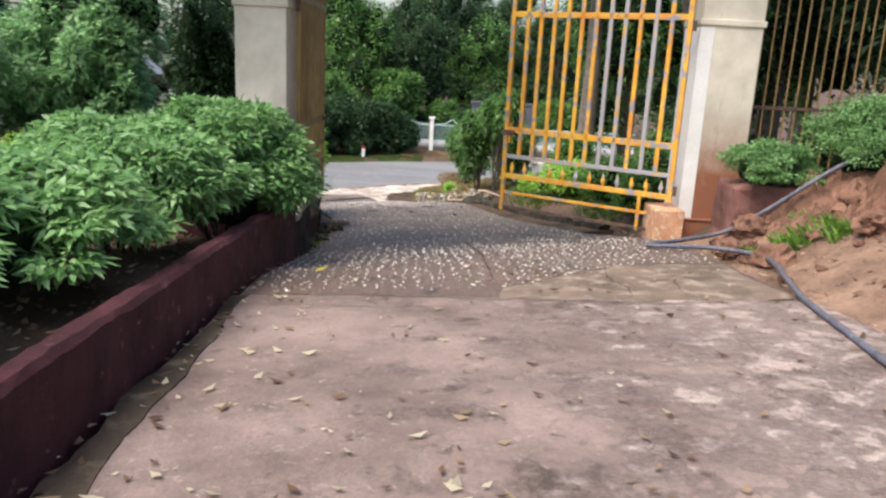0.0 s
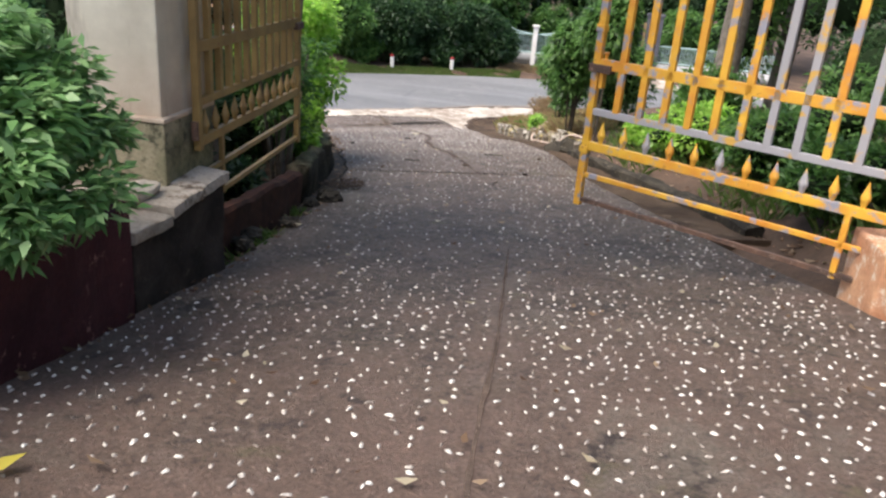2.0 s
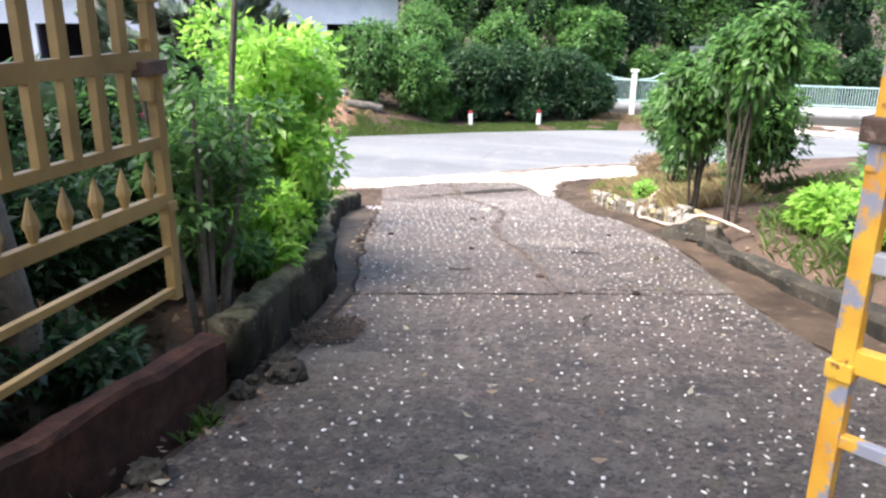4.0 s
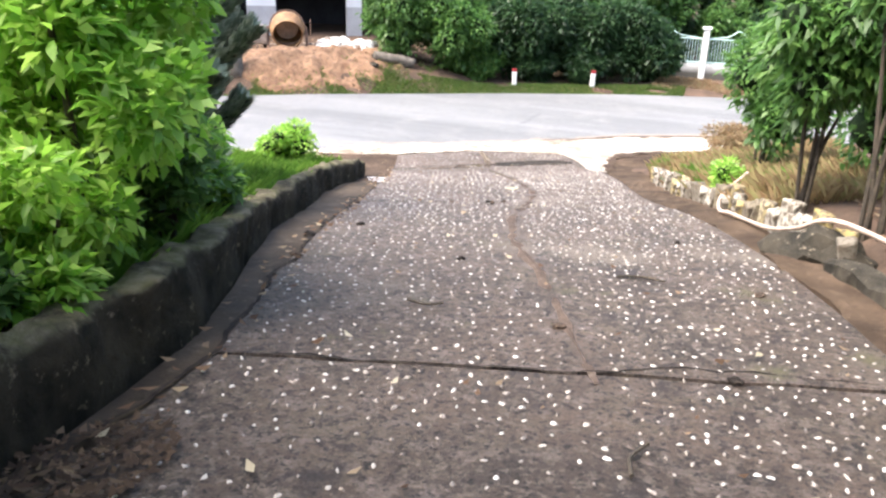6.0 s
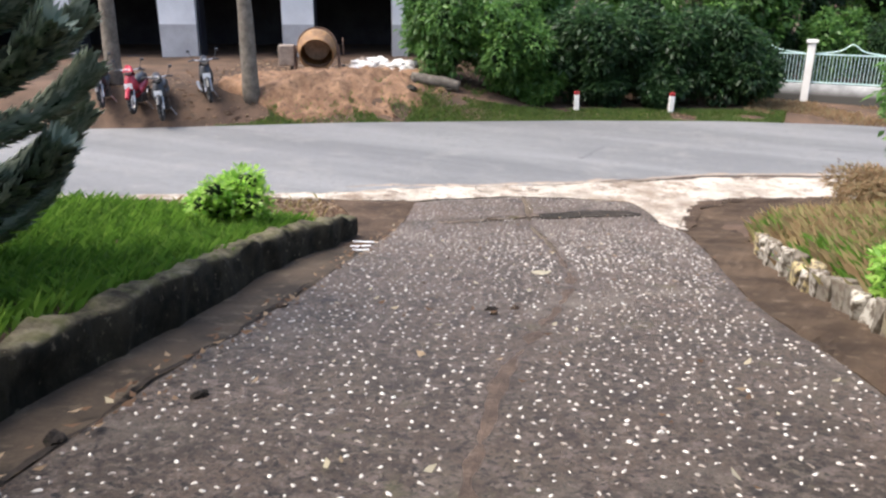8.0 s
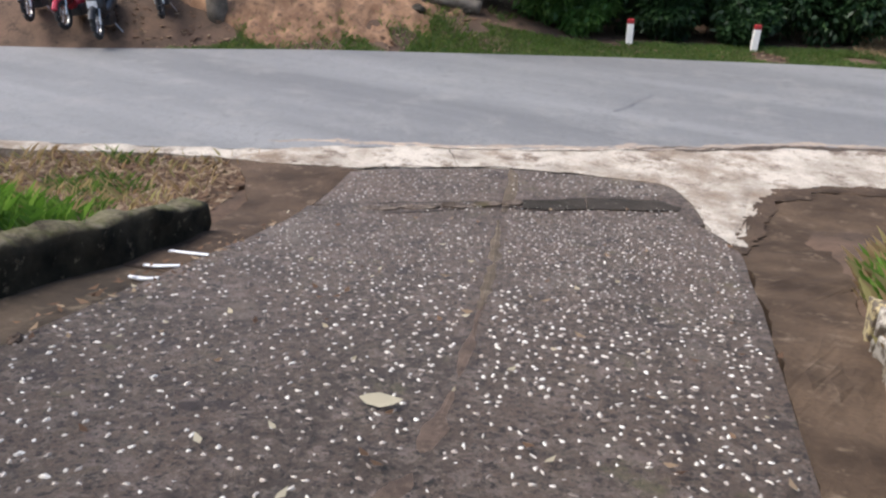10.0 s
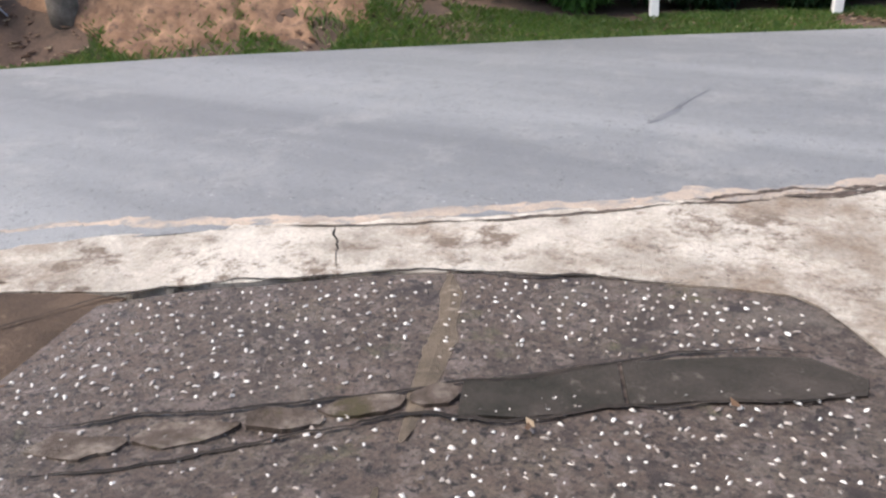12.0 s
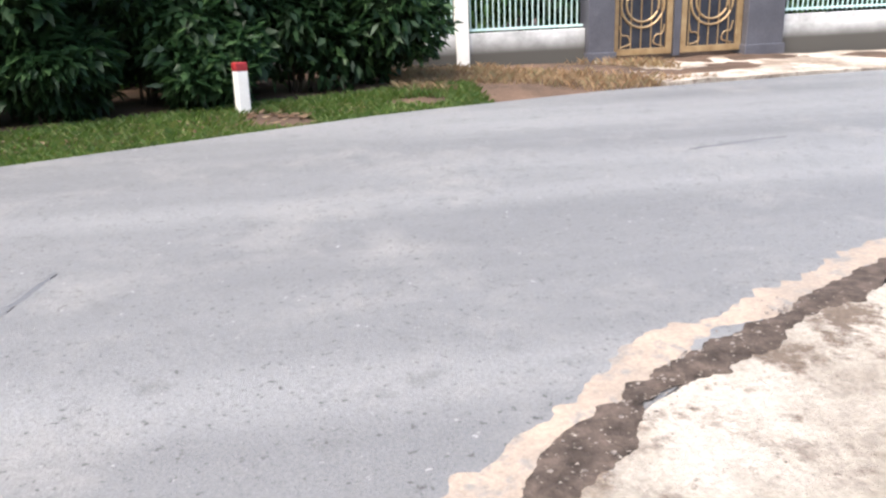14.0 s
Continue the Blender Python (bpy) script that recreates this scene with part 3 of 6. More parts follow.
margin_mat = mat_rough("damp_brown_mud", (0.036, 0.025, 0.018), (0.085, 0.058, 0.04), (0.15, 0.11, 0.08), 1.7, 45, 0.9, (0.57, 0.7), 0.9).dull()
muddy_margin = strip("muddy_margin", [(-5.32, 21.92), (-5.75, 23.0), (-6.3, 24.1), (-7.1, 24.8), (-8.0, 25.1)], [(-4.84, 21.96), (-5.2, 23.08), (-5.66, 24.3), (-5.9, 25.0), (-6.0, 25.55)], 6, margin_mat, -0.010, 0.15, "brown dried mud beside the foot of the ramp", "mud", 0.12, 0.03, bumpy=0.03)
apron_left = strip("apron_left", [(-12.0, 22.35), (-10.2, 23.5), (-8.6, 24.45), (-7.7, 24.9), (-6.9, 25.12), (-5.85, 25.7)], [(-12.1, 22.75), (-10.2, 23.85), (-8.8, 24.62), (-7.8, 25.2), (-7.0, 25.85), (-6.0, 26.58)], 6, apron_mat, -0.001, 0.2, "pale muddy end of the apron", "apron", 0.12, 0.04, bumpy=0.025)
wet_mat = mat_rough("wet_dark_earth_concrete", (0.036, 0.024, 0.016), (0.085, 0.058, 0.038), (0.135, 0.10, 0.07), 1.8, 40, 0.85, (0.58, 0.7), 0.8).dull()
right_gutter = strip("gutter", [(2.04, 11.4), (1.02, 14.9), (0.13, 18.3), (-0.75, 20.9), (-1.43, 23.6), (-1.98, 25.4), (-2.05, 26.4), (-1.7, 27.6), (-1.2, 28.3)], [(2.6, 11.4), (1.5, 14.9), (0.75, 17.6), (0.0, 20.4), (-0.75, 22.9), (-1.0, 24.4), (-0.5, 26.0), (0.4, 27.6), (1.6, 29.6)], 5, wet_mat, -0.006, 0.15, "damp dark concrete margin beside the ramp", "gutter", 0.1, 0.07, bumpy=0.03)


# ---- boundary wall, gateway ----
def wall_run(name, line, tops, thick, material, label, category, drop=0.25, kind="structure", worn=0.012, step=0.18):
    """A wall along plan points with its own top heights, slightly uneven."""
    line = np.array(line, float)
    d = np.concatenate([[0], np.cumsum(np.hypot(*np.diff(line, axis=0).T))])
    n = max(3, int(d[-1] / step))
    t = np.linspace(0, d[-1], n)
    X, Y, Z = np.interp(t, d, line[:, 0]), np.interp(t, d, line[:, 1]), np.interp(t, d, tops)
    verts, faces = [], []
    for i in range(n):
        dx, dy = X[min(i + 1, n - 1)] - X[max(i - 1, 0)], Y[min(i + 1, n - 1)] - Y[max(i - 1, 0)]
        l = math.hypot(dx, dy)
        nxx, nyy = -dy / l, dx / l
        b = float(base_z(X[i], Y[i])) - drop
        h = Z[i] - b
        r = min(0.03, thick * 0.2)
        for off, up in ((0, 0), (0, h * 0.3), (0, h * 0.52), (0, h * 0.75), (0, h - r), (r, h), (thick - r, h), (thick, h - r), (thick, h * 0.5), (thick, 0)):
            v = Vector((X[i] + nxx * off, Y[i] + nyy * off, b + up))
            v += noise.noise_vector(v * 3.0) * worn + noise.noise_vector(v * 11.0) * worn * 0.4
            verts.append(v)
    for i in range(n - 1):
        for k in range(9):
            faces.append((i * 10 + k, (i + 1) * 10 + k, (i + 1) * 10 + k + 1, i * 10 + k + 1))
    faces += [tuple(range(10)), tuple(range((n - 1) * 10 + 9, (n - 1) * 10 - 1, -1))]
    ob = link_mesh(name, verts, faces, material, smooth=worn > 0.05)
    bm = bmesh.new()
    bm.from_mesh(ob.data)
    bmesh.ops.recalc_face_normals(bm, faces=bm.faces[:])
    bm.to_mesh(ob.data)
    bm.free()
    return tagged(ob, label, category, kind=kind)


wall_run("planter_wall", [(-1.3, -6), (-1.36, 2), (-1.5, 5.35), (-1.58, 7.95)], [0.55, 0.22, -0.05, -0.25], 0.14, maroon, "low maroon planter wall with flaking paint", "planter wall", worn=0.022, step=0.08)
wall_run("planter_wall_end", [(-1.58, 7.96), (-2.9, 8.02)], [-0.25, -0.2], 0.12, maroon, "maroon end of the planter wall beside the gate pillar", "planter wall")
wall_run("gate_base_wall", [(-1.92, 9.36), (-2.0, 11.9)], [-0.92, -1.2], 0.16, brick_mat, "low reddish brick base under the open gate", "base wall", worn=0.03)
kerb_mat = Mat("mossy_shade_black_concrete", 0.95).dull()
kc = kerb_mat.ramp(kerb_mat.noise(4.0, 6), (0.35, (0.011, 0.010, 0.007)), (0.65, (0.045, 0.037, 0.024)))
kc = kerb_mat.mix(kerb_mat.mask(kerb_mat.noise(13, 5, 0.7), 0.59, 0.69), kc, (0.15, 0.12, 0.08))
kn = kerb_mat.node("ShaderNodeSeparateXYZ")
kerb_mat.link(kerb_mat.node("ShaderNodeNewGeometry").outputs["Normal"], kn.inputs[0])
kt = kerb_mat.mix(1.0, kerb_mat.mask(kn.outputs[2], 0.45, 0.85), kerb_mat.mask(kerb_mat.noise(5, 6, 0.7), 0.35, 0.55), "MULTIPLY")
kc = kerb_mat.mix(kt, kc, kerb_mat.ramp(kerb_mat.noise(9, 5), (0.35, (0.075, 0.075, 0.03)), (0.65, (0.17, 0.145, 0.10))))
kerb_mat.color(kc).bump(kerb_mat.noise(30, 5, 0.7), 1.0, 0.012)
wall_run("left_kerb", [(-2.02, 12.05), (-2.16, 13.1), (-2.35, 14.15), (-2.68, 15.0), (-3.2, 16.05), (-3.62, 16.95), (-4.1, 18.2), (-4.9, 20.2), (-5.3, 21.9), (-5.5, 22.6), (-5.66, 23.0)], [-1.2, -1.29, -1.39, -1.5, -1.75, -1.95, -2.2, -2.6, -2.93, -3.1, -3.2], 0.2, kerb_mat, "mossy concrete kerb, shade put into its dark sides, worn rounded top", "kerb", worn=0.075, step=0.07)


footing_mat = mat_rough("shade_dark_plaster", (0.016, 0.013, 0.011), (0.045, 0.036, 0.03), (0.09, 0.07, 0.055), 3.0, 30, 0.9, (0.6, 0.72), 0.8).dull()


plinth_mat = mat_rough("mouldy_plaster", (0.10, 0.10, 0.05), (0.30, 0.26, 0.17), (0.06, 0.06, 0.035), 3.0, 40, 0.9, (0.52, 0.66), 0.5)


def pillar(name, x0, y0, x1, y1, z0, z1, cap_z, plinth_z, faces_white, label):
    ob = thing(name, label, "gate pillar")
    plaster = plaster_right if faces_white else plaster_left
    part("shaft", rough_up(box(x0, y0, z0, x1, y1, z1, 0.012), 0.004, 3), plaster, ob)
    part("moulding", box(x0 - 0.025, y0 - 0.025, cap_z, x1 + 0.025, y1 + 0.025, cap_z + 0.07, 0.012), plaster, ob)
    part("plinth", rough_up(box(x0 - 0.022, y0 - 0.022, z0, x1 + 0.022, y1 + 0.022, plinth_z, 0.012), 0.005, 3), plinth_mat if not faces_white else plaster, ob, "mould-stained plaster plinth")
    part("plinth_lip", box(x0 - 0.035, y0 - 0.035, plinth_z, x1 + 0.035, y1 + 0.035, plinth_z + 0.03, 0.008), plaster, ob)
    part("cap", box(x0 - 0.06, y0 - 0.06, z1, x1 + 0.06, y1 + 0.06, z1 + 0.1, 0.015), plaster, ob)
    if faces_white:
        part("painted_face", box(x0 - 0.012, y0 - 0.006, z0 + 0.42, x0 + 0.16, y1 + 0.004, cap_z - 0.02, 0.004), white_paint, ob, "bright white painted corner")
    return ob


pillar("gate_pillar", -2.44, 8.87, -1.86, 9.5, -1.25, 2.5, 1.72, -0.06, False, "cream plaster gate pillar with red-brown mud splash")
pillar("gate_pillar", 2.86, 9.25, 3.58, 9.85, -1.0, 2.6, 1.78, -0.52, True, "cream and white gate pillar with mud-stained foot")
ft = thing("pillar_footing", "footing with shade put into its dark base, broken pale slabs on top", "footing")
part("base", rough_up(box(-2.75, 8.1, -1.4, -1.65, 9.28, -0.54, 0.02), 0.03, 3, 3), footing_mat, ft)
for x0, y0, x1, y1, dz in ((-2.7, 8.12, -2.1, 8.62, 0.0), (-2.12, 8.1, -1.62, 8.5, -0.02), (-2.14, 8.52, -1.62, 8.9, 0.015), (-2.2, 8.9, -1.62, 9.3, 0.03), (-2.72, 8.63, -2.15, 8.98, 0.01)):
    part("slab", rough_up(box(x0, y0, -0.55 + dz, x1, y1, -0.475 + dz, 0.012), 0.02, 4, 2), apron_mat, ft, "broken pale slab")
part("rubble", rough_up(box(-2.02, 8.5, -0.47, -1.8, 8.72, -0.39, 0.03), 0.03, 8, 1), apron_mat, ft, "loose pale lump")
bm = rough_up(box(2.5, 8.95, -1.0, 2.85, 9.5, -0.36, 0.02), 0.012, 3, 2)
tagged(part("hinge_block", bm, mat_rough("orange_stained_concrete", (0.40, 0.19, 0.10), (0.58, 0.33, 0.19), (0.7, 0.62, 0.5), 3, 40, 0.8)), "orange-stained concrete block under the gate hinge", "concrete block")


def gate_leaf(name, hinge, free, paint, label, bars, rust_low, bw=0.02):
    """Iron gate leaf: local x from hinge to free end."""
    dx, dy = free[0] - hinge[0], free[1] - hinge[1]
    w = math.hypot(dx, dy)
    ob = thing(name, label, "gate", pose(hinge[0], hinge[1], 0, 0, 0, math.degrees(math.atan2(dy, dx))), "gate leaves")
    t = 0.025
    part("stile", box(0, -t, -0.30, 0.055, t, 2.62, 0.006), paint, ob)
    part("stile", box(w - 0.055, -t, -0.72, w, t, 2.62, 0.006), paint, ob)
    for z, h, m, x1 in ((0.335, 0.075, paint, w - 0.05), (-0.005, 0.05, grey_primer if paint is yellow else paint, w - 0.05), (-0.275, 0.065, paint, w - 0.05), (1.82, 0.07, paint, w - 0.05), (2.5, 0.06, paint, w - 0.05)):
        part("rail", box(0.05, -t * 0.8, z, x1, t * 0.8, z + h, 0.005), m, ob)
    for z in (-0.49, -0.69):
        part("lower_rail", box(0.05 if z > -0.6 else 0.12, -0.016, z, w - 0.02, 0.016, z + 0.035, 0.004), paint if z > -0.6 else rust_low, ob)
    part("lower_post", box(0.38, -0.016, -0.7, 0.42, 0.016, -0.27, 0.004), paint, ob)
    rng = random.Random(4)
    for k in range(bars):
        x = 0.055 + (w - 0.11) * (k + 1) / (bars + 1)
        m = grey_primer if (paint is yellow and rng.random() < 0.2) else paint
        part("bar", box(x - bw, -bw * 0.8, 0.03, x + bw, bw * 0.8, 2.55, 0.004), m, ob)
    for k in range(bars + 1):
        x = 0.055 + (w - 0.11) * (k + 0.5) / (bars + 1)
        sp = bmesh.new()
        for (za, zb, ra, rb) in ((-0.215, -0.16, 0.014, 0.026), (-0.16, -0.14, 0.03, 0.03), (-0.14, -0.045, 0.03, 0.002)):
            g = bmesh.ops.create_cone(sp, segments=8, radius1=ra, radius2=rb, depth=zb - za, cap_ends=True)
            bmesh.ops.translate(sp, vec=(x, 0, (za + zb) / 2), verts=g["verts"])
        part("spear_tip", sp, grey_primer if paint is yellow and k % 3 == 0 else paint, ob)
    part("latch_plate", box(w - 0.16, -0.045, 0.31, w + 0.02, 0.045, 0.37, 0.006), rust, ob, "rusty latch bracket")
    part("latch_bolt", box(w - 0.1, -0.03, 0.2, w - 0.07, 0.03, 0.31, 0.004), paint, ob)
    part("latch_bolt", box(w - 0.03, -0.03, 0.24, w, 0.03, 0.31, 0.004), paint, ob)
    part("latch_knob", tube([(w - 0.09, 0, 0.37), (w - 0.09, 0, 0.43), (w - 0.09, 0, 0.46)], [0.012, 0.012, 0.022], 8), paint, ob)
    for z in (0.6, -0.3):
        part("collar", box(w - 0.06, -0.035, z, w + 0.008, 0.035, z + 0.05, 0.005), paint, ob)
    for z in (-0.22, 1.7):
        part("hinge", tube([(-0.02, 0, z), (-0.02, 0, z + 0.12)], 0.025, 10), rust, ob)
    return ob


gate_leaf("gate_leaf", (2.74, 9.18), (0.76, 10.42), yellow, "open yellow iron gate, paint worn to grey primer", 11, rust, 0.025)
gate_leaf("gate_leaf", (-1.78, 9.16), (-1.84, 11.32), ochre, "open iron gate, its shade put into darker ochre paint", 11, ochre, 0.026)

# bar fence running on from the pillar
fence = thing("bar_fence", "thin rusty iron bar fence beside the pillar", "fence")
for z in (0.05, 0.85, 2.3):
    part("rail", box(3.6, 9.5, z, 7.6, 9.53, z + 0.04), rust, fence)
for k in range(30):
    part("bar", tube([(3.68 + k * 0.13, 9.515, -0.4), (3.68 + k * 0.13, 9.515, 2.55)], 0.011, 6), ochre, fence)
fence_l = wall_run("boundary_wall", [(-2.5, 9.35), (-9, 9.6)], [-0.2, 0.2], 0.18, stone_mat, "low stone wall running on from the pillar", "wall")


# ---- plants ----
def leaf_arrays(rng, blobs, n, length, width, spread=0.75, inner=0.6, droop=0.0, tilt=0.45):
    """Vertices of n folded leaves that fill the skins of lumpy ellipsoids."""
    B = np.array(blobs, float)
    area = (B[:, 3] * B[:, 4] + B[:, 4] * B[:, 5] + B[:, 3] * B[:, 5])
    k = rng.choice(len(B), n, p=area / area.sum())
    d = rng.normal(size=(n, 3))
    d /= np.linalg.norm(d, axis=1)[:, None]
    lump = 1 + 0.16 * np.sin(7 * d[:, 0] + 3 * k) * np.sin(6 * d[:, 1] + k) + 0.12 * np.sin(13 * d[:, 2] + 5 * d[:, 0] + 2 * k)
    r = (inner + (1.06 - inner) * rng.random(n) ** 0.6) * lump
    p = B[k, :3] + d * B[k, 3:] * r[:, None]
    a = d * spread + rng.normal(size=(n, 3)) * 0.55
    a[:, 2] = a[:, 2] * tilt - droop
    a /= np.linalg.norm(a, axis=1)[:, None]
    h = rng.normal(size=(n, 3)) * 0.45 + np.array([0, 0, 1.0])
    b = np.cross(a, h)
    b /= np.linalg.norm(b, axis=1)[:, None] + 1e-9
    c = np.cross(b, a)
    L = length * (0.6 + 0.8 * rng.random(n))[:, None]
    W = width * (0.6 + 0.8 * rng.random(n))[:, None]
    v = np.stack([p, p + a * L * 0.45 + b * W * 0.5 + c * W * 0.22, p + a * L - c * L * 0.12, p + a * L * 0.45 - b * W * 0.5 + c * W * 0.22], 1)
    return v.reshape(-1, 3)


def quad_mesh(name, verts, material, parent=None, label="", hull=None):
    """Many loose four-cornered leaves in one mesh, with dark inner masses as inner shade if given."""
    n = len(verts) // 4
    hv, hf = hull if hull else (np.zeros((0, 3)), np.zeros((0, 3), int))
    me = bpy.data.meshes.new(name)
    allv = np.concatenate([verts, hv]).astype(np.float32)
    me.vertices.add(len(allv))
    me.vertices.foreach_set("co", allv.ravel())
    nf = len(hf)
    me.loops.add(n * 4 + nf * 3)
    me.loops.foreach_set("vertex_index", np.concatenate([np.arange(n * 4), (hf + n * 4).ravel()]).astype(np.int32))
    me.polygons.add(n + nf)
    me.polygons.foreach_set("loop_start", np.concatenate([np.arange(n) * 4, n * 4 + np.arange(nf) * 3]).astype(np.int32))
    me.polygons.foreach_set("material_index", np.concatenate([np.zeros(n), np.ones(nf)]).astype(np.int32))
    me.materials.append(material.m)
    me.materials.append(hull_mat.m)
    me.update(calc_edges=True)
    me.validate()
    ob = new(name, me)
    if parent:
        ob.parent = parent
    if label:
        tagged(ob, label)
    return ob


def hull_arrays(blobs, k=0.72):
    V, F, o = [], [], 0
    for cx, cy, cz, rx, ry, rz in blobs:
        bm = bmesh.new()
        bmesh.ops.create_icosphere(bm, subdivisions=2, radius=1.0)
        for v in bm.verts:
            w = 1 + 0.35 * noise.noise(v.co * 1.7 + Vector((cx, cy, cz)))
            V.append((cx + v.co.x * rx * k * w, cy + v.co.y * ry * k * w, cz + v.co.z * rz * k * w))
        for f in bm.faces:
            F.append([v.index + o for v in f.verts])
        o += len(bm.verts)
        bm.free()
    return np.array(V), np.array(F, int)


def lumps(rng, c, r, n, size=(0.35, 0.6)):
    """n blobs that crowd an ellipsoid of centre c and radii r."""
    out = []
    for _ in range(n):
        d = rng.normal(size=3)
        d /= np.linalg.norm(d)
        q = rng.random() ** 0.4 * 0.75
        k = rng.uniform(*size)
        out.append((c[0] + d[0] * r[0] * q, c[1] + d[1] * r[1] * q, c[2] + d[2] * r[2] * q, r[0] * k, r[1] * k, r[2] * k))
    return out


def shrub(x, y, r, height, n, leaf, material, label, seed, name="shrub", group="", base=None, lift=0.15, stems=6, nl=9, hull=True, category="shrub", droop=0.0, clump=(0.35, 0.6), flat=1.0, core=0.66, tilt=0.7):
    rng = np.random.default_rng(seed)
    z = gz(x, y) if base is None else base
    ob = thing(name, label, category, pose(x, y, z), group)
    rr = r if isinstance(r, tuple) else (r, r)
    blobs = lumps(rng, (0, 0, lift * height + (1 - lift) * height * 0.5), (rr[0], rr[1], (1 - lift) * height * 0.5), nl, clump)
    blobs = [(*b[:5], b[5] * flat) for b in blobs]
    for k in range(stems):
        b = blobs[k % nl]
        a = rng.normal(size=2) * 0.05
        part("stem", tube(spline([(a[0], a[1], -0.12), (a[0] + b[0] * 0.35, a[1] + b[1] * 0.35, b[2] * 0.45), (b[0] * 0.9, b[1] * 0.9, b[2])], 4), [0.02] * 5 + [0.014] * 3 + [0.008], 6), twig, ob)
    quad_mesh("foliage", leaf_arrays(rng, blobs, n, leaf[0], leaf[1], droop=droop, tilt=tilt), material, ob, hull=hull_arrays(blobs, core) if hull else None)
    return ob


def tree(x, y, trunk_r, height, crown, n, leaf, material, label, seed, lean=(0, 0), group="", nl=28, name="tree", clump=(0.16, 0.33), hull=True):
    """crown: (centre height, radius across, radius up)."""
    rng = np.random.default_rng(seed)
    z = gz(x, y)
    ob = thing(name, label, "tree", pose(x, y, z), group)
    top = (lean[0], lean[1], height)
    blobs = lumps(rng, (lean[0], lean[1], crown[0]), (crown[1], crown[1], crown[2]), nl, clump)
    pts = spline([(0, 0, -0.3), (lean[0] * 0.2 + 0.04, lean[1] * 0.2, height * 0.35), (lean[0] * 0.6, lean[1] * 0.6 + 0.05, height * 0.7), top], 5)
    m = len(pts)
    tr = part("trunk", rough_up(tube(pts, [trunk_r * (1.25 - 0.75 * k / m) for k in range(m)], 12), trunk_r * 0.12, 5), bark, ob, smooth=True)
    for k in range(7):
        b = blobs[k % nl]
        q = pts[int(m * rng.uniform(0.5, 0.85))]
        part("limb", tube(spline([q, ((q[0] + b[0]) / 2, (q[1] + b[1]) / 2, (q[2] + b[2]) / 2 + 0.2), (b[0], b[1], b[2])], 4), [trunk_r * 0.4 * (1 - 0.09 * i) for i in range(9)], 7), bark, ob, smooth=True)
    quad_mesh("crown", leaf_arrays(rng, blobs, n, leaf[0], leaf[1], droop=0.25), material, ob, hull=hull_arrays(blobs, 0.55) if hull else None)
    return ob


def pad_shrub(x, y, r, height, n, leaf, material, label, seed, group, base=None, pads=70):
    """A shrub of flat feathery sprays laid over a dark core that stands for inner shade."""
    rng = np.random.default_rng(seed)
    z = gz(x, y) if base is None else base
    ob = thing("garden_shrub", label, "shrub", pose(x, y, z), group)
    blobs = []
    for k in range(pads):
        a, u = rng.random() * 2 * math.pi, rng.random() ** 0.8 * 1.15 - 0.15
        q, c = rng.uniform(0.72, 0.98), math.sqrt(max(0.0, 1 - u * u))
        w = rng.uniform(0.16, 0.32)
        blobs.append((math.cos(a) * c * r[0] * q, math.sin(a) * c * r[1] * q, height * (0.42 + 0.52 * u * q), r[0] * w, r[1] * w, height * rng.uniform(0.06, 0.11)))
    for k in range(7):
        b = blobs[k * 5]
        part("stem", tube(spline([(b[0] * 0.1, b[1] * 0.1, -0.12), (b[0] * 0.5, b[1] * 0.5, b[2] * 0.45), (b[0] * 0.9, b[1] * 0.9, b[2])], 4), [0.018] * 5 + [0.013] * 3 + [0.008], 6), twig, ob)
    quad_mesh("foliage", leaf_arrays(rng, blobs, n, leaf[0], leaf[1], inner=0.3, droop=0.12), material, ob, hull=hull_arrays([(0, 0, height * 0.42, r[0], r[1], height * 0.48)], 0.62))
    return ob


# clipped shrubs in the bed behind the low wall
pad_shrub(-2.4, 4.0, (0.72, 0.85), 0.82, 24000, (0.085, 0.034), leaf_hedge, "rounded feathery green shrub behind the maroon wall", 1, "bed shrubs")
pad_shrub(-2.45, 5.7, (0.78, 0.85), 1.08, 26000, (0.085, 0.034), leaf_hedge, "rounded feathery green shrub behind the maroon wall", 2, "bed shrubs")
pad_shrub(-2.12, 7.15, (0.78, 0.8), 1.42, 28000, (0.085, 0.034), leaf_hedge, "tallest feathery green shrub beside the pillar", 3, "bed shrubs", pads=84)
pad_shrub(-2.4, 2.3, (0.68, 0.9), 0.66, 18000, (0.085, 0.034), leaf_hedge, "rounded feathery green shrub behind the maroon wall", 4, "bed shrubs")
shrub(-4.4, 6.6, (0.9, 1.0), 0.85, 6000, (0.06, 0.026), leaf_bright, "yellow-green shrub deeper in the bed", 5, "garden_shrub", "bed shrubs", lift=0.0)
shrub(-4.7, 8.6, (1.0, 0.8), 0.95, 6000, (0.06, 0.026), leaf_bright, "yellow-green shrub deeper in the bed", 6, "garden_shrub", "bed shrubs", lift=0.0)
# beside the other pillar
pad_shrub(3.55, 8.45, (0.52, 0.4), 0.6, 9000, (0.05, 0.018), leaf_hedge, "small feathery shrub on a mud-red planter", 7, "pillar shrubs", base=-0.02, pads=40)
pad_shrub(4.8, 8.3, (0.95, 0.75), 1.2, 16000, (0.05, 0.018), leaf_hedge, "large feathery shrub above the red mud", 8, "pillar shrubs", base=-0.02, pads=60)

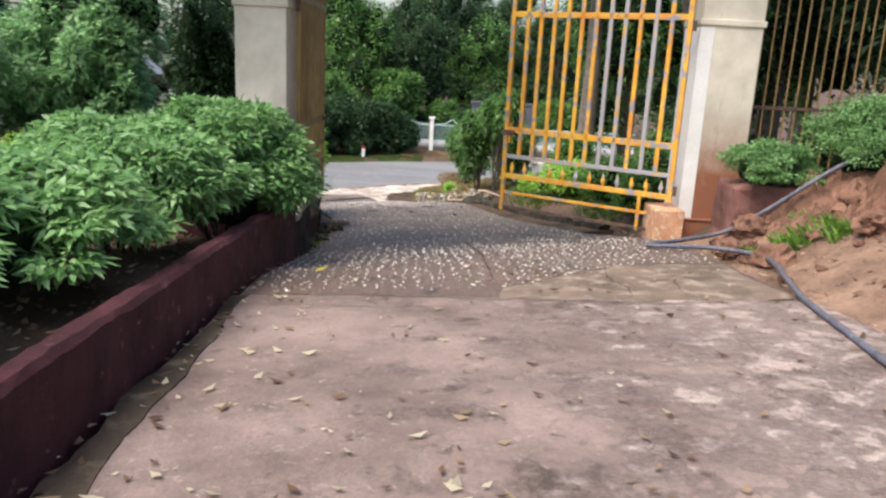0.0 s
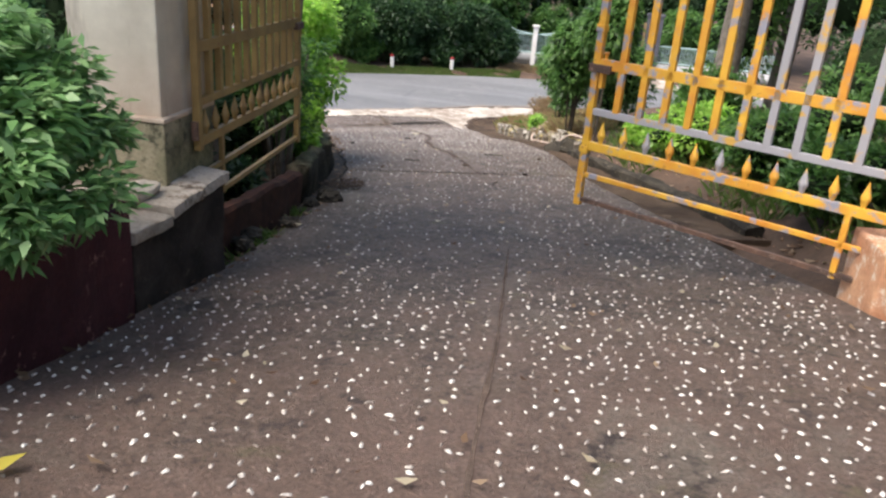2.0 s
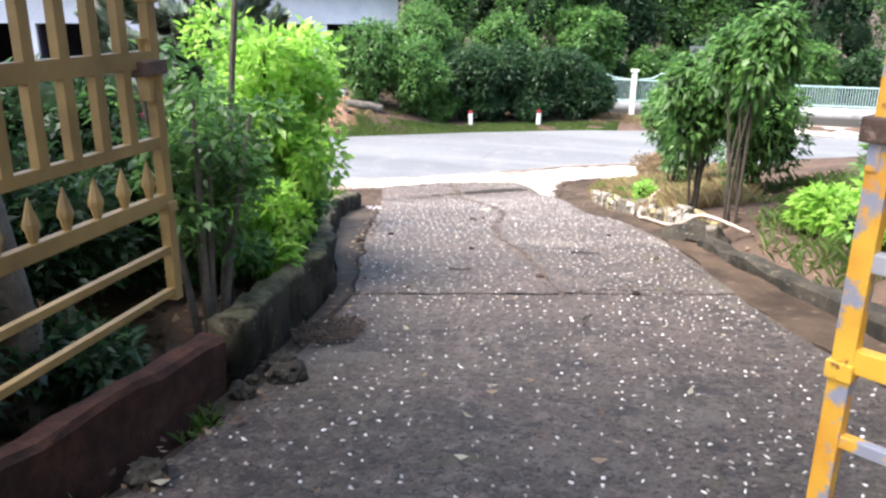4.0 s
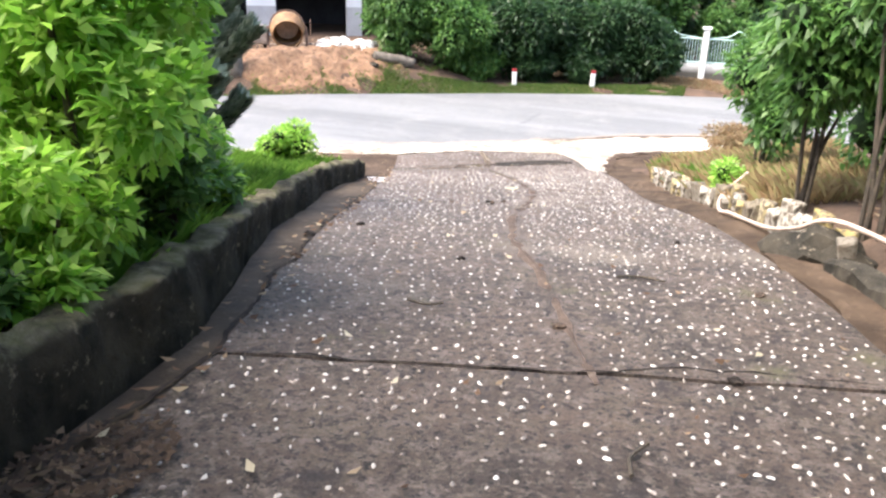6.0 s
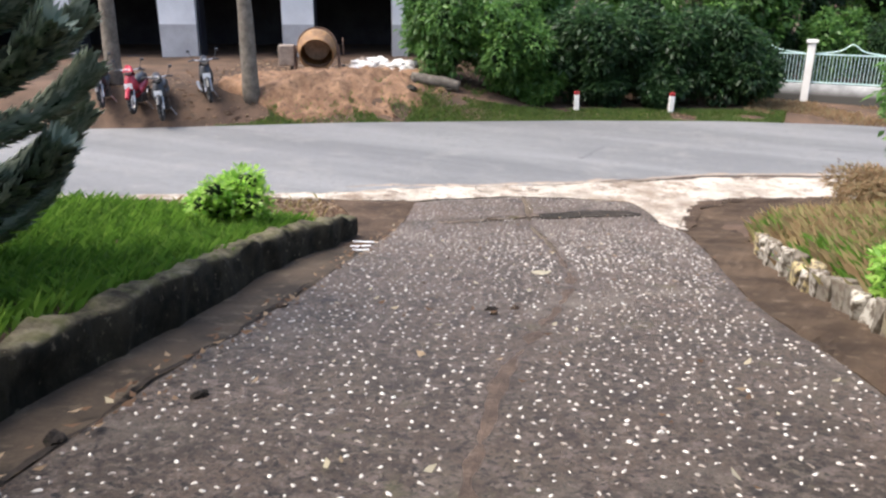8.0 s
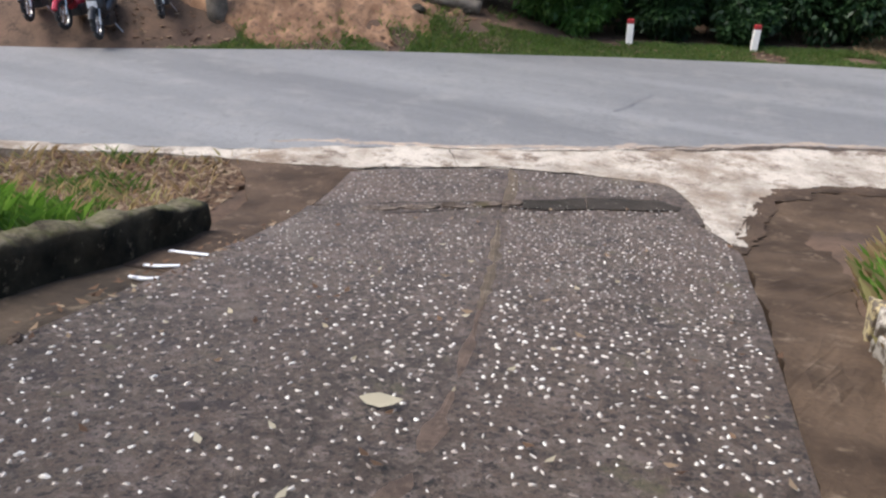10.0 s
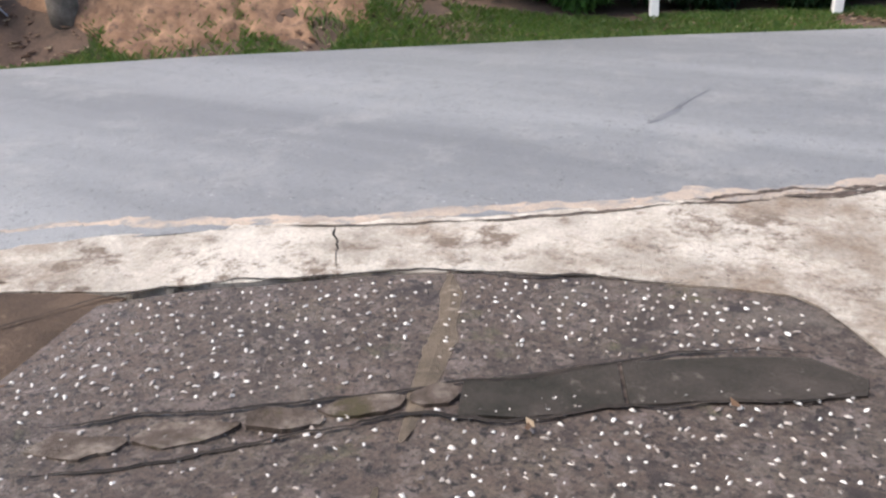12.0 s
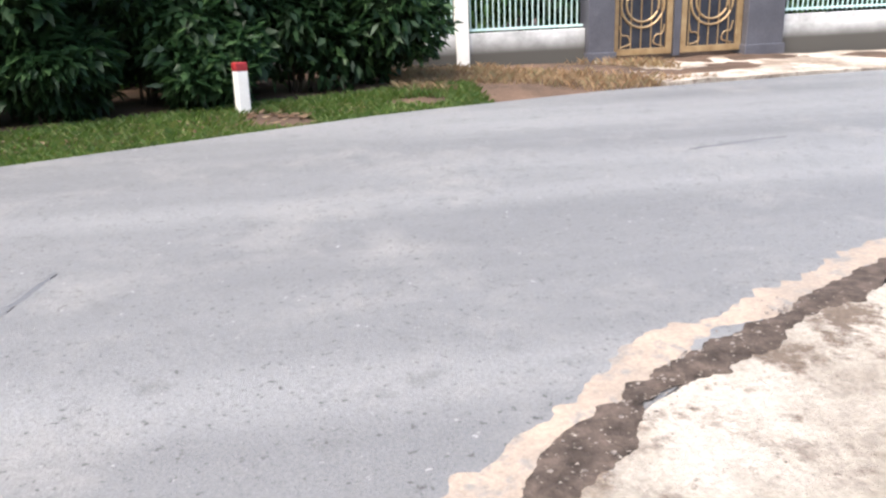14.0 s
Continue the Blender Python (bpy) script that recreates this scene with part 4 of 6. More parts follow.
# woods beside the drive
woods = "woods beside the drive"
dark_label = "tall dark-leaved tree in dense woods beside the drive"
for k, (x, y, h, cz, cr, cu, mat_, n) in enumerate((
        (-8.6, 12.6, 6.0, 3.4, 1.7, 2.6, leaf_hazy, 7000), (-12.0, 17.2, 7.5, 4.2, 1.8, 3.6, leaf_dark, 8000),
        (-11.8, 13.2, 8.0, 4.2, 2.4, 4.0, leaf_dark, 8000), (-12.2, 15.0, 8.0, 4.2, 2.6, 4.0, leaf_hazy, 7000), (-13.5, 12.5, 9.0, 4.6, 3.2, 4.4, leaf_dark, 7000),
        (-12.0, 10.2, 7.0, 3.8, 2.3, 3.6, leaf_mid, 7000), (-15.5, 17.5, 9.0, 4.5, 3.0, 4.4, leaf_dark, 6000), (12.5, 15.5, 9.0, 4.6, 3.2, 4.6, leaf_dark, 6000), (12.0, 20.5, 9.0, 4.6, 3.2, 4.6, leaf_mid, 6000), (8.5, 24.5, 8.5, 4.4, 2.8, 4.4, leaf_dark, 6000), (10.5, 9.5, 8.5, 4.4, 2.8, 4.4, leaf_dark, 6000), (-17.5, 13.0, 9.0, 4.6, 3.4, 4.6, leaf_hazy, 6000), (-16.5, 8.5, 9.0, 4.6, 3.2, 4.6, leaf_dark, 6000),
        (5.3, 13.0, 7.5, 3.9, 1.9, 3.6, leaf_dark, 8000), (6.6, 11.4, 7.5, 3.9, 2.0, 3.7, leaf_dark, 8000),
        (6.8, 15.2, 8.0, 4.2, 2.4, 4.0, leaf_mid, 7000), (9.5, 12.5, 8.5, 4.2, 2.6, 4.0, leaf_dark, 7000), (4.6, 20.2, 8.0, 4.0, 2.3, 3.8, leaf_mid, 7000), (8.0, 20.5, 8.5, 4.3, 2.8, 4.0, leaf_dark, 6000))):
    tree(x, y, 0.16, h * 0.8, (cz, cr, cu), n, (0.16, 0.07), mat_, dark_label if mat_ is leaf_dark else "leafy green tree in dense woods beside the drive", 20 + k, group=woods)
for k, (x, y) in enumerate(((8.2, 5.6), (8.4, 1.6), (8.0, -3.0), (3.5, -9.0), (-2.5, -9.5), (-8.8, -3.5))):
    tree(x, y, 0.18, 7.5, (4.6, 2.7, 4.2), 6000, (0.2, 0.08), leaf_dark if k % 2 else leaf_mid, "unseen tree added to cut skylight on the upper drive", 300 + k, group="trees beside the upper drive")
tree(3.3, 18.8, 0.19, 6.5, (6.2, 2.4, 1.9), 6000, (0.15, 0.06), leaf_mid, "tall tree with a bare grey trunk beside the drive", 41, lean=(0.1, 0.3))
tree(-2.75, 11.3, 0.13, 5.8, (5.6, 2.8, 1.6), 28000, (0.15, 0.06), leaf_dark, "tree added with an unseen crown to shade the gateway", 42, lean=(0.3, -2.2), nl=36)
tree(3.5, 11.0, 0.14, 6.0, (5.8, 2.6, 1.7), 20000, (0.15, 0.06), leaf_dark, "tree added with an unseen crown to shade the yellow gate", 44, lean=(-1.3, -1.4), nl=30)
tree(-5.2, 11.2, 0.10, 5.0, (3.0, 1.1, 2.4), 9000, (0.13, 0.055), leaf_hazy, "slim pale green tree behind the gateway", 43, lean=(0.1, 0.0), nl=18)
for k, (x, y, r, h) in enumerate(((-5.5, 10.6, 0.9, 3.3), (-4.75, 10.5, 0.65, 3.5), (-6.1, 9.5, 0.9, 3.4), (-6.9, 10.0, 1.0, 3.8), (-8.3, 10.8, 1.1, 4.2), (-7.9, 11.8, 1.0, 4.4))):
    shrub(x, y, r, h, 6500, (0.12, 0.055), leaf_hazy, "tall pale green leafy shrub behind the bed", 180 + k, "tall_shrub", "tall shrubs behind the bed", lift=0.04, nl=36, clump=(0.1, 0.24), hull=False)
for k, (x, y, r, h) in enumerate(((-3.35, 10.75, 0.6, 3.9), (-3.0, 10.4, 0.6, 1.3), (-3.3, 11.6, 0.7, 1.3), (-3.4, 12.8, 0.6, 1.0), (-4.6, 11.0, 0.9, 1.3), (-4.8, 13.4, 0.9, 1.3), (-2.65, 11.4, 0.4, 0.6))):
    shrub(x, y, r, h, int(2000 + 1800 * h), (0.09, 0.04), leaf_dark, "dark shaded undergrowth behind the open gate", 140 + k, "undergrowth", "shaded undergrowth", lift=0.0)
for k, (x, y, r, h, m) in enumerate(((3.2, 11.4, 0.6, 0.7, leaf_mid), (3.0, 13.4, 0.7, 0.8, leaf_mid), (2.4, 15.4, 0.6, 0.8, leaf_bright), (4.4, 12.0, 0.9, 1.2, leaf_dark), (4.2, 15.0, 0.9, 1.3, leaf_mid), (5.4, 10.4, 0.8, 1.2, leaf_dark), (2.9, 17.0, 0.7, 1.1, leaf_mid), (1.9, 16.6, 0.35, 0.45, leaf_bright), (6.5, 9.9, 0.8, 1.5, leaf_dark), (5.5, 17.5, 1.2, 1.8, leaf_dark))):
    shrub(x, y, r, h, 3500, (0.10, 0.045), m, "low leafy undergrowth beyond the yellow gate" if m is not leaf_dark else "dark undergrowth beyond the yellow gate", 160 + k, "undergrowth", "undergrowth beyond the gate", lift=0.0)

# shrubs below the gate
shrub(-3.05, 14.3, (0.9, 1.1), 2.35, 8000, (0.09, 0.05), leaf_bright, "tall bright green leafy shrub behind the kerb", 50, "leafy_shrub", "kerb shrubs", lift=0.06, nl=44, clump=(0.12, 0.26), hull=False, droop=0.1, tilt=1.0)
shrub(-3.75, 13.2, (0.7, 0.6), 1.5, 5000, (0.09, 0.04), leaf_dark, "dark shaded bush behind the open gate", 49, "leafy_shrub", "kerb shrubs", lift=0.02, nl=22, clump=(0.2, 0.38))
shrub(-3.75, 15.5, (0.68, 0.65), 2.15, 6500, (0.085, 0.046), leaf_bright, "tall bright green leafy shrub behind the kerb", 51, "leafy_shrub", "kerb shrubs", lift=0.04, nl=34, clump=(0.14, 0.28), hull=False, droop=0.1, tilt=1.0)
shrub(-2.75, 13.0, (0.42, 0.45), 1.5, 2600, (0.085, 0.038), leaf_mid, "thin shaded shrub with bare stems beside the open gate", 52, "leafy_shrub", "kerb shrubs", lift=0.35, hull=False)
sapling = thing("sapling", "slim many-stemmed sapling beside the open gate", "sapling", pose(-2.42, 12.4, gz(-2.42, 12.4)))
srng = np.random.default_rng(63)
twigs = []
for k in range(6):
    dx_, dy_ = srng.normal() * 0.22, srng.normal() * 0.25
    hh = 3.3 if k == 0 else srng.uniform(1.2, 2.6)
    part("stem", tube(spline([(dx_ * 0.15, dy_ * 0.15, -0.15), (dx_ * 0.5, dy_ * 0.5, hh * 0.4), (dx_, dy_, hh)], 5), [0.026] * 4 + [0.02] * 4 + [0.013] * 3, 7), bark, sapling)
    twigs += [(dx_ * q + srng.normal() * 0.12, dy_ * q + srng.normal() * 0.12, hh * q, 0.16, 0.16, 0.09) for q in (0.5, 0.7, 0.85, 1.0)]
quad_mesh("foliage", leaf_arrays(srng, twigs, 1700, 0.085, 0.036, droop=0.3), leaf_mid, sapling)
for k, (x, y, r, h) in enumerate(((-2.95, 13.35, 0.42, 0.42), (-3.6, 13.3, 0.6, 0.6), (-4.2, 14.2, 0.7, 1.0), (-3.7, 16.0, 0.4, 0.4))):
    shrub(x, y, r, h, 2600, (0.085, 0.036), leaf_mid, "low green weeds behind the kerb", 250 + k, "low_weed", "weeds behind the kerb", lift=0.0, nl=14, clump=(0.25, 0.42), hull=False, stems=4, category="weed")
shrub(-5.95, 21.0, (0.36, 0.4), 0.62, 3000, (0.07, 0.035), leaf_bright, "small bright green shrub in the grass", 53, "leafy_shrub", lift=0.02)
shrub(0.78, 18.8, (0.6, 0.75), 2.35, 5000, (0.14, 0.045), leaf_mid, "drooping-leaved shrub beside the drive", 54, "drooping_shrub", "drive shrubs", lift=0.3, droop=0.6, nl=12, clump=(0.28, 0.45))
shrub(1.2, 17.6, (0.5, 0.5), 2.7, 3000, (0.13, 0.045), leaf_mid, "drooping-leaved shrub beside the drive", 55, "drooping_shrub", "drive shrubs", lift=0.35, droop=0.6, nl=9, clump=(0.28, 0.45))
shrub(0.55, 22.4, (0.62, 0.8), 1.9, 6000, (0.11, 0.045), leaf_mid, "leafy shrub at the end of the drive", 56, "drooping_shrub", "drive shrubs", lift=0.1, droop=0.3)
shrub(1.7, 20.6, (0.7, 0.9), 1.9, 4000, (0.12, 0.045), leaf_mid, "leafy shrub behind the kerb stones", 57, "drooping_shrub", "drive shrubs", lift=0.1, droop=0.3)
shrub(0.35, 26.0, (0.65, 0.6), 0.75, 4500, (0.09, 0.02), straw, "dry pinkish-brown bush among the dry grass", 59, "dry_bush", lift=0.0, nl=20, clump=(0.25, 0.45), hull=False)
shrub(0.15, 20.6, (0.22, 0.3), 0.5, 1200, (0.07, 0.03), leaf_bright, "small bright green plant behind the kerb stones", 58, "leafy_shrub", lift=0.05)

# monkey-puzzle-like conifer
conifer = thing("conifer", "dark conifer with upswept tail-like branches behind the kerb", "tree", pose(-5.75, 17.45, gz(-5.75, 17.45)))
part("trunk", rough_up(tube([(0, 0, -0.2), (0.02, 0, 1.2), (0, 0.03, 3.7)], [0.09, 0.075, 0.03], 10), 0.006, 6), bark, conifer, smooth=True)
crng = np.random.default_rng(9)
for ring in range(10):
    h = 0.1 + ring * 0.36
    reach = 1.62 * (1 - 0.3 * ring / 10)
    for q in range(6):
        a = q * math.pi / 3 + ring * 0.5 + crng.normal() * 0.15
        ca, sa = math.cos(a), math.sin(a)
        L = reach * crng.uniform(0.75, 1.1)
        pts = spline([(0, 0, h), (ca * L * 0.45, sa * L * 0.45, h - 0.06), (ca * L * 0.8, sa * L * 0.8, h + 0.10), (ca * L, sa * L, h + 0.36)], 5)
        core = np.array([tuple(p) for p in pts])
        n = 900
        t = crng.random(n) ** 0.8 * (len(core) - 1)
        i0 = np.minimum(t.astype(int), len(core) - 2)
        p = core[i0] + (core[i0 + 1] - core[i0]) * (t - i0)[:, None]
        ax = core[i0 + 1] - core[i0]
        ax /= np.linalg.norm(ax, axis=1)[:, None]
        out = crng.normal(size=(n, 3))
        out -= ax * (out * ax).sum(1)[:, None]
        out /= np.linalg.norm(out, axis=1)[:, None]
        d = out * 0.55 + ax * 0.8
        b = np.cross(d, ax)
        b /= np.linalg.norm(b, axis=1)[:, None] + 1e-9
        bt_ = np.cross(ax, out)
        fat = (0.75 + 0.35 * crng.random(n))[:, None]
        v = np.stack([p + out * 0.05 * fat, p + out * 0.095 * fat + ax * 0.04 + bt_ * 0.022, p + out * 0.125 * fat + ax * 0.11, p + out * 0.095 * fat + ax * 0.04 - bt_ * 0.022], 1).reshape(-1, 3)
        bt = tube(pts, [0.03] * (len(pts) - 2) + [0.025, 0.012], 6)
        bt.verts.index_update()
        bmesh.ops.triangulate(bt, faces=bt.faces[:])
        hv = np.array([tuple(w.co) for w in bt.verts])
        bt.verts.index_update()
        hf = np.array([[w.index for w in f.verts] for f in bt.faces], int)
        bt.free()
        quad_mesh("branch", v, needle, conifer, hull=(hv, hf))

# hedge and trees across the road
for k, (x, y, r, h, m) in enumerate(((-9.6, 34.2, 1.3, 2.9, leaf_mid), (-8.1, 34.7, 1.2, 2.6, leaf_mid), (-6.5, 35.75, 1.35, 2.8, leaf_dark), (-5.0, 36.5, 1.3, 2.9, leaf_dark), (-3.4, 37.1, 1.3, 2.7, leaf_dark), (-2.3, 37.6, 1.0, 2.2, leaf_dark), (-7.4, 35.0, 0.8, 1.2, leaf_mid), (-4.3, 36.2, 0.7, 1.0, leaf_dark), (-5.8, 35.6, 0.7, 1.1, leaf_dark), (-8.6, 37.2, 1.5, 3.8, leaf_mid), (-5.8, 38.6, 1.5, 4.0, leaf_mid), (-2.3, 41.0, 1.2, 2.8, leaf_dark), (-0.4, 41.2, 1.2, 2.6, leaf_mid), (1.6, 41.6, 1.3, 3.0, leaf_dark), (5.6, 41.4, 1.3, 2.8, leaf_mid), (7.8, 41.6, 1.3, 2.8, leaf_dark))):
    shrub(x, y, (r, r * 0.9), h, 12000, (0.17, 0.07), m, "dense dark green roadside bush" if m is leaf_dark else "dense leafy green roadside bush", 60 + k, "roadside_bush", "bushes across the road", lift=0.0, nl=34, droop=0.35, clump=(0.2, 0.42), core=0.5)
for k, (x, y, h, cz, cr, cu, m) in enumerate(((-9.4, 41.0, 8, 4.6, 2.6, 4.0, leaf_mid), (-5.2, 42.0, 9, 5.0, 2.8, 4.6, leaf_mid), (-1.8, 43.5, 8, 4.6, 2.6, 4.2, leaf_dark), (1.8, 45.5, 8, 4.4, 2.6, 4.0, leaf_mid), (6.0, 44.5, 8, 4.4, 2.8, 4.0, leaf_dark), (-7.0, 46.5, 10, 5.6, 3.6, 5.2, leaf_dark), (0.0, 50, 10, 5.6, 3.8, 5.0, leaf_dark), (10.5, 46, 9, 5, 3.4, 4.4, leaf_mid), (-2.8, 40.4, 4.5, 2.4, 1.6, 2.0, leaf_mid), (-3.6, 48.0, 10, 5.4, 3.4, 5.4, leaf_dark), (3.6, 50.0, 10, 5.4, 3.6, 5.4, leaf_dark), (8.0, 52.0, 11, 5.8, 3.8, 5.8, leaf_dark), (-10.5, 50.0, 11, 5.8, 3.8, 5.8, leaf_dark), (14.5, 50.0, 11, 5.8, 3.8, 5.8, leaf_dark), (-15.0, 54.0, 12, 6.2, 4.2, 6.2, leaf_dark), (1.0, 56.0, 12, 6.2, 4.2, 6.2, leaf_dark))):
    tree(x, y, 0.16, h * 0.75, (cz, cr, cu), 7000, (0.24, 0.09), m, "leafy tree behind the roadside bushes", 80 + k, group="trees across the road")
tree(-13.05, 30.1, 0.17, 6.0, (7.4, 1.3, 1.3), 1500, (0.2, 0.08), leaf_mid, "street tree with a bare brown trunk in front of the building", 95, lean=(-0.55, 0.3), group="street trees")
tree(-16.3, 28.9, 0.17, 6.0, (7.4, 1.3, 1.3), 1500, (0.2, 0.08), leaf_mid, "street tree with a bare grey trunk beside the motorbikes", 96, lean=(-0.25, 0.2), group="street trees")


def blades(name, pts, height, width, material, label, seed, kind="stuff", category="grass", flat=0.35):
    """Grass or straw: one mesh of bent blades."""
    rng = np.random.default_rng(seed)
    pts = np.array(pts)
    n = len(pts)
    p = np.stack([pts[:, 0], pts[:, 1], ground_z(pts[:, 0], pts[:, 1]) - 0.015], 1)
    a = rng.random(n) * 2 * math.pi
    side_ = np.stack([np.cos(a), np.sin(a), np.zeros(n)], 1)
    lean = np.stack([np.cos(a + 1.3), np.sin(a + 1.3), np.zeros(n)], 1)
    h = height * (0.4 + 0.9 * rng.random(n))[:, None]
    up = np.array([0, 0, 1.0])
    v = np.stack([p - side_ * width, p + side_ * width, p + side_ * width * 0.5 + up * h * 0.7 + lean * h * flat, p + up * h + lean * h * flat * 2.4], 1).reshape(-1, 3)
    return tagged(quad_mesh(name, v, material), label, category, kind=kind)


def scatter(n, seed, region):
    """n plan points inside a test region given as (x0, y0, x1, y1, test)."""
    rng = np.random.default_rng(seed)
    x0, y0, x1, y1, test = region
    out = np.zeros((0, 2))
    while len(out) < n:
        q = rng.random((n * 3, 2)) * (x1 - x0, y1 - y0) + (x0, y0)
        out = np.concatenate([out, q[test(q[:, 0], q[:, 1])]])
    return out[:n]


def patchy(x, y, f=1.7, lo=-0.1):
    return np.sin(x * f + 1.3 * np.sin(y * f * 0.7)) * np.sin(y * f * 1.2 + x * 0.4) > lo


kerb_line = [(12.0, -2.22), (13.1, -2.36), (14.15, -2.55), (15.0, -2.88), (16.05, -3.4), (16.95, -3.82), (18.2, -4.3), (20.2, -5.1), (21.9, -5.5), (22.6, -5.72), (24.5, -7.2)]
shrub(-2.75, 13.75, (0.42, 0.5), 0.85, 2200, (0.085, 0.04), leaf_bright, "bright leaves hanging over the kerb", 47, "undergrowth", "growth over the kerb", lift=0.0, nl=18, clump=(0.22, 0.4), hull=False, tilt=1.0)
shrub(-3.1, 14.85, (0.4, 0.5), 0.95, 2200, (0.085, 0.04), leaf_mid, "shaded leaves hanging over the kerb", 48, "undergrowth", "growth over the kerb", lift=0.0, nl=18, clump=(0.22, 0.4), hull=False)
shrub(-3.55, 15.85, (0.34, 0.34), 0.85, 1800, (0.085, 0.042), leaf_bright, "bright leaves hanging over the kerb", 46, "undergrowth", "growth over the kerb", lift=0.0, nl=18, clump=(0.2, 0.36), hull=False, tilt=1.0)
blades("bank_grass", scatter(16000, 1, (-8.5, 14.0, -2.6, 22.0, lambda x, y: (x < lerp(kerb_line, y) - 0.02) & (x > lerp(kerb_line, y) - 2.6))), 0.16, 0.006, grass_mat, "bright green grass on the bank behind the kerb", 1)
blades("verge_grass", scatter(36000, 2, (-13.2, 26.5, -1.2, 38.0, lambda x, y: (y > lerp(FAR, x) + 0.03) & (y < lerp(FAR, x) + 1.5) & (patchy(x, y) | ((x > -9.5) & patchy(x, y, 2.6, -0.55))))), 0.085, 0.006, verge_mat, "short green roadside grass with gaps", 2)
blades("dry_verge", scatter(1100, 3, (-9.6, 21.8, -5.6, 25.6, lambda x, y: (x < lerp(kerb_line, y) - 0.02) & (y < lerp(NEAR, x) - 0.3) & (x < -5.75 - (y - 22) * 0.42))), 0.14, 0.006, dry_grass, "dry brown grass at the road end of the bank", 3)
blades("verge_tufts", scatter(900, 9, (-9.0, 21.8, -5.6, 24.4, lambda x, y: (x < lerp(kerb_line, y) - 0.05) & (x < -5.75 - (y - 22) * 0.42) & patchy(x, y, 2.4, 0.3))), 0.13, 0.007, verge_mat, "green tufts among the dead leaves", 9)
blades("dry_grass_patch", scatter(12000, 4, (-1.4, 19.0, 2.0, 27.5, lambda x, y: (x > np.interp(y, [19, 20.4, 22.9, 24.6, 27.5], [0.45, 0.08, -0.7, -1.0, 0.1])) & (x < np.interp(y, [19, 27.5], [1.6, 1.9])))), 0.2, 0.006, dry_grass, "dry yellow-brown grass beside the kerb stones", 4)
blades("green_tufts", scatter(9000, 5, (-1.2, 20.0, 1.0, 26.0, lambda x, y: (x > np.interp(y, [20, 20.4, 22.9, 24.6, 26], [0.2, 0.1, -0.7, -0.95, -0.3])) & patchy(x, y, 2.3, -0.05))), 0.16, 0.007, grass_mat, "green grass tufts among dry grass", 5)
blades("straw_grass", scatter(3500, 6, (-2.2, 36.4, 2.0, 39.2, lambda x, y: (y > lerp(FAR, x) + 0.35) & (y < 38.8) & patchy(x, y, 1.2, -0.45))), 0.12, 0.008, straw, "orange dry grass in front of the wall", 6)


def fallen(name, pts, size, material, label, seed, on_slab=True, curl=0.3):
    rng = np.random.default_rng(seed)
    pts = np.array(pts)
    n = len(pts)
    z = (base_z(pts[:, 0], pts[:, 1]) + 0.028) if on_slab else (ground_z(pts[:, 0], pts[:, 1]) + 0.02)
    p = np.stack([pts[:, 0], pts[:, 1], z], 1)
    a = rng.random(n) * 2 * math.pi
    u = np.stack([np.cos(a), np.sin(a), rng.normal(size=n) * 0.12], 1)
    w = np.stack([-np.sin(a), np.cos(a), rng.normal(size=n) * 0.2], 1)
    s = size * (0.5 + rng.random(n))[:, None]
    up = np.array([0, 0, 1.0])
    v = np.stack([p - u * s * 0.5 + up * s * curl * 0.5, p - w * s * 0.22, p + u * s * 0.5 + up * s * curl * 0.6, p + w * s * 0.22 + up * s * 0.08], 1).reshape(-1, 3)
    return tagged(quad_mesh(name, v, material), label, "leaves", kind="stuff")


on_drive_pts = lambda n, seed, y0, y1: scatter(n, seed, (-6, y0, 3, y1, lambda x, y: (x > lerp(LEFT, y) - 0.1) & (x < lerp(RIGHT, y) + 0.1)))
fallen("fallen_leaves", on_drive_pts(260, 11, 1.5, 26.0), 0.055, litter_brown, "small dead brown leaves scattered on the drive", 11)
fallen("pale_leaves", on_drive_pts(150, 12, 1.5, 24.0), 0.055, litter_pale, "pale curled fallen leaves on the drive", 12)
fallen("gutter_leaves", scatter(340, 13, (-6, 2.0, -1.2, 23.5, lambda x, y: (np.abs(x - lerp(LEFT, y)) < 0.14))), 0.06, litter_brown, "dead leaves gathered along the edge of the drive", 13)
fallen("bed_litter", scatter(900, 14, (-3.2, 1.5, -1.55, 8.0, lambda x, y: x < -1.5)), 0.06, litter_brown, "dead leaves on the soil of the bed", 14, False)
fallen("verge_litter", scatter(4200, 15, (-9.4, 21.9, -5.6, 25.6, lambda x, y: (x < -5.7 - (y - 22) * 0.42) & (y < lerp(NEAR, x) - 0.25))), 0.11, litter_brown, "brown leaf litter at the road end of the bank", 15, False)
fallen("woods_litter", scatter(5000, 21, (1.2, 9.8, 8.0, 23.0, lambda x, y: x > lerp(RIGHT, y) + 0.5)), 0.09, litter_brown, "dead leaves on the soil beyond the yellow gate", 21, False)
fallen("woods_litter", scatter(3500, 22, (-8.0, 8.6, -2.0, 14.2, lambda x, y: x < lerp(KERB, y) - 0.05)), 0.09, litter_brown, "dead leaves on the soil behind the open gate", 22, False)
blades("woods_weeds", scatter(7000, 23, (1.4, 10.0, 5.5, 21.0, lambda x, y: (x > lerp(RIGHT, y) + 0.75) & patchy(x, y, 1.9, 0.0))), 0.16, 0.008, verge_mat, "green weeds on the bank beyond the yellow gate", 23)
blades("gate_weeds", scatter(500, 24, (-2.0, 9.6, -1.7, 12.6, lambda x, y: patchy(x, y, 4.0, 0.2))), 0.1, 0.008, verge_mat, "small weeds at the foot of the gate base", 24)
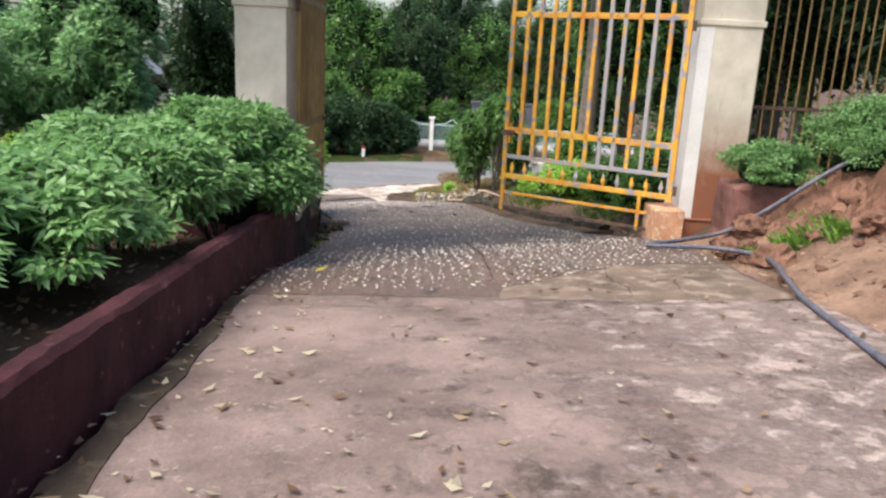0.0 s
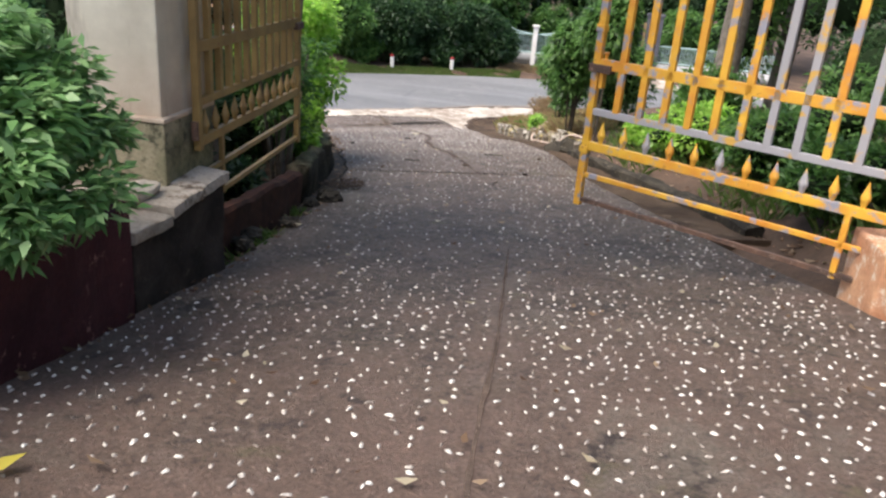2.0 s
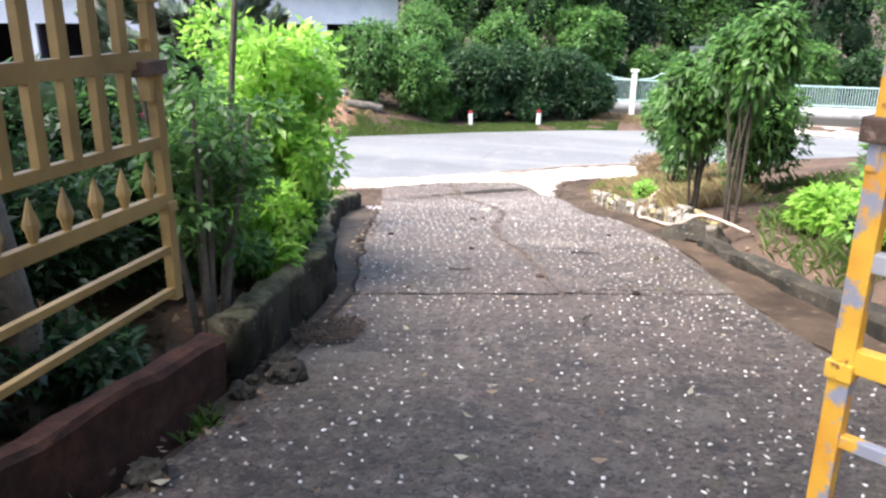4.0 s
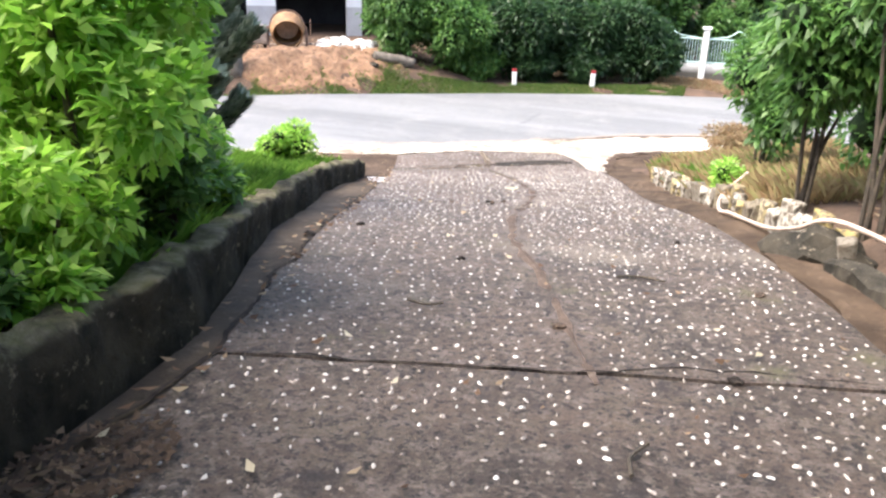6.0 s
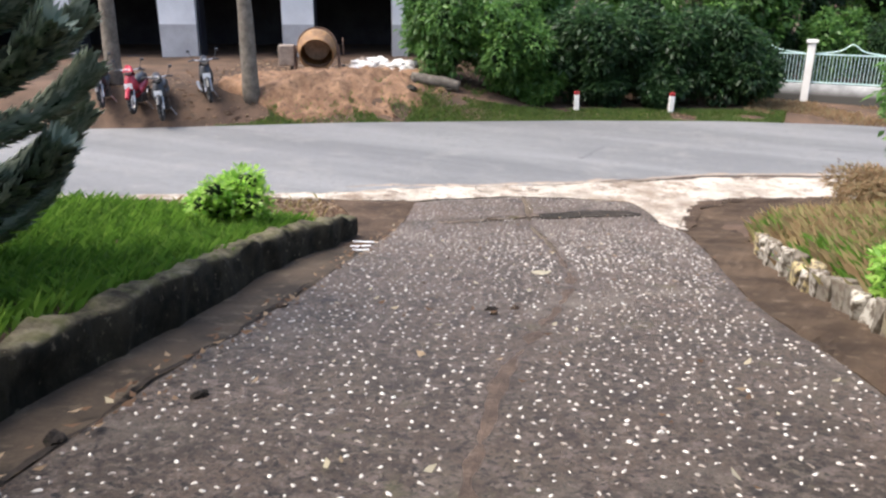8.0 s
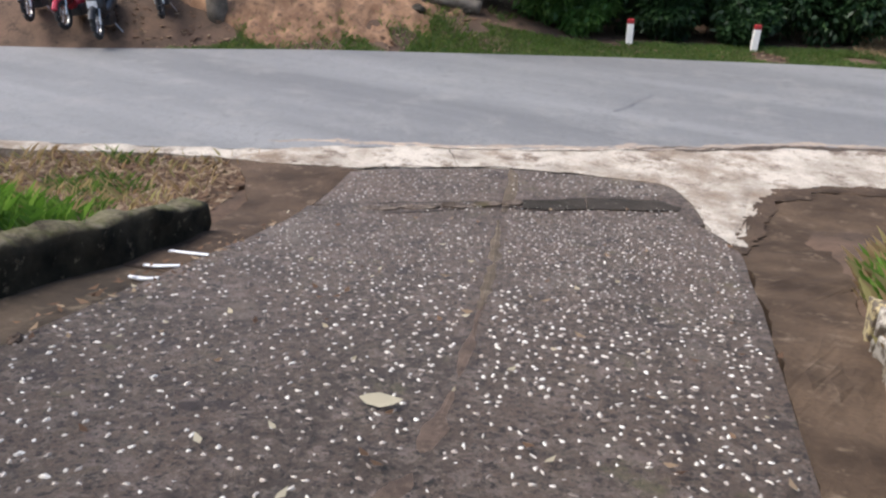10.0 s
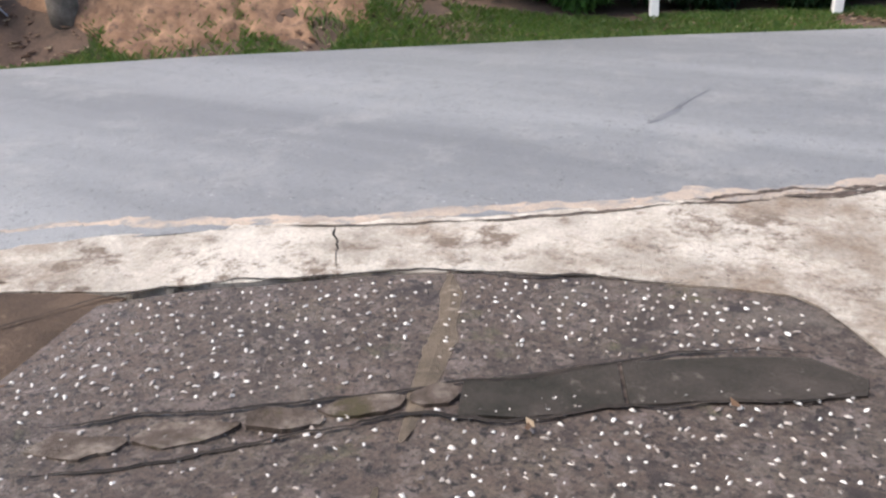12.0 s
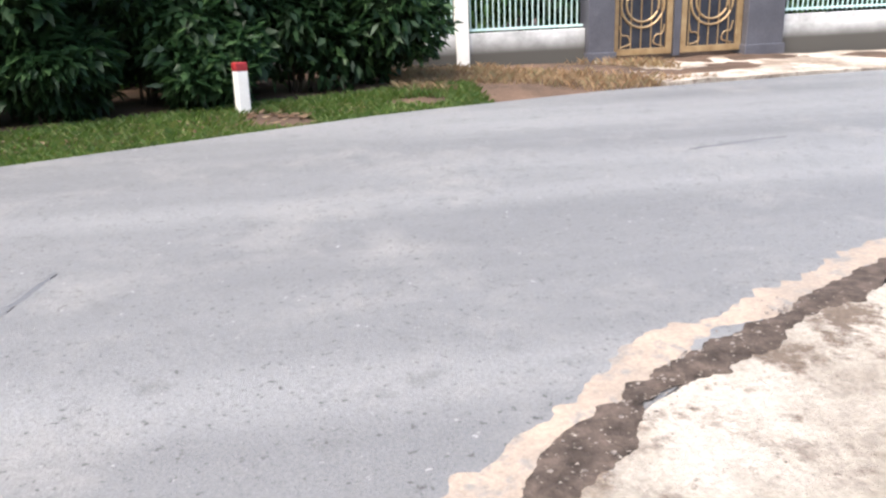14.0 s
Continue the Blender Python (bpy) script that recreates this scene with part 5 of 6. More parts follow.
fallen("sand_debris", scatter(1800, 17, (-16.5, 28.5, -8.5, 36.5, lambda x, y: y > lerp(FAR, x) + 0.15)), 0.11, litter_brown, "dead leaves and scraps round the sand", 17, False)
blades("far_weeds", scatter(2600, 18, (-13.3, 27.0, -8.5, 36.0, lambda x, y: (y > lerp(FAR, x) + 0.05) & (y < lerp(FAR, x) + 2.4) & patchy(x, y, 1.1, 0.1))), 0.13, 0.009, verge_mat, "ragged green weeds on the verge near the sand", 18)
fallen("verge_debris", scatter(380, 16, (-6.5, 33.5, -2.6, 36.8, lambda x, y: (y > lerp(FAR, x) + 0.45) & (y < lerp(FAR, x) + 1.1))), 0.1, litter_brown, "dry brown litter under the roadside bushes", 16, False)
yl = thing("yellow_leaf", "curled yellow fallen leaf on the pebbled ramp", "leaf", pose(-1.02, 6.25, float(base_z(-1.02, 6.25)) + 0.03, 0, 0, 40))
quad_mesh("blade", np.array([(-0.06, 0, 0), (0, -0.035, 0.012), (0.07, 0, 0.03), (0, 0.035, 0.012)]), yellow_leaf, yl)


# ---- stones, mud, hoses ----
def boulder(name, x, y, z, r, material, label, seed, category="stone", group=""):
    bm = bmesh.new()
    bmesh.ops.create_icosphere(bm, subdivisions=3, radius=1.0)
    for v in bm.verts:
        o = v.co.copy()
        k = 1 + 0.4 * noise.noise(o * 1.3 + Vector((seed, 0, 0))) + 0.28 * noise.noise(o * 3.5 + Vector((0, seed, 0))) + 0.13 * noise.noise(o * 9)
        v.co = Vector((o.x * r[0] * k, o.y * r[1] * k, o.z * r[2] * k))
    ob = part(name, bm, material)
    ob.matrix_basis = pose(x, y, z, 0, 0, seed * 37)
    return tagged(ob, label, category, group)


bm = bmesh.new()
bmesh.ops.create_grid(bm, x_segments=150, y_segments=150, size=1.0)
for v in bm.verts:
    x, y = 4.9 + v.co.x * 2.0, 6.7 + v.co.y * 2.1
    d = (x - 3.15) * 0.8 + (y - 8.0) * 0.45 + 0.28 * noise.noise(Vector((x * 1.6, y * 1.6, 5)))
    edge = float(smooth01((1 - max(abs(v.co.x), abs(v.co.y))) * 6))
    rr = abs(noise.noise(Vector((x * 2.4, y * 2.4, 9)))) * 0.22 + abs(noise.noise(Vector((x * 6, y * 6, 2)))) * 0.10 + noise.noise(Vector((x * 15, y * 15, 1))) * 0.03
    h = float(smooth01((d - 0.25) / 0.7)) * 0.30 + float(smooth01((d + 0.2) / 0.4)) * rr * 1.7 + 0.05 * abs(noise.noise(Vector((x * 24, y * 24, 6)))) - 0.05
    v.co = Vector((x, y, gz(x, y) + h * edge - 0.06 * (1 - edge)))
tagged(part("mud_bank", bm, mud), "eroded red mud bank beside the gate", "bank", kind="structure")
rk = random.Random(5)
for k in range(34):
    x, y = rk.uniform(2.9, 4.9), rk.uniform(6.2, 8.2)
    r = rk.uniform(0.04, 0.11) if k % 4 else rk.uniform(0.13, 0.24)
    boulder("clod", x, y, gz(x, y) + r * 0.4, (r, r * 0.8, r * 0.65), mud, "red mud clod on the bank", k + 11, "clod", "mud clods")
bm = rough_up(rough_up(box(3.12, 8.2, -0.85, 4.25, 8.85, 0.08, 0.03), 0.05, 3, 7), 0.03, 9)
planter_mat = mat_rough("faded_red_planter_paint", (0.10, 0.042, 0.034), (0.19, 0.085, 0.066), (0.07, 0.035, 0.028), 2.6, 40, 0.85, (0.58, 0.7), 0.5)
tagged(part("planter_block", bm, planter_mat), "mud-red planter block beside the pillar", "planter")
boulder("rock_lump", 0.85, 17.35, gz(0.85, 17.35) - 0.02, (0.34, 0.4, 0.26), stone_mat, "pale crusted rock lump at the drive edge", 21, "rock")
wall_run("edge_wall", [(0.95, 16.9), (1.35, 15.8), (2.1, 13.9), (2.6, 11.7)][::-1], [-1.1, -1.42, -1.65, -1.78], 0.2, stone_mat, "low rough stone edging beside the drive", "edging", worn=0.05)
for k in range(12):
    x, y = rk.uniform(-1.95, -1.72), rk.uniform(9.6, 12.3)
    r = rk.uniform(0.04, 0.13)
    boulder("bank_rock", x, y, float(base_z(x, y)) + r * 0.35, (r, r * 0.9, r * 0.7), stone_mat, "dark rock at the foot of the gate base", 90 + k, "rock", "rocks at the gate base")
boulder("bank_rock", -2.35, 12.15, gz(-2.35, 12.15), (0.22, 0.25, 0.16), stone_mat, "dark rock at the end of the gate base", 24, "rock")


def hose(name, pts, r, material, label):
    return tagged(part(name, tube(spline(pts, 8), r, 10), material, smooth=True), label, "hose")


def on_land(pts, r):
    return [(x, y, max(gz(x, y), float(base_z(x, y)) + 0.02) + r + dz) for x, y, dz in pts]


hose("garden_hose", on_land([(2.5, 2.4, 0), (2.36, 3.4, 0), (2.44, 4.4, 0), (2.56, 5.2, 0), (2.76, 5.95, 0), (2.94, 6.6, 0), (2.92, 7.1, 0), (2.62, 7.45, 0), (2.3, 7.52, 0), (2.1, 7.6, 0), (2.2, 7.76, 0.0), (2.6, 8.0, 0.01), (3.05, 8.2, 0.06), (3.4, 8.05, 0.2), (4.0, 7.95, 0.42), (4.4, 7.9, 0.6)], 0.023), 0.023, hose_mat, "thick grey-black hose lying across the drive edge")
hose("pale_hose", on_land([(0.35, 20.3, 0.22), (0.12, 20.0, 0.12), (0.1, 19.5, 0.0), (0.2, 19.2, 0.0), (0.35, 18.7, 0.0), (0.5, 18.1, 0.03), (0.65, 17.6, 0.12), (0.85, 17.2, 0.25), (1.3, 16.9, 0.05)], 0.018), 0.018, hose_pale, "pale dusty hose looped over the kerb stones")

# kerb stones with old white and yellow paint
kerb_paint = Mat("flaked_kerb_paint", 0.8)
kp = kerb_paint.ramp(kerb_paint.node("ShaderNodeObjectInfo").outputs["Random"], (0.0, (0.42, 0.39, 0.33)), (0.35, (0.34, 0.31, 0.26)), (0.55, (0.44, 0.33, 0.08)), (0.85, (0.16, 0.14, 0.11)))
kp = kerb_paint.mix(kerb_paint.mask(kerb_paint.noise(14, 5, 0.7), 0.46, 0.56), kp, (0.10, 0.078, 0.055))
kerb_paint.color(kp).bump(kerb_paint.noise(30, 4), 0.6, 0.01)
right_kerb = thing("stone_kerb", "row of rough kerb stones with flaked white and yellow paint", "kerb", kind="structure")
kline = [(17.0, 0.98), (18.3, 0.6), (19.6, 0.26), (20.4, 0.03), (22.9, -0.72), (24.4, -1.12)]
kmeshes = []
for k in range(4):
    bm = rough_up(box(-0.06, -0.075, -0.15, 0.06, 0.075, 0.17 + 0.03 * k, 0.02), 0.04, 9, 1)
    kmeshes.append(bm)
kobs = []
for k, bm in enumerate(kmeshes):
    me = bpy.data.meshes.new("kerb_stone")
    bm.to_mesh(me)
    bm.free()
    me.materials.append(kerb_paint.m)
    kobs.append(me)
for k in range(39):
    y = 17.1 + k * 0.166
    x = float(lerp(kline, y)) + rk.uniform(-0.03, 0.03)
    o = new("kerb_stone", kobs[k % 4])
    o.parent = right_kerb
    o.matrix_basis = Matrix.Translation((x, y, float(base_z(x, y)) - 0.02)) @ Euler((rk.uniform(-0.15, 0.15), rk.uniform(-0.15, 0.15), rk.uniform(-0.4, 0.4) + 0.3)).to_matrix().to_4x4() @ Matrix.Diagonal((1, 1, rk.uniform(0.75, 1.25), 1))

# ---- across the road ----
def bollard(x, y, label):
    ob = thing("marker_post", label, "marker post", pose(x, y, gz(x, y), rk.uniform(-2, 2), rk.uniform(-2, 2), 26), "roadside marker posts")
    part("post", rough_up(box(-0.062, -0.062, -0.2, 0.062, 0.062, 0.45, 0.012), 0.003, 8), white_paint, ob)
    part("top", box(-0.064, -0.064, 0.44, 0.064, 0.064, 0.53, 0.014), red_paint, ob, "red painted top")
    return ob


bollard(-6.11, 34.54, "white concrete roadside marker post with red top")
bollard(-3.89, 35.52, "white concrete roadside marker post with red top")

# wall with railing and gate
FY = 39.3
wb = gz(0, FY)
wl = thing("railing_wall", "mouldy low white wall with mint railing", "wall", kind="structure")
part("wall", box(-9.0, FY, wb - 0.3, -0.95, FY + 0.16, wb + 0.5, 0.01), dirty_wall, wl)
part("wall", box(-0.75, FY, wb - 0.3, 1.12, FY + 0.16, wb + 0.5, 0.01), dirty_wall, wl)
for x0, x1 in ((-3.2, -0.95), (-0.75, 1.1)):
    for z in (0.53, 1.3):
        part("rail", box(x0, FY + 0.06, wb + z, x1, FY + 0.1, wb + z + 0.035), mint, wl)
    n = int((x1 - x0) / 0.09)
    for k in range(n):
        part("bar", box(x0 + 0.04 + k * 0.09, FY + 0.07, wb + 0.55, x0 + 0.055 + k * 0.09, FY + 0.09, wb + 1.32), mint, wl)
    part("top_curve", tube(spline([(x0, FY + 0.08, wb + 1.32), ((x0 * 2 + x1) / 3, FY + 0.08, wb + 1.42), ((x0 + x1) / 2, FY + 0.08, wb + 1.6), ((x0 + 2 * x1) / 3, FY + 0.08, wb + 1.42), (x1, FY + 0.08, wb + 1.32)], 6), 0.018, 6), mint, wl)
wp = thing("fence_post", "white concrete fence post with flat cap", "post")
part("shaft", box(-0.95, FY - 0.04, wb - 0.3, -0.75, FY + 0.2, wb + 1.62, 0.012), white_paint, wp)
part("cap", box(-1.0, FY - 0.09, wb + 1.62, -0.7, FY + 0.25, wb + 1.7, 0.015), white_paint, wp)
wl2 = thing("railing_wall", "mouldy low white wall with mint railing beyond the gate", "wall", kind="structure")
part("wall", box(4.45, FY, wb - 0.3, 9.5, FY + 0.16, wb + 0.56, 0.01), dirty_wall, wl2)
for z in (0.62, 1.3):
    part("rail", box(4.45, FY + 0.06, wb + z, 9.5, FY + 0.1, wb + z + 0.035), mint, wl2)
for k in range(55):
    part("bar", box(4.5 + k * 0.09, FY + 0.07, wb + 0.6, 4.515 + k * 0.09, FY + 0.09, wb + 1.32), mint, wl2)
for x0, x1 in ((1.13, 1.56), (3.8, 4.44)):
    gp = thing("gate_post", "charcoal painted square gate post", "gate post")
    part("shaft", box(x0, FY - 0.12, wb - 0.3, x1, FY + 0.3, wb + 2.5, 0.012), charcoal, gp)
    part("cap", box(x0 - 0.05, FY - 0.17, wb + 2.5, x1 + 0.05, FY + 0.35, wb + 2.6, 0.015), charcoal, gp)
    part("base", box(x0 - 0.03, FY - 0.15, wb - 0.3, x1 + 0.03, FY + 0.33, wb + 0.12, 0.012), charcoal, gp)
part_post = thing("gate_post", "slim dark meeting post between gate leaves", "gate post")
part("shaft", box(2.6, FY, wb, 2.72, FY + 0.12, wb + 2.3, 0.008), charcoal, part_post)
for x0, x1 in ((1.58, 2.59), (2.73, 3.79)):
    gl = thing("house_gate", "closed dark gate leaf with brass-coloured scroll frame", "gate", group="house gate leaves")
    part("panel", box(x0 + 0.1, FY + 0.07, wb + 0.12, x1 - 0.1, FY + 0.085, wb + 2.1), gate_dark, gl)
    for a, b, c, d in ((x0, x0 + 0.1, 0.04, 2.2), (x1 - 0.1, x1, 0.04, 2.2)):
        part("stile", box(a, FY + 0.03, wb + c, b, FY + 0.1, wb + d, 0.006), gold, gl)
    for z in (0.04, 1.1, 2.1):
        part("rail", box(x0 + 0.1, FY + 0.035, wb + z, x1 - 0.1, FY + 0.095, wb + z + 0.1, 0.006), gold, gl)
    cx, cz = (x0 + x1) / 2, wb + 0.82
    for r in (0.36, 0.27):
        part("ring", tube([(cx + r * math.cos(k * math.pi / 12), FY + 0.055, cz + r * math.sin(k * math.pi / 12)) for k in range(25)], 0.018, 6, False), gold, gl)
    for sgn in (-1, 1):
        part("scroll", tube(spline([(cx + sgn * 0.36, FY + 0.055, wb + 0.16), (cx + sgn * 0.2, FY + 0.055, wb + 0.22), (cx + sgn * 0.24, FY + 0.055, wb + 0.34), (cx + sgn * 0.34, FY + 0.055, wb + 0.36), (cx + sgn * 0.38, FY + 0.055, wb + 0.5)], 5), 0.012, 6), gold, gl)
    for k in range(5):
        part("bar", box(x0 + 0.14 + k * 0.17, FY + 0.05, wb + 0.14, x0 + 0.155 + k * 0.17, FY + 0.065, wb + 1.1), gold, gl)
strip("forecourt", [(1.2, 36.45), (3.2, 36.75), (6, 36.95), (10, 37.15)], [(1.2, 39.15), (3.2, 39.15), (6, 39.2), (10, 39.2)], 6, apron_mat, 0.02, 0.2, "pale concrete forecourt in front of the gate", "forecourt", 0.3, 0.05, bumpy=0.02)

# ---- building under repair ----
zf = gz(-15.5, 37.8)
hm = pose(-13.9, 38.7, zf, 0, 0, math.degrees(math.atan2(0.54, 0.84)))
house = thing("building", "whitewashed building with grey dado and dark open bays", "building", hm)
for x0, x1 in ((-16, -14), (-11.2, -10.4), (-7.66, -6.48), (-3.69, -2.63), (0, 0.57), (2.2, 3.4)):
    part("pier_base", box(x0, 0, -0.3, x1, 0.35, 1.05), house_grey, house)
    part("pier", box(x0 + 0.003, 0.003, 1.05, x1 - 0.003, 0.347, 2.45), house_white, house)
part("beam", box(-16, -0.02, 2.45, 3.4, 0.4, 3.9), house_white, house)
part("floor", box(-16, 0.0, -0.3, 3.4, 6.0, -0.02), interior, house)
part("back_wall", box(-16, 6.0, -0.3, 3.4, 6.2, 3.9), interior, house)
part("side_wall", box(-16.2, 0, -0.3, -16, 6.2, 3.9), house_white, house)
part("side_wall", box(3.4, 0, -0.3, 3.6, 6.2, 3.9), house_white, house)
part("roof", box(-16.6, -0.7, 3.9, 4.0, 6.6, 4.05), roof_mat, house)
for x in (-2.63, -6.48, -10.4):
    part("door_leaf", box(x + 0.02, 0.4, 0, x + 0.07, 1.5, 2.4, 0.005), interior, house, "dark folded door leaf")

# sand heap
bm = bmesh.new()
bmesh.ops.create_grid(bm, x_segments=130, y_segments=80, size=1.0)
for v in bm.verts:
    a, b = v.co.x, v.co.y
    lx, ly = a * 3.1 + 0.25 * math.sin(b * 4), b * 1.75 + 0.25 * math.sin(a * 5)
    px, py = -12.0 + lx * 0.86 - ly * 0.51, 32.1 + lx * 0.51 + ly * 0.86
    d = max(0.0, 1 - math.hypot(a, b) * (1 + 0.25 * noise.noise(Vector((a * 2.5, b * 2.5, 4)))))
    wob = noise.noise(Vector((px * 1.1, py * 1.1, 2)))
    h = float(smooth01(d * 1.4)) * (0.2 + 0.25 * wob) + float(smooth01(d * 8)) * 0.05 * (1 + 2.2 * noise.noise(Vector((px * 3.2, py * 3.2, 1))) + 1.2 * noise.noise(Vector((px * 9, py * 9, 1)))) - 0.06 + 0.05 * float(smooth01(d * 8))
    v.co = Vector((px, py, gz(px, py) + h))
sh = part("sand_mound", bm, sand, smooth=True)
tagged(sh, "spread pile of orange building sand by the road", "sand pile")

mx = thing("cement_mixer", "rusty orange cement mixer tipped towards the road", "cement mixer", pose(-13.2, 33.2, gz(-13.2, 33.2) - 0.2, 0, 0, 32))
bm = bmesh.new()
prof_m = [(0.05, -0.55), (0.34, -0.5), (0.5, -0.2), (0.54, 0.05), (0.45, 0.40), (0.47, 0.44), (0.43, 0.42), (0.48, 0.05)]
rings = []
for r, h in prof_m:
    rings.append([bm.verts.new((r * math.cos(k * math.pi / 12), r * math.sin(k * math.pi / 12), h)) for k in range(24)])
for a, b in zip(rings, rings[1:]):
    for k in range(24):
        bm.faces.new((a[k], a[(k + 1) % 24], b[(k + 1) % 24], b[k]))
bm.faces.new(rings[0][::-1])
dr = part("drum", bm, drum_mat, mx, smooth=True)
dr.matrix_basis = pose(0, 0, 0.85, 110, 0, 0)
cr = part("crust", rough_up(tube([(0, 0, -0.35), (0, 0, -0.02)], [0.40, 0.34], 20), 0.02, 6), cement_mat, mx, "dried cement inside the mouth")
cr.matrix_basis = pose(0, 0, 0.85, 110, 0, 0)
part("gear_ring", tube([(0.54 * math.cos(k * math.pi / 12), 0.1 + 0.3 * math.sin(k * math.pi / 12) * 0.9, 0.9 + 0.5 * math.sin(k * math.pi / 12)) for k in range(25)], 0.025, 6, False), rust, mx)
for sgn in (-1, 1):
    part("leg", tube([(sgn * 0.62, 0.45, 0), (sgn * 0.58, 0.1, 0.9), (sgn * 0.62, -0.4, 0)], 0.035, 8), rust, mx)
    wh = part("wheel", tube([(sgn * 0.66, 0.3, 0.2), (sgn * 0.76, 0.3, 0.2)], 0.2, 18), tyre_mat, mx)
part("axle", tube([(-0.7, 0.3, 0.2), (0.7, 0.3, 0.2)], 0.025, 8), rust, mx)
part("motor_box", rough_up(box(-1.05, -0.2, 0.4, -0.62, 0.3, 0.95, 0.04), 0.01, 4), cement_mat, mx, "dusty grey motor housing")
part("tilt_wheel", tube([(0.72, 0.24 * math.cos(k * math.pi / 8), 0.9 + 0.24 * math.sin(k * math.pi / 8)) for k in range(17)], 0.016, 6, False), rust, mx)

rub = random.Random(8)
for k in range(26):
    x, y = -11.45 + rub.gauss(0, 0.5), 34.0 + rub.gauss(0, 0.3)
    r = rub.uniform(0.14, 0.34)
    boulder("rubble_piece", x, y, gz(x, y) + r * 0.5 + rub.uniform(0, 0.18) * max(0, 1 - abs(x + 11.45)), (r, r * 0.8, r * 0.55), rubble_mat if k < 19 else cement_mat, "white plaster rubble beside the mixer" if k < 19 else "grey rubble beside the mixer", 30 + k, "rubble", "rubble heap")
for k in range(7):
    x, y = -10.0 + rub.gauss(0, 0.4), 33.3 + rub.gauss(0, 0.25)
    r = rub.uniform(0.1, 0.22)
    boulder("dark_stone", x, y, gz(x, y) + r * 0.3, (r, r, r * 0.6), stone_mat, "dark stone beside the sand heap", 70 + k, "stone", "stones by the heap")


def motorbike(m, panel, label):
    ob = thing("motorbike", label, "motorbike", m, "parked motorbikes")
    for x, nm in ((0.62, "front_wheel"), (-0.6, "rear_wheel")):
        wh = part(nm, tube([(x + 0.225 * math.cos(k * math.pi / 10), 0, 0.28 + 0.225 * math.sin(k * math.pi / 10)) for k in range(21)], 0.05, 8, False), tyre_mat, ob)
        part("rim", tube([(x + 0.18 * math.cos(k * math.pi / 10), 0, 0.28 + 0.18 * math.sin(k * math.pi / 10)) for k in range(21)], 0.014, 6, False), chrome, wh)
        hb = bmesh.new()
        for q in range(6):
            a = q * math.pi / 3
            g = tube([(x, 0, 0.28), (x + 0.18 * math.cos(a), 0, 0.28 + 0.18 * math.sin(a))], 0.01, 5)
            me = bpy.data.meshes.new("tmp")
            g.to_mesh(me)
            g.free()
            hb.from_mesh(me)
            bpy.data.meshes.remove(me)
        part("spokes", hb, chrome, wh)
    part("body", rough_up(tube(spline([(-0.62, 0, 0.62), (-0.3, 0, 0.58), (0.05, 0, 0.45), (0.3, 0, 0.42)], 4), [0.1, 0.12, 0.13, 0.14, 0.14, 0.14, 0.13, 0.13, 0.12, 0.12, 0.1, 0.09, 0.08], 10), 0.008, 8), panel, ob, smooth=True)
    part("leg_shield", tube(spline([(0.3, 0, 0.38), (0.42, 0, 0.62), (0.45, 0, 0.86)], 4), [0.1, 0.14, 0.16, 0.17, 0.17, 0.16, 0.14, 0.12, 0.1], 10), panel, ob, smooth=True)
    part("seat", tube(spline([(-0.68, 0, 0.76), (-0.35, 0, 0.74), (0.08, 0, 0.7)], 4), [0.05, 0.09, 0.11, 0.12, 0.12, 0.12, 0.11, 0.09, 0.05], 10), bike_black, ob, smooth=True)
    for sgn in (-1, 1):
        part("fork", tube([(0.62, sgn * 0.07, 0.28), (0.46, sgn * 0.06, 0.8)], 0.02, 8), chrome, ob)
        part("mirror", tube([(0.42, sgn * 0.24, 1.0), (0.4, sgn * 0.3, 1.16), (0.38, sgn * 0.3, 1.2), (0.385, sgn * 0.36, 1.2)], [0.008, 0.008, 0.035, 0.03], 8), bike_black, ob)
        part("grip", tube([(0.38, sgn * 0.2, 0.99), (0.34, sgn * 0.34, 0.97)], 0.02, 8), bike_black, ob)
    part("handlebar", tube([(0.38, -0.2, 0.99), (0.44, 0, 0.96), (0.38, 0.2, 0.99)], 0.013, 8), chrome, ob)
    part("front_cowl", tube([(0.4, 0, 0.86), (0.5, 0, 0.95), (0.4, 0, 1.05)], [0.12, 0.13, 0.07], 12), panel, ob, smooth=True)
    part("headlight", tube([(0.5, 0, 0.95), (0.585, 0, 0.95)], [0.085, 0.06], 12), chrome, ob, "glassy headlight")
    part("front_fender", tube([(0.62 + 0.3 * math.cos(a), 0, 0.28 + 0.3 * math.sin(a)) for a in (0.4, 0.9, 1.4, 1.9, 2.3)], 0.05, 8), panel, ob)
    part("engine", rough_up(box(-0.2, -0.13, 0.2, 0.2, 0.13, 0.42, 0.04), 0.01, 8), bike_black, ob)
    part("exhaust", tube([(0.05, -0.14, 0.24), (-0.3, -0.17, 0.26), (-0.75, -0.18, 0.34)], [0.025, 0.045, 0.05], 10), chrome, ob)
    part("tail_light", box(-0.78, -0.07, 0.64, -0.7, 0.07, 0.7, 0.012), red_paint, ob)
    part("number_plate", box(0.66, -0.09, 0.58, 0.672, 0.09, 0.7, 0.004), plate_mat, ob, "white number plate")
    part("stand", tube([(-0.05, 0.1, 0.25), (-0.08, 0.24, 0.01)], 0.012, 6), chrome, ob)
    return ob


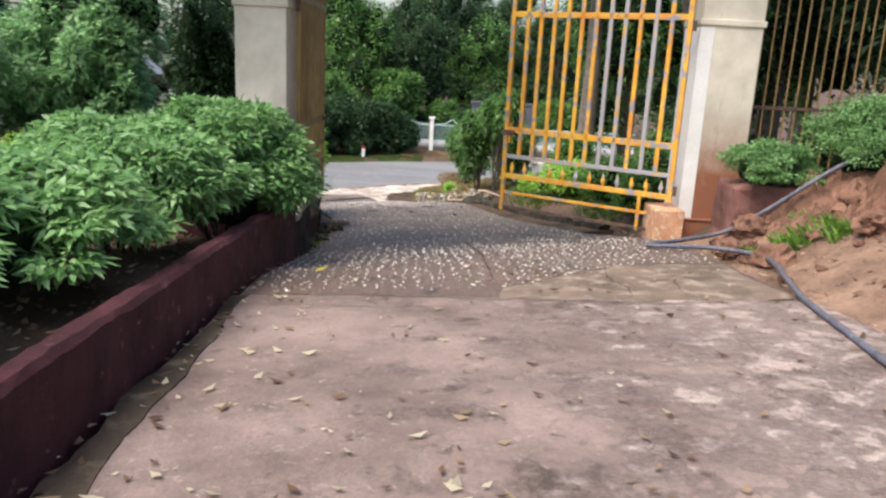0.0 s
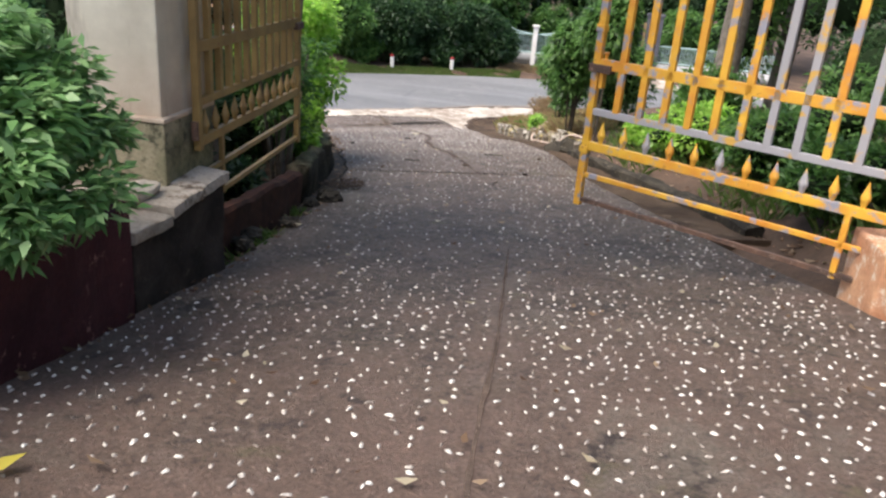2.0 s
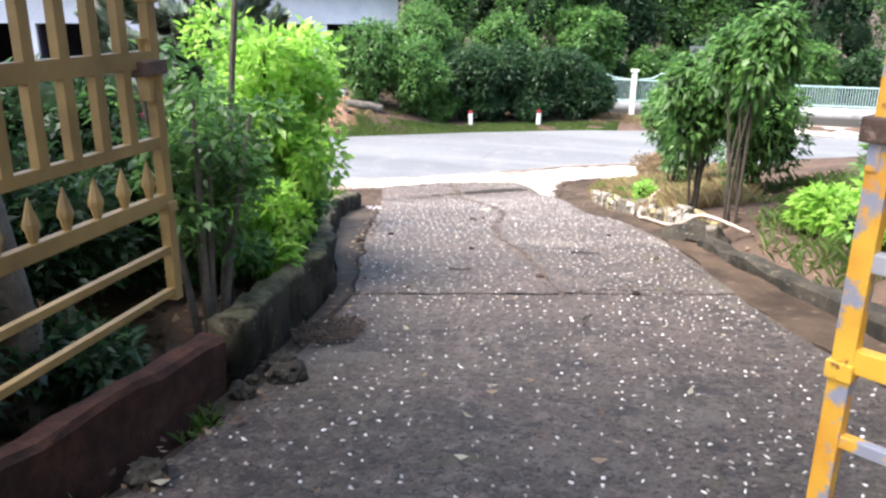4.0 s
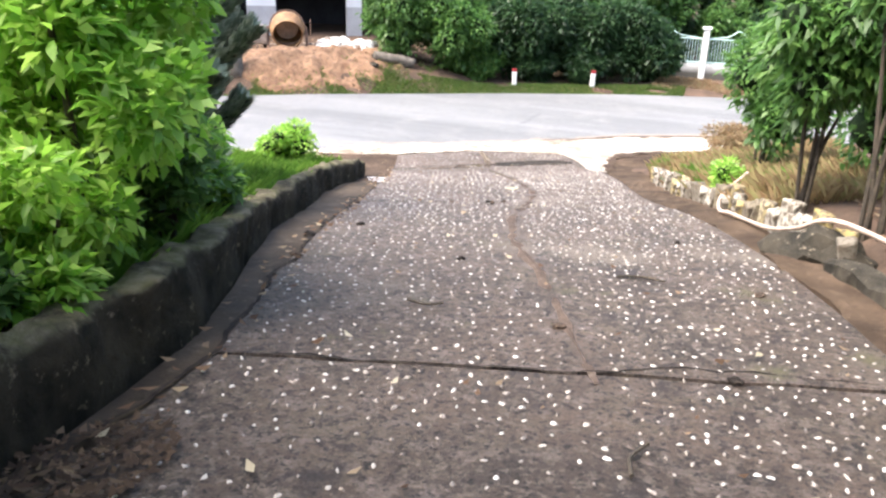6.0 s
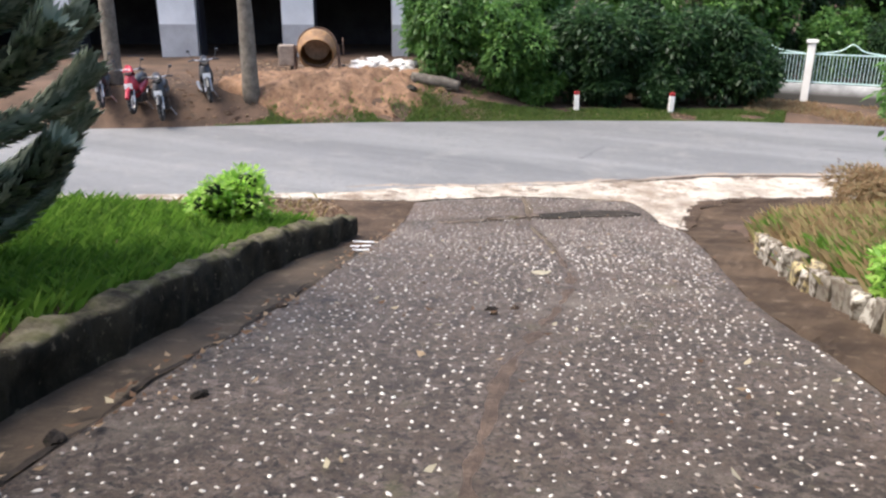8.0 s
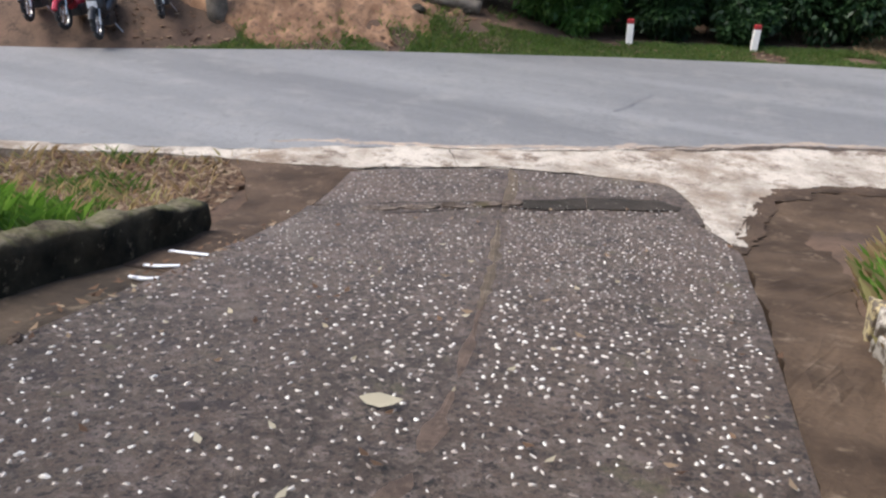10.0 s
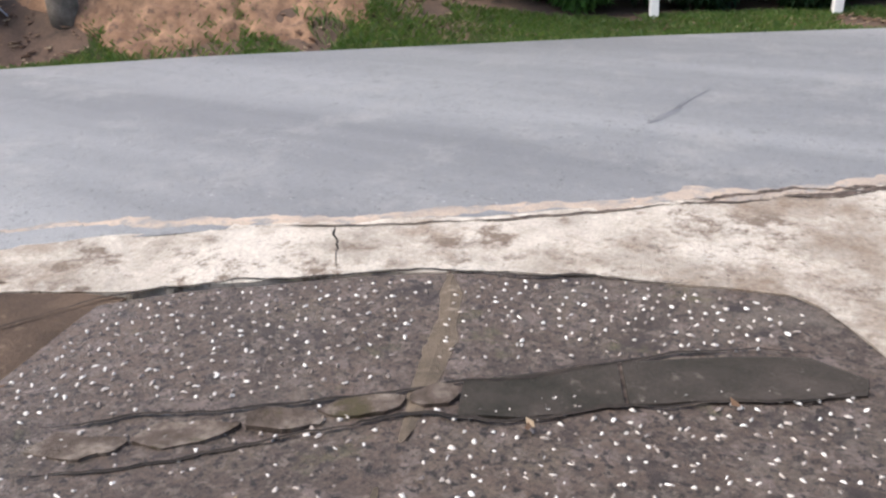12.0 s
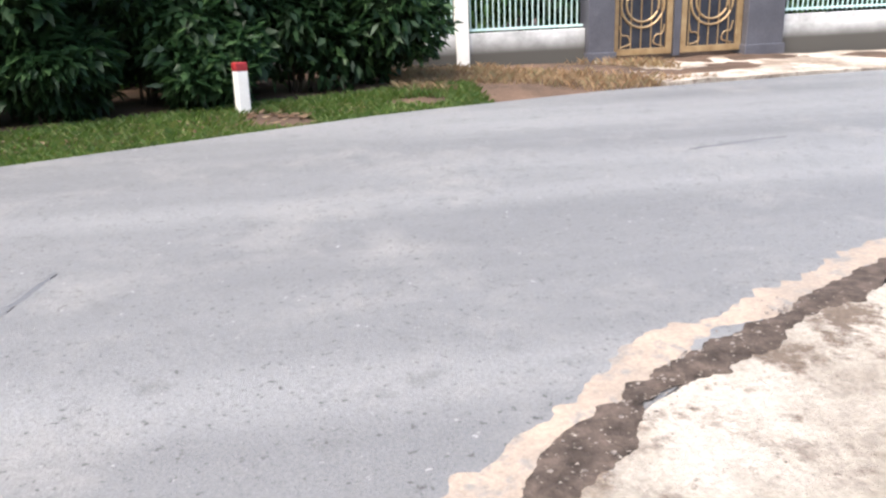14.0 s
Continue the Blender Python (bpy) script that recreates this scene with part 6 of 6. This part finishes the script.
for x, y, a, pnl, lb in ((-14.35, 28.55, -52, bike_black, "black motorbike parked on the verge under trees"), (-14.95, 28.4, -60, bike_red, "dark red motorbike parked on the verge"), (-15.75, 28.1, -50, bike_black, "black motorbike parked on the verge beside a trunk"), (-13.85, 29.5, -45, bike_black, "black motorbike parked beside the street tree")):
    motorbike(pose(x, y, gz(x, y), 4, 0, a), pnl, lb)

# ---- pebbles set in the ramp ----
prng = np.random.default_rng(77)
rows_p = []
ys = np.concatenate([np.arange(5.35, 21.5, 0.088), np.arange(21.5, 27.2, 0.074)])
for y in ys:
    xl, xr = float(lerp(LEFT, y)), float(lerp(RIGHT, y))
    if y > 25.55:
        xl = np.interp(y, [25.55, 26.25, 26.79, 27.2], [-5.95, -5.05, -3.9, -2.9])
    if y > 26.9:
        continue
    mid = (xl + xr) / 2
    x = xl + 0.06
    while x < xr - 0.05:
        rows_p.append((x, y))
        x += (0.105 if x < mid else 0.083) * (1.0 if y < 17 else 0.92 if y < 21.5 else 0.8)
P0 = np.array(rows_p)
P0 += prng.normal(size=P0.shape) * 0.02
mid_p = lerp(MID, P0[:, 1])
slab_edge = np.interp(P0[:, 0], [-1.5, 0.4, 0.95, 1.5, 2.05, 2.5], [5.42, 5.62, 6.05, 6.56, 6.72, 6.66])
step_y = np.interp(P0[:, 0], [-5.68, -4.91, -4.2, -2.75], [24.3, 25.0, 25.62, 26.48])
wear = np.array([noise.noise(Vector((a * 0.8, b * 0.8, 11))) for a, b in P0])
keep = (np.abs(P0[:, 0] - mid_p) > np.where(P0[:, 1] > 14, 0.08, 0.04)) & (P0[:, 1] > slab_edge) & (np.abs(P0[:, 1] - step_y) > np.where(P0[:, 0] > -4.25, 0.16, 0.06)) & (prng.random(len(P0)) < np.clip(0.97 - 0.6 * np.maximum(0, wear - 0.1) - 0.5 * ((P0[:, 1] > 9) & (P0[:, 1] < 13.8)), 0.25, 1))
keep &= np.abs(P0[:, 1] - (14.09 + (P0[:, 0] + 2.1) * 0.25)) > 0.03
P0 = P0[keep]
near = (P0[:, 1] > 21.6) & (P0[:, 1] < 23.0) & (P0[:, 0] > -3.9) & (P0[:, 0] < -1.9)
pick = np.where(near)[0][:300]
rest = np.setdiff1d(np.arange(len(P0)), pick)


def dome(sides=7):
    a = np.arange(sides) * 2 * math.pi / sides
    v = np.concatenate([np.stack([np.cos(a), np.sin(a), np.full(sides, -0.3)], 1), np.stack([0.72 * np.cos(a + 0.3), 0.72 * np.sin(a + 0.3), np.full(sides, 0.55)], 1), [[0, 0, 0.8]]])
    f = [(k, (k + 1) % sides, sides + (k + 1) % sides) for k in range(sides)] + [(k, sides + (k + 1) % sides, sides + k) for k in range(sides)] + [(sides + k, sides + (k + 1) % sides, 2 * sides) for k in range(sides)]
    return v, np.array(f)


dv, df = dome()
n = len(rest)
q = P0[rest]
ang = prng.random(n) * 6.28
big = np.where(q[:, 1] > 23, 0.92, np.where(q[:, 1] > 17, 1.1, 1.0))
sx, sy, sz = big * 0.0145 * (0.5 + 0.75 * prng.random(n)), big * 0.0080 * (0.55 + 0.7 * prng.random(n)), 0.007 * (0.7 + 0.6 * prng.random(n))
jit = 1 + 0.27 * prng.normal(size=(n, len(dv), 1))
w = dv[None] * jit * np.stack([sx, sy, sz], 1)[:, None, :]
ca, sa = np.cos(ang)[:, None], np.sin(ang)[:, None]
V = np.stack([w[..., 0] * ca - w[..., 1] * sa + q[:, 0, None], w[..., 0] * sa + w[..., 1] * ca + q[:, 1, None], w[..., 2] + (base_z(q[:, 0], q[:, 1]) + 0.004)[:, None]], 2)
bump_h = np.array([noise.noise(Vector((a * 3, b * 3, 7))) * 0.012 for a, b in q])
V[..., 2] += bump_h[:, None]
F = (df[None] + (np.arange(n) * len(dv))[:, None, None]).reshape(-1, 3)
me = bpy.data.meshes.new("pebbles")
me.vertices.add(n * len(dv))
me.vertices.foreach_set("co", V.astype(np.float32).ravel())
me.loops.add(len(F) * 3)
me.loops.foreach_set("vertex_index", F.astype(np.int32).ravel())
me.polygons.add(len(F))
me.polygons.foreach_set("loop_start", (np.arange(len(F)) * 3).astype(np.int32))
me.materials.append(pebble_mat.m)
me.update(calc_edges=True)
tagged(new("pebbles", me), "white pebbles set in rows in the concrete ramp", "pebbles", kind="stuff")
pm = bpy.data.meshes.new("pebble")
pm.from_pydata([tuple(v) for v in dv * (0.0145, 0.0095, 0.007)], [], [tuple(int(i) for i in f) for f in df])
pm.materials.append(pebble_one.m)
for i in pick:
    x, y = P0[i]
    o = new("pebble", pm)
    o.parent = ramp_lower
    k = prng.uniform(0.7, 1.25)
    o.matrix_basis = Matrix.Translation((x, y, float(base_z(x, y)) + 0.006 + noise.noise(Vector((x * 3, y * 3, 7))) * 0.012)) @ Matrix.Rotation(prng.random() * 6.28, 4, "Z") @ Matrix.Diagonal((k, k * prng.uniform(0.8, 1.2), k, 1))

# worn band along the middle of the ramp, and the joints near its foot
def ribbon(name, pts, w0, w1, material, lift, label, category, seed, step=0.035, rough=0.012, kind="structure", bumpy=0.0, amp=0.012):
    """A ragged strip of uneven width along plan points: a crack, a smear or a ridge."""
    line = np.array(pts, float)
    d = np.concatenate([[0], np.cumsum(np.hypot(*np.diff(line, axis=0).T))])
    n = max(4, int(d[-1] / step))
    t = np.linspace(0, d[-1], n)
    c = np.stack([np.interp(t, d, line[:, 0]), np.interp(t, d, line[:, 1])], 1)
    g = np.gradient(c, axis=0)
    g /= np.hypot(g[:, 0], g[:, 1])[:, None]
    nrm = np.stack([-g[:, 1], g[:, 0]], 1)
    verts, faces = [], []
    for k in range(n):
        o = sum(noise.noise(Vector((t[k] * f, seed * 3.7, f))) / a for f, a in ((1.4, 0.6), (4, 1.5), (11, 3), (26, 5))) * rough
        w = (w0 + (w1 - w0) * (0.5 + noise.noise(Vector((t[k] * 2.3, seed, 1.0))) * 0.8 + noise.noise(Vector((t[k] * 13, seed, 4.0))) * 0.35))
        w = max(0.002, w) * min(1.0, 0.15 + 6 * min(k, n - 1 - k) / n)
        for sgn in (-1, 0, 1):
            e = (noise.noise(Vector((t[k] * 6, seed + sgn * 9, 8))) * 0.6 + noise.noise(Vector((t[k] * 14, seed + sgn * 7, 3))) * 0.35 + noise.noise(Vector((t[k] * 37, seed + sgn * 4, 5))) * 0.3) * min(w * 0.3, 0.035) + noise.noise(Vector((t[k] * 3, seed + sgn * 5, 2))) * w * 0.25 if sgn else 0
            q = c[k] + nrm[k] * (o + sgn * (w / 2 + e))
            h = bumpy * (0.5 + noise.noise(Vector((q[0] * 9, q[1] * 9, seed)))) if sgn == 0 else 0
            verts.append((q[0], q[1], float(base_z(q[0], q[1])) + noise.noise(Vector((q[0] * 3, q[1] * 3, 7))) * amp + lift + h - (0.008 if w > 0.05 and sgn else 0)))
    for k in range(n - 1):
        for j in (0, 1):
            faces.append((k * 3 + j, k * 3 + 3 + j, k * 3 + 4 + j, k * 3 + 1 + j))
    return tagged(link_mesh(name, verts, [f[::-1] for f in faces], material), label, category, kind=kind)


joint_line = [(-5.9, 26.62), (-5.24, 27.02), (-4.63, 27.42), (-4.34, 27.64), (-3.8, 27.98), (-3.3, 28.33), (-2.95, 28.6), (-2.5, 28.97), (-2.2, 29.28), (-1.9, 29.5), (-1.55, 29.7), (-1.27, 29.85), (-0.6, 30.2), (1.2, 30.8)]
ribbon("sandy_edge", [(-7.6, 25.75), (-7.0, 26.2)] + [(x - 0.02, y + 0.1) for x, y in joint_line[:7]], 0.04, 0.24, sandy_mat, 0.008, "tan sand washed over the road edge", "sand", 54, step=0.02, rough=0.06, amp=0.0)
ribbon("sandy_edge", [(x - 0.02, y + 0.13) for x, y in joint_line[2:]], 0.06, 0.34, sandy_mat, 0.007, "tan sand washed over the road edge", "sand", 50, step=0.02, rough=0.05, amp=0.0)
ribbon("apron_joint", [(x, y + 0.05) for x, y in joint_line[4:8]], 0.01, 0.06, joint_mat, 0.012, "dark wet broken joint along the road edge", "joint", 57, step=0.012, rough=0.09, amp=0.01)
ribbon("apron_joint", joint_line[5:], 0.07, 0.20, joint_mat, 0.014, "dark wet broken joint along the road edge", "joint", 51, step=0.012, rough=0.05, amp=0.01)
ribbon("apron_joint", joint_line[:6], 0.005, 0.04, joint_mat, 0.011, "dark wet broken joint along the road edge", "joint", 52, step=0.012, rough=0.05, amp=0.014)
mid_line = lambda y0, y1: [(float(lerp(MID, y)) + 0.006 * math.sin(y * 1.7), y) for y in np.linspace(y0, y1, 40)]
ribbon("ramp_groove", mid_line(5.75, 10.5), 0.006, 0.03, groove_mat, 0.004, "dark worn groove along the middle of the ramp", "groove", 1, rough=0.006)
ribbon("ramp_groove", mid_line(14.4, 22.7), 0.12, 0.2, groove_mat, 0.007, "dark worn groove along the middle of the ramp", "groove", 2, rough=0.006)
ribbon("mortar_band", mid_line(22.5, 24.95), 0.08, 0.14, moss_mat, 0.009, "mossy tan mortar band along the middle of the ramp", "mortar band", 3, rough=0.008)
ribbon("mortar_band", [(-4.05, 25.2), (-4.2, 25.62), (-4.4, 26.1), (-4.62, 26.5)], 0.09, 0.13, moss_mat, 0.006, "mossy tan mortar band along the middle of the ramp", "mortar band", 4, rough=0.008)
strip_mat = mat_rough("dark_smooth_concrete", (0.020, 0.018, 0.014), (0.045, 0.037, 0.031), (0.10, 0.085, 0.07), 3.5, 55, 0.9, (0.6, 0.72), 0.7).dull()
for a, b, lb in (([(-4.06, 25.66), (-3.81, 25.88), (-3.575, 26.075)], [(-3.95, 25.44), (-3.74, 25.55), (-3.44, 25.80)], "dark smooth concrete strip with a pale scuff across the ramp"), ([(-3.56, 26.085), (-3.16, 26.33), (-2.9, 26.47), (-2.68, 26.4)], [(-3.425, 25.81), (-3.18, 25.97), (-2.91, 26.1), (-2.68, 26.27)], "dark smooth concrete strip across the foot of the ramp")):
    strip("step_strip", a, b, 4, strip_mat, 0.009, 0.03, lb, "concrete strip", 0.05, 0.022, bumpy=0.014)
ridge_mat = Mat("broken_pale_mortar", 0.9).dull()
rm = ridge_mat.ramp(ridge_mat.noise(5, 7, 0.7), (0.36, (0.06, 0.045, 0.034)), (0.5, (0.13, 0.10, 0.08)), (0.62, (0.26, 0.215, 0.175)))
rm = ridge_mat.mix(ridge_mat.mask(ridge_mat.noise(3.1, 6, 0.7), 0.56, 0.66), rm, (0.075, 0.062, 0.034))
ridge_mat.color(rm).bump(ridge_mat.noise(40, 6, 0.75), 1.0, 0.03)
hi = [(-5.32, 24.6), (-5.05, 24.8), (-4.86, 24.95), (-4.68, 25.12), (-4.48, 25.3), (-4.25, 25.5), (-4.07, 25.66)]
lo = [(-5.1, 24.44), (-4.82, 24.64), (-4.66, 24.82), (-4.44, 25.06), (-4.22, 25.28), (-4.1, 25.38), (-3.97, 25.46)]
for k, (u0, u1) in enumerate(((0, 0.17), (0.18, 0.44), (0.45, 0.6), (0.61, 0.83), (0.84, 1.0))):
    pick_ = lambda line, u: (float(np.interp(u, np.linspace(0, 1, len(line)), [p[0] for p in line])), float(np.interp(u, np.linspace(0, 1, len(line)), [p[1] for p in line])))
    rj = random.Random(40 + k)
    bite = lambda q: 0.06 + 0.32 * abs(q / 3 - 1) ** 3 + rj.uniform(0, 0.16)
    A_ = [pick_(hi, u0 + (u1 - u0) * q / 6) for q in range(7)]
    B_ = [pick_(lo, u0 + (u1 - u0) * q / 6) for q in range(7)]
    IA, IB = [bite(q) for q in range(7)], [bite(q) for q in range(7)]
    A_, B_ = [(a0[0] + (b0[0] - a0[0]) * i, a0[1] + (b0[1] - a0[1]) * i) for a0, b0, i in zip(A_, B_, IA)], [(b0[0] + (a0[0] - b0[0]) * i, b0[1] + (a0[1] - b0[1]) * i) for a0, b0, i in zip(A_, B_, IB)]
    ob = strip("mortar_piece", A_, B_, 5, ridge_mat, 0.014, 0.05, "broken pale mortar piece across the foot of the ramp", "mortar", 0.03, 0.03, kind="", bumpy=0.03)
    tagged(ob, group="broken mortar ridge")
for k, (pts, w0, w1, lift, lb) in enumerate((
        ([(-1.45, 5.27), (-0.3, 5.26), (0.39, 5.17), (0.96, 5.12), (1.5, 5.1), (2.5, 5.22)], 0.003, 0.016, 0.023, "open crack across the end of the upper slab"),
        ([(-2.12, 14.11), (-1.54, 14.24), (-1.06, 14.33), (-0.37, 14.54), (0.21, 14.78), (0.9, 14.9)], 0.006, 0.022, 0.008, "open crack across the ramp"),
        ([(1.32, 5.2), (1.38, 5.6), (1.3, 6.0), (1.42, 6.35)], 0.002, 0.011, 0.025, "crack through the tan concrete patch"),
        ([(0.62, 5.5), (1.0, 5.62), (1.5, 5.72), (1.9, 5.95), (2.4, 6.0)], 0.002, 0.011, 0.025, "crack through the tan concrete patch"),
        ([(1.85, 5.2), (1.8, 5.5), (1.88, 5.95)], 0.002, 0.01, 0.025, "crack through the tan concrete patch"),
        ([(0.45, 5.6), (0.95, 6.02), (1.5, 6.52), (2.05, 6.68), (2.5, 6.62)], 0.003, 0.016, 0.006, "dark broken edge of the tan concrete patch"),
        ([(-1.3, 5.0), (-0.8, 4.92), (-0.3, 4.85), (0.1, 4.95)], 0.002, 0.009, 0.023, "thin crack in the worn slab"),
        ([(-6.6, 24.75), (-6.25, 25.02), (-6.03, 25.49), (-5.59, 25.93), (-5.10, 26.27), (-4.61, 26.52), (-4.05, 26.78), (-3.5, 26.9)], 0.006, 0.028, 0.010, "dark crack between the ramp and the apron"),
        ([(-5.6, 26.78), (-5.40, 26.52), (-5.18, 26.3)], 0.002, 0.012, 0.010, "crack through the pale apron"),
        ([(-5.3, 24.62), (-5.05, 24.83), (-4.86, 24.97), (-4.68, 25.14), (-4.48, 25.32), (-4.25, 25.52), (-4.05, 25.68), (-3.8, 25.9), (-3.56, 26.09), (-3.16, 26.36), (-2.88, 26.5)], 0.008, 0.032, 0.011, "broken edge above the dark strip"),
        ([(-5.08, 24.42), (-4.82, 24.62), (-4.66, 24.8), (-4.44, 25.04), (-4.22, 25.26), (-4.02, 25.42), (-3.78, 25.5), (-3.62, 25.67), (-3.18, 25.95), (-2.88, 26.09), (-2.66, 26.28)], 0.008, 0.032, 0.011, "broken edge below the dark strip"),
        ([(-2.05, 13.0), (-2.12, 14.05), (-2.5, 15.2), (-2.94, 16.4), (-3.53, 18.02), (-4.0, 19.4), (-4.41, 20.66)], 0.01, 0.045, 0.008, "open crack between the ramp and the gutter"))):
    ribbon("crack", pts, w0, w1, crack_mat, lift, lb, "crack", 20 + k, rough=0.045, amp=0.014 if lift == 0.010 else 0.012)
ribbon("road_stain", [(-4.57, 29.6), (-4.55, 29.85), (-4.5, 30.2)], 0.10, 0.22, dark_stain, 0.005, "dark oily stain on the asphalt", "stain", 42, rough=0.04, amp=0.0)
ribbon("road_stain", [(-4.51, 30.12), (-4.47, 30.5), (-4.42, 30.95)], 0.03, 0.08, dark_stain, 0.006, "thin tail of the oily stain on the asphalt", "stain", 45, rough=0.03, amp=0.0)
for k, (pts, w0, w1) in enumerate((([(-1.8, 25.1), (-1.93, 25.7), (-1.98, 26.3), (-1.96, 27.0), (-1.75, 27.7), (-1.2, 28.25)], 0.06, 0.36), ([(-1.5, 27.9), (-0.7, 28.5), (0.3, 28.9)], 0.1, 0.4))):
    ribbon("mud_wash", pts, w0, w1, margin_mat, 0.012, "brown mud washed over the edge of the apron", "mud", 46 + k, step=0.02, rough=0.09, amp=0.014)
tl = thing("dry_leaf", "large curled tan leaf on the ramp", "leaf", pose(-2.53, 21.15, float(base_z(-2.53, 21.15)) + 0.03, 0, 0, 20))
link_mesh("blade", [(-0.09, 0, 0.015), (-0.05, -0.028, 0.006), (0.01, -0.036, 0.004), (0.06, -0.02, 0.012), (0.1, 0.004, 0.03), (0.05, 0.03, 0.02), (-0.01, 0.04, 0.022), (-0.06, 0.022, 0.02)], [(0, 1, 7), (1, 2, 6, 7), (2, 3, 5, 6), (3, 4, 5)], litter_pale, tl)

# dark strip for the hedge's shade between the slab and the planter wall
strip("gutter", [(-1.27, -5.5), (-1.33, 2.0), (-1.42, 4.5), (-1.5, 5.25)], [(-1.0, -5.5), (-1.14, 2.0), (-1.26, 3.6), (-1.38, 5.25)], 4, gutter_mat, 0.026, 0.05, "dark strip standing in for shade along the planter wall", "gutter", 0.08, 0.05, bumpy=0.012)
fallen("slab_litter", scatter(150, 71, (-1.3, 1.6, 2.8, 6.5, lambda x, y: x > -1.3)), 0.06, litter_brown, "dead leaves scattered on the upper slab", 71)
fallen("slab_litter", scatter(70, 72, (-1.4, 1.6, 2.4, 6.0, lambda x, y: x < -0.2 + 0.6 * np.sin(y))), 0.06, litter_pale, "pale curled leaves scattered on the upper slab", 72)
fallen("leaf_heap", scatter(420, 73, (-2.2, 12.7, -1.55, 13.5, lambda x, y: np.hypot(x + 1.9, (y - 13.1) * 0.8) < 0.26)), 0.05, litter_dark, "small heap of dead leaves in the gutter", 73)
fallen("bank_litter", scatter(420, 74, (2.7, 5.5, 5.0, 8.4, lambda x, y: x > lerp(RIGHT, y) - 0.05)), 0.06, litter_brown, "dead leaves and scraps on the red earth", 74, False)
blades("earth_tufts", scatter(700, 75, (3.0, 6.2, 4.6, 8.0, lambda x, y: np.hypot(x - 3.45, y - 7.3) < 0.22 + 0.3 * (np.sin(x * 9) > 0.6))), 0.12, 0.007, grass_mat, "small green tufts on the red earth", 75)
dk = random.Random(6)
for k, (x, y, r) in enumerate(((-2.43, 19.72, 0.045), (-2.3, 19.85, 0.035), (-2.94, 17.34, 0.045), (-4.38, 20.7, 0.05), (0.21, 14.66, 0.035), (-0.66, 15.03, 0.04), (-2.36, 19.6, 0.03), (-3.9, 19.2, 0.05), (-3.1, 16.7, 0.06), (-2.75, 15.9, 0.05), (-1.6, 16.2, 0.03), (0.35, 16.0, 0.04), (-0.2, 17.4, 0.03))):
    ob = boulder("clod", x, y, float(base_z(x, y)) + 0.012, (r, r * 0.7, r * 0.45), litter_clod if k % 2 else crack_mat, "dark crumbled clod on the ramp", 200 + k, "clod", "clods on the ramp")
for x, y, l, a in ((-4.79, 21.74, 0.2, 28), (-4.95, 22.0, 0.24, 34), (-5.1, 22.35, 0.3, 22)):
    bm = rough_up(box(-l / 2, -0.014, -0.004, l / 2, 0.014, 0.01, 0.003), 0.012, 9, 2)
    sc_ = tagged(part("plaster_sliver", bm, house_white), "flat white plaster sliver lying in the gutter", "debris", "slivers in the gutter")
    sc_.matrix_basis = pose(x, y, float(base_z(x, y)) + 0.006, 0, 0, a)
for pts in (((-0.13, 13.68), (-0.15, 13.8), (-0.1, 13.93)), ((-1.55, 15.1), (-1.42, 15.06), (-1.34, 15.12)), ((-0.5, 16.05), (-0.36, 16.1), (-0.2, 16.04))):
    tagged(part("twig", tube(spline([(x, y, float(base_z(x, y)) + 0.022) for x, y in pts], 4), 0.008, 6), twig), "short dark twig lying on the ramp", "twig", "twigs on the ramp")
log_ = part("log", rough_up(tube(spline([(-9.0, 33.5, gz(-9.0, 33.5) + 0.12), (-9.5, 33.2, gz(-9.5, 33.2) + 0.14), (-10.1, 32.95, gz(-10.1, 32.95) + 0.12)], 5), 0.15, 12), 0.03, 5), bark, smooth=True)
tagged(log_, "dark log lying beside the sand", "log")
for k, (x, y, a) in enumerate(((-12.6, 34.6, 20), (-11.9, 34.8, -14), (-13.9, 33.6, 38), (-11.2, 34.9, 8))):
    bd = tagged(part("board", rough_up(box(-0.75, -0.06, 0, 0.75, 0.06, 0.03, 0.005), 0.01, 4, 1), cement_mat), "dusty building board lying in front of the bays", "board", "boards by the building")
    bd.matrix_basis = pose(x, y, gz(x, y) + 0.05 + 0.02 * k, 0, 4, a)
ribbon("road_stain", [(-0.35, 32.7), (0.1, 32.9), (0.6, 33.0)], 0.05, 0.2, dark_stain, 0.005, "dark streak on the asphalt", "stain", 44, rough=0.05, amp=0.0)
# loose chips along the broken joint
chip_mat = mat_rough("grey_stone_chip", (0.09, 0.075, 0.065), (0.22, 0.19, 0.165), (0.42, 0.38, 0.33), 30, 60, 0.9, (0.62, 0.7), 0.4)
jr = np.random.default_rng(91)
jl = np.array(joint_line[4:12])
jt = jr.random(240) * (len(jl) - 1)
j0 = np.minimum(jt.astype(int), len(jl) - 2)
jp = jl[j0] + (jl[j0 + 1] - jl[j0]) * (jt - j0)[:, None] + jr.normal(size=(240, 2)) * 0.05
js = 0.004 + 0.008 * jr.random(240) ** 3
jv, jf = [], []
for k in range(240):
    w_ = dv * (1 + 0.3 * jr.normal(size=(len(dv), 1))) * (js[k], js[k] * 0.7, js[k] * 0.5)
    z_ = float(base_z(jp[k, 0], jp[k, 1])) + 0.013
    jv += [(p[0] + jp[k, 0], p[1] + jp[k, 1], p[2] + z_) for p in w_]
    jf += [tuple(int(i) + k * len(dv) for i in f) for f in df]
tagged(link_mesh("joint_chips", jv, jf, chip_mat), "pale and grey stone chips along the road edge", "gravel", kind="stuff")
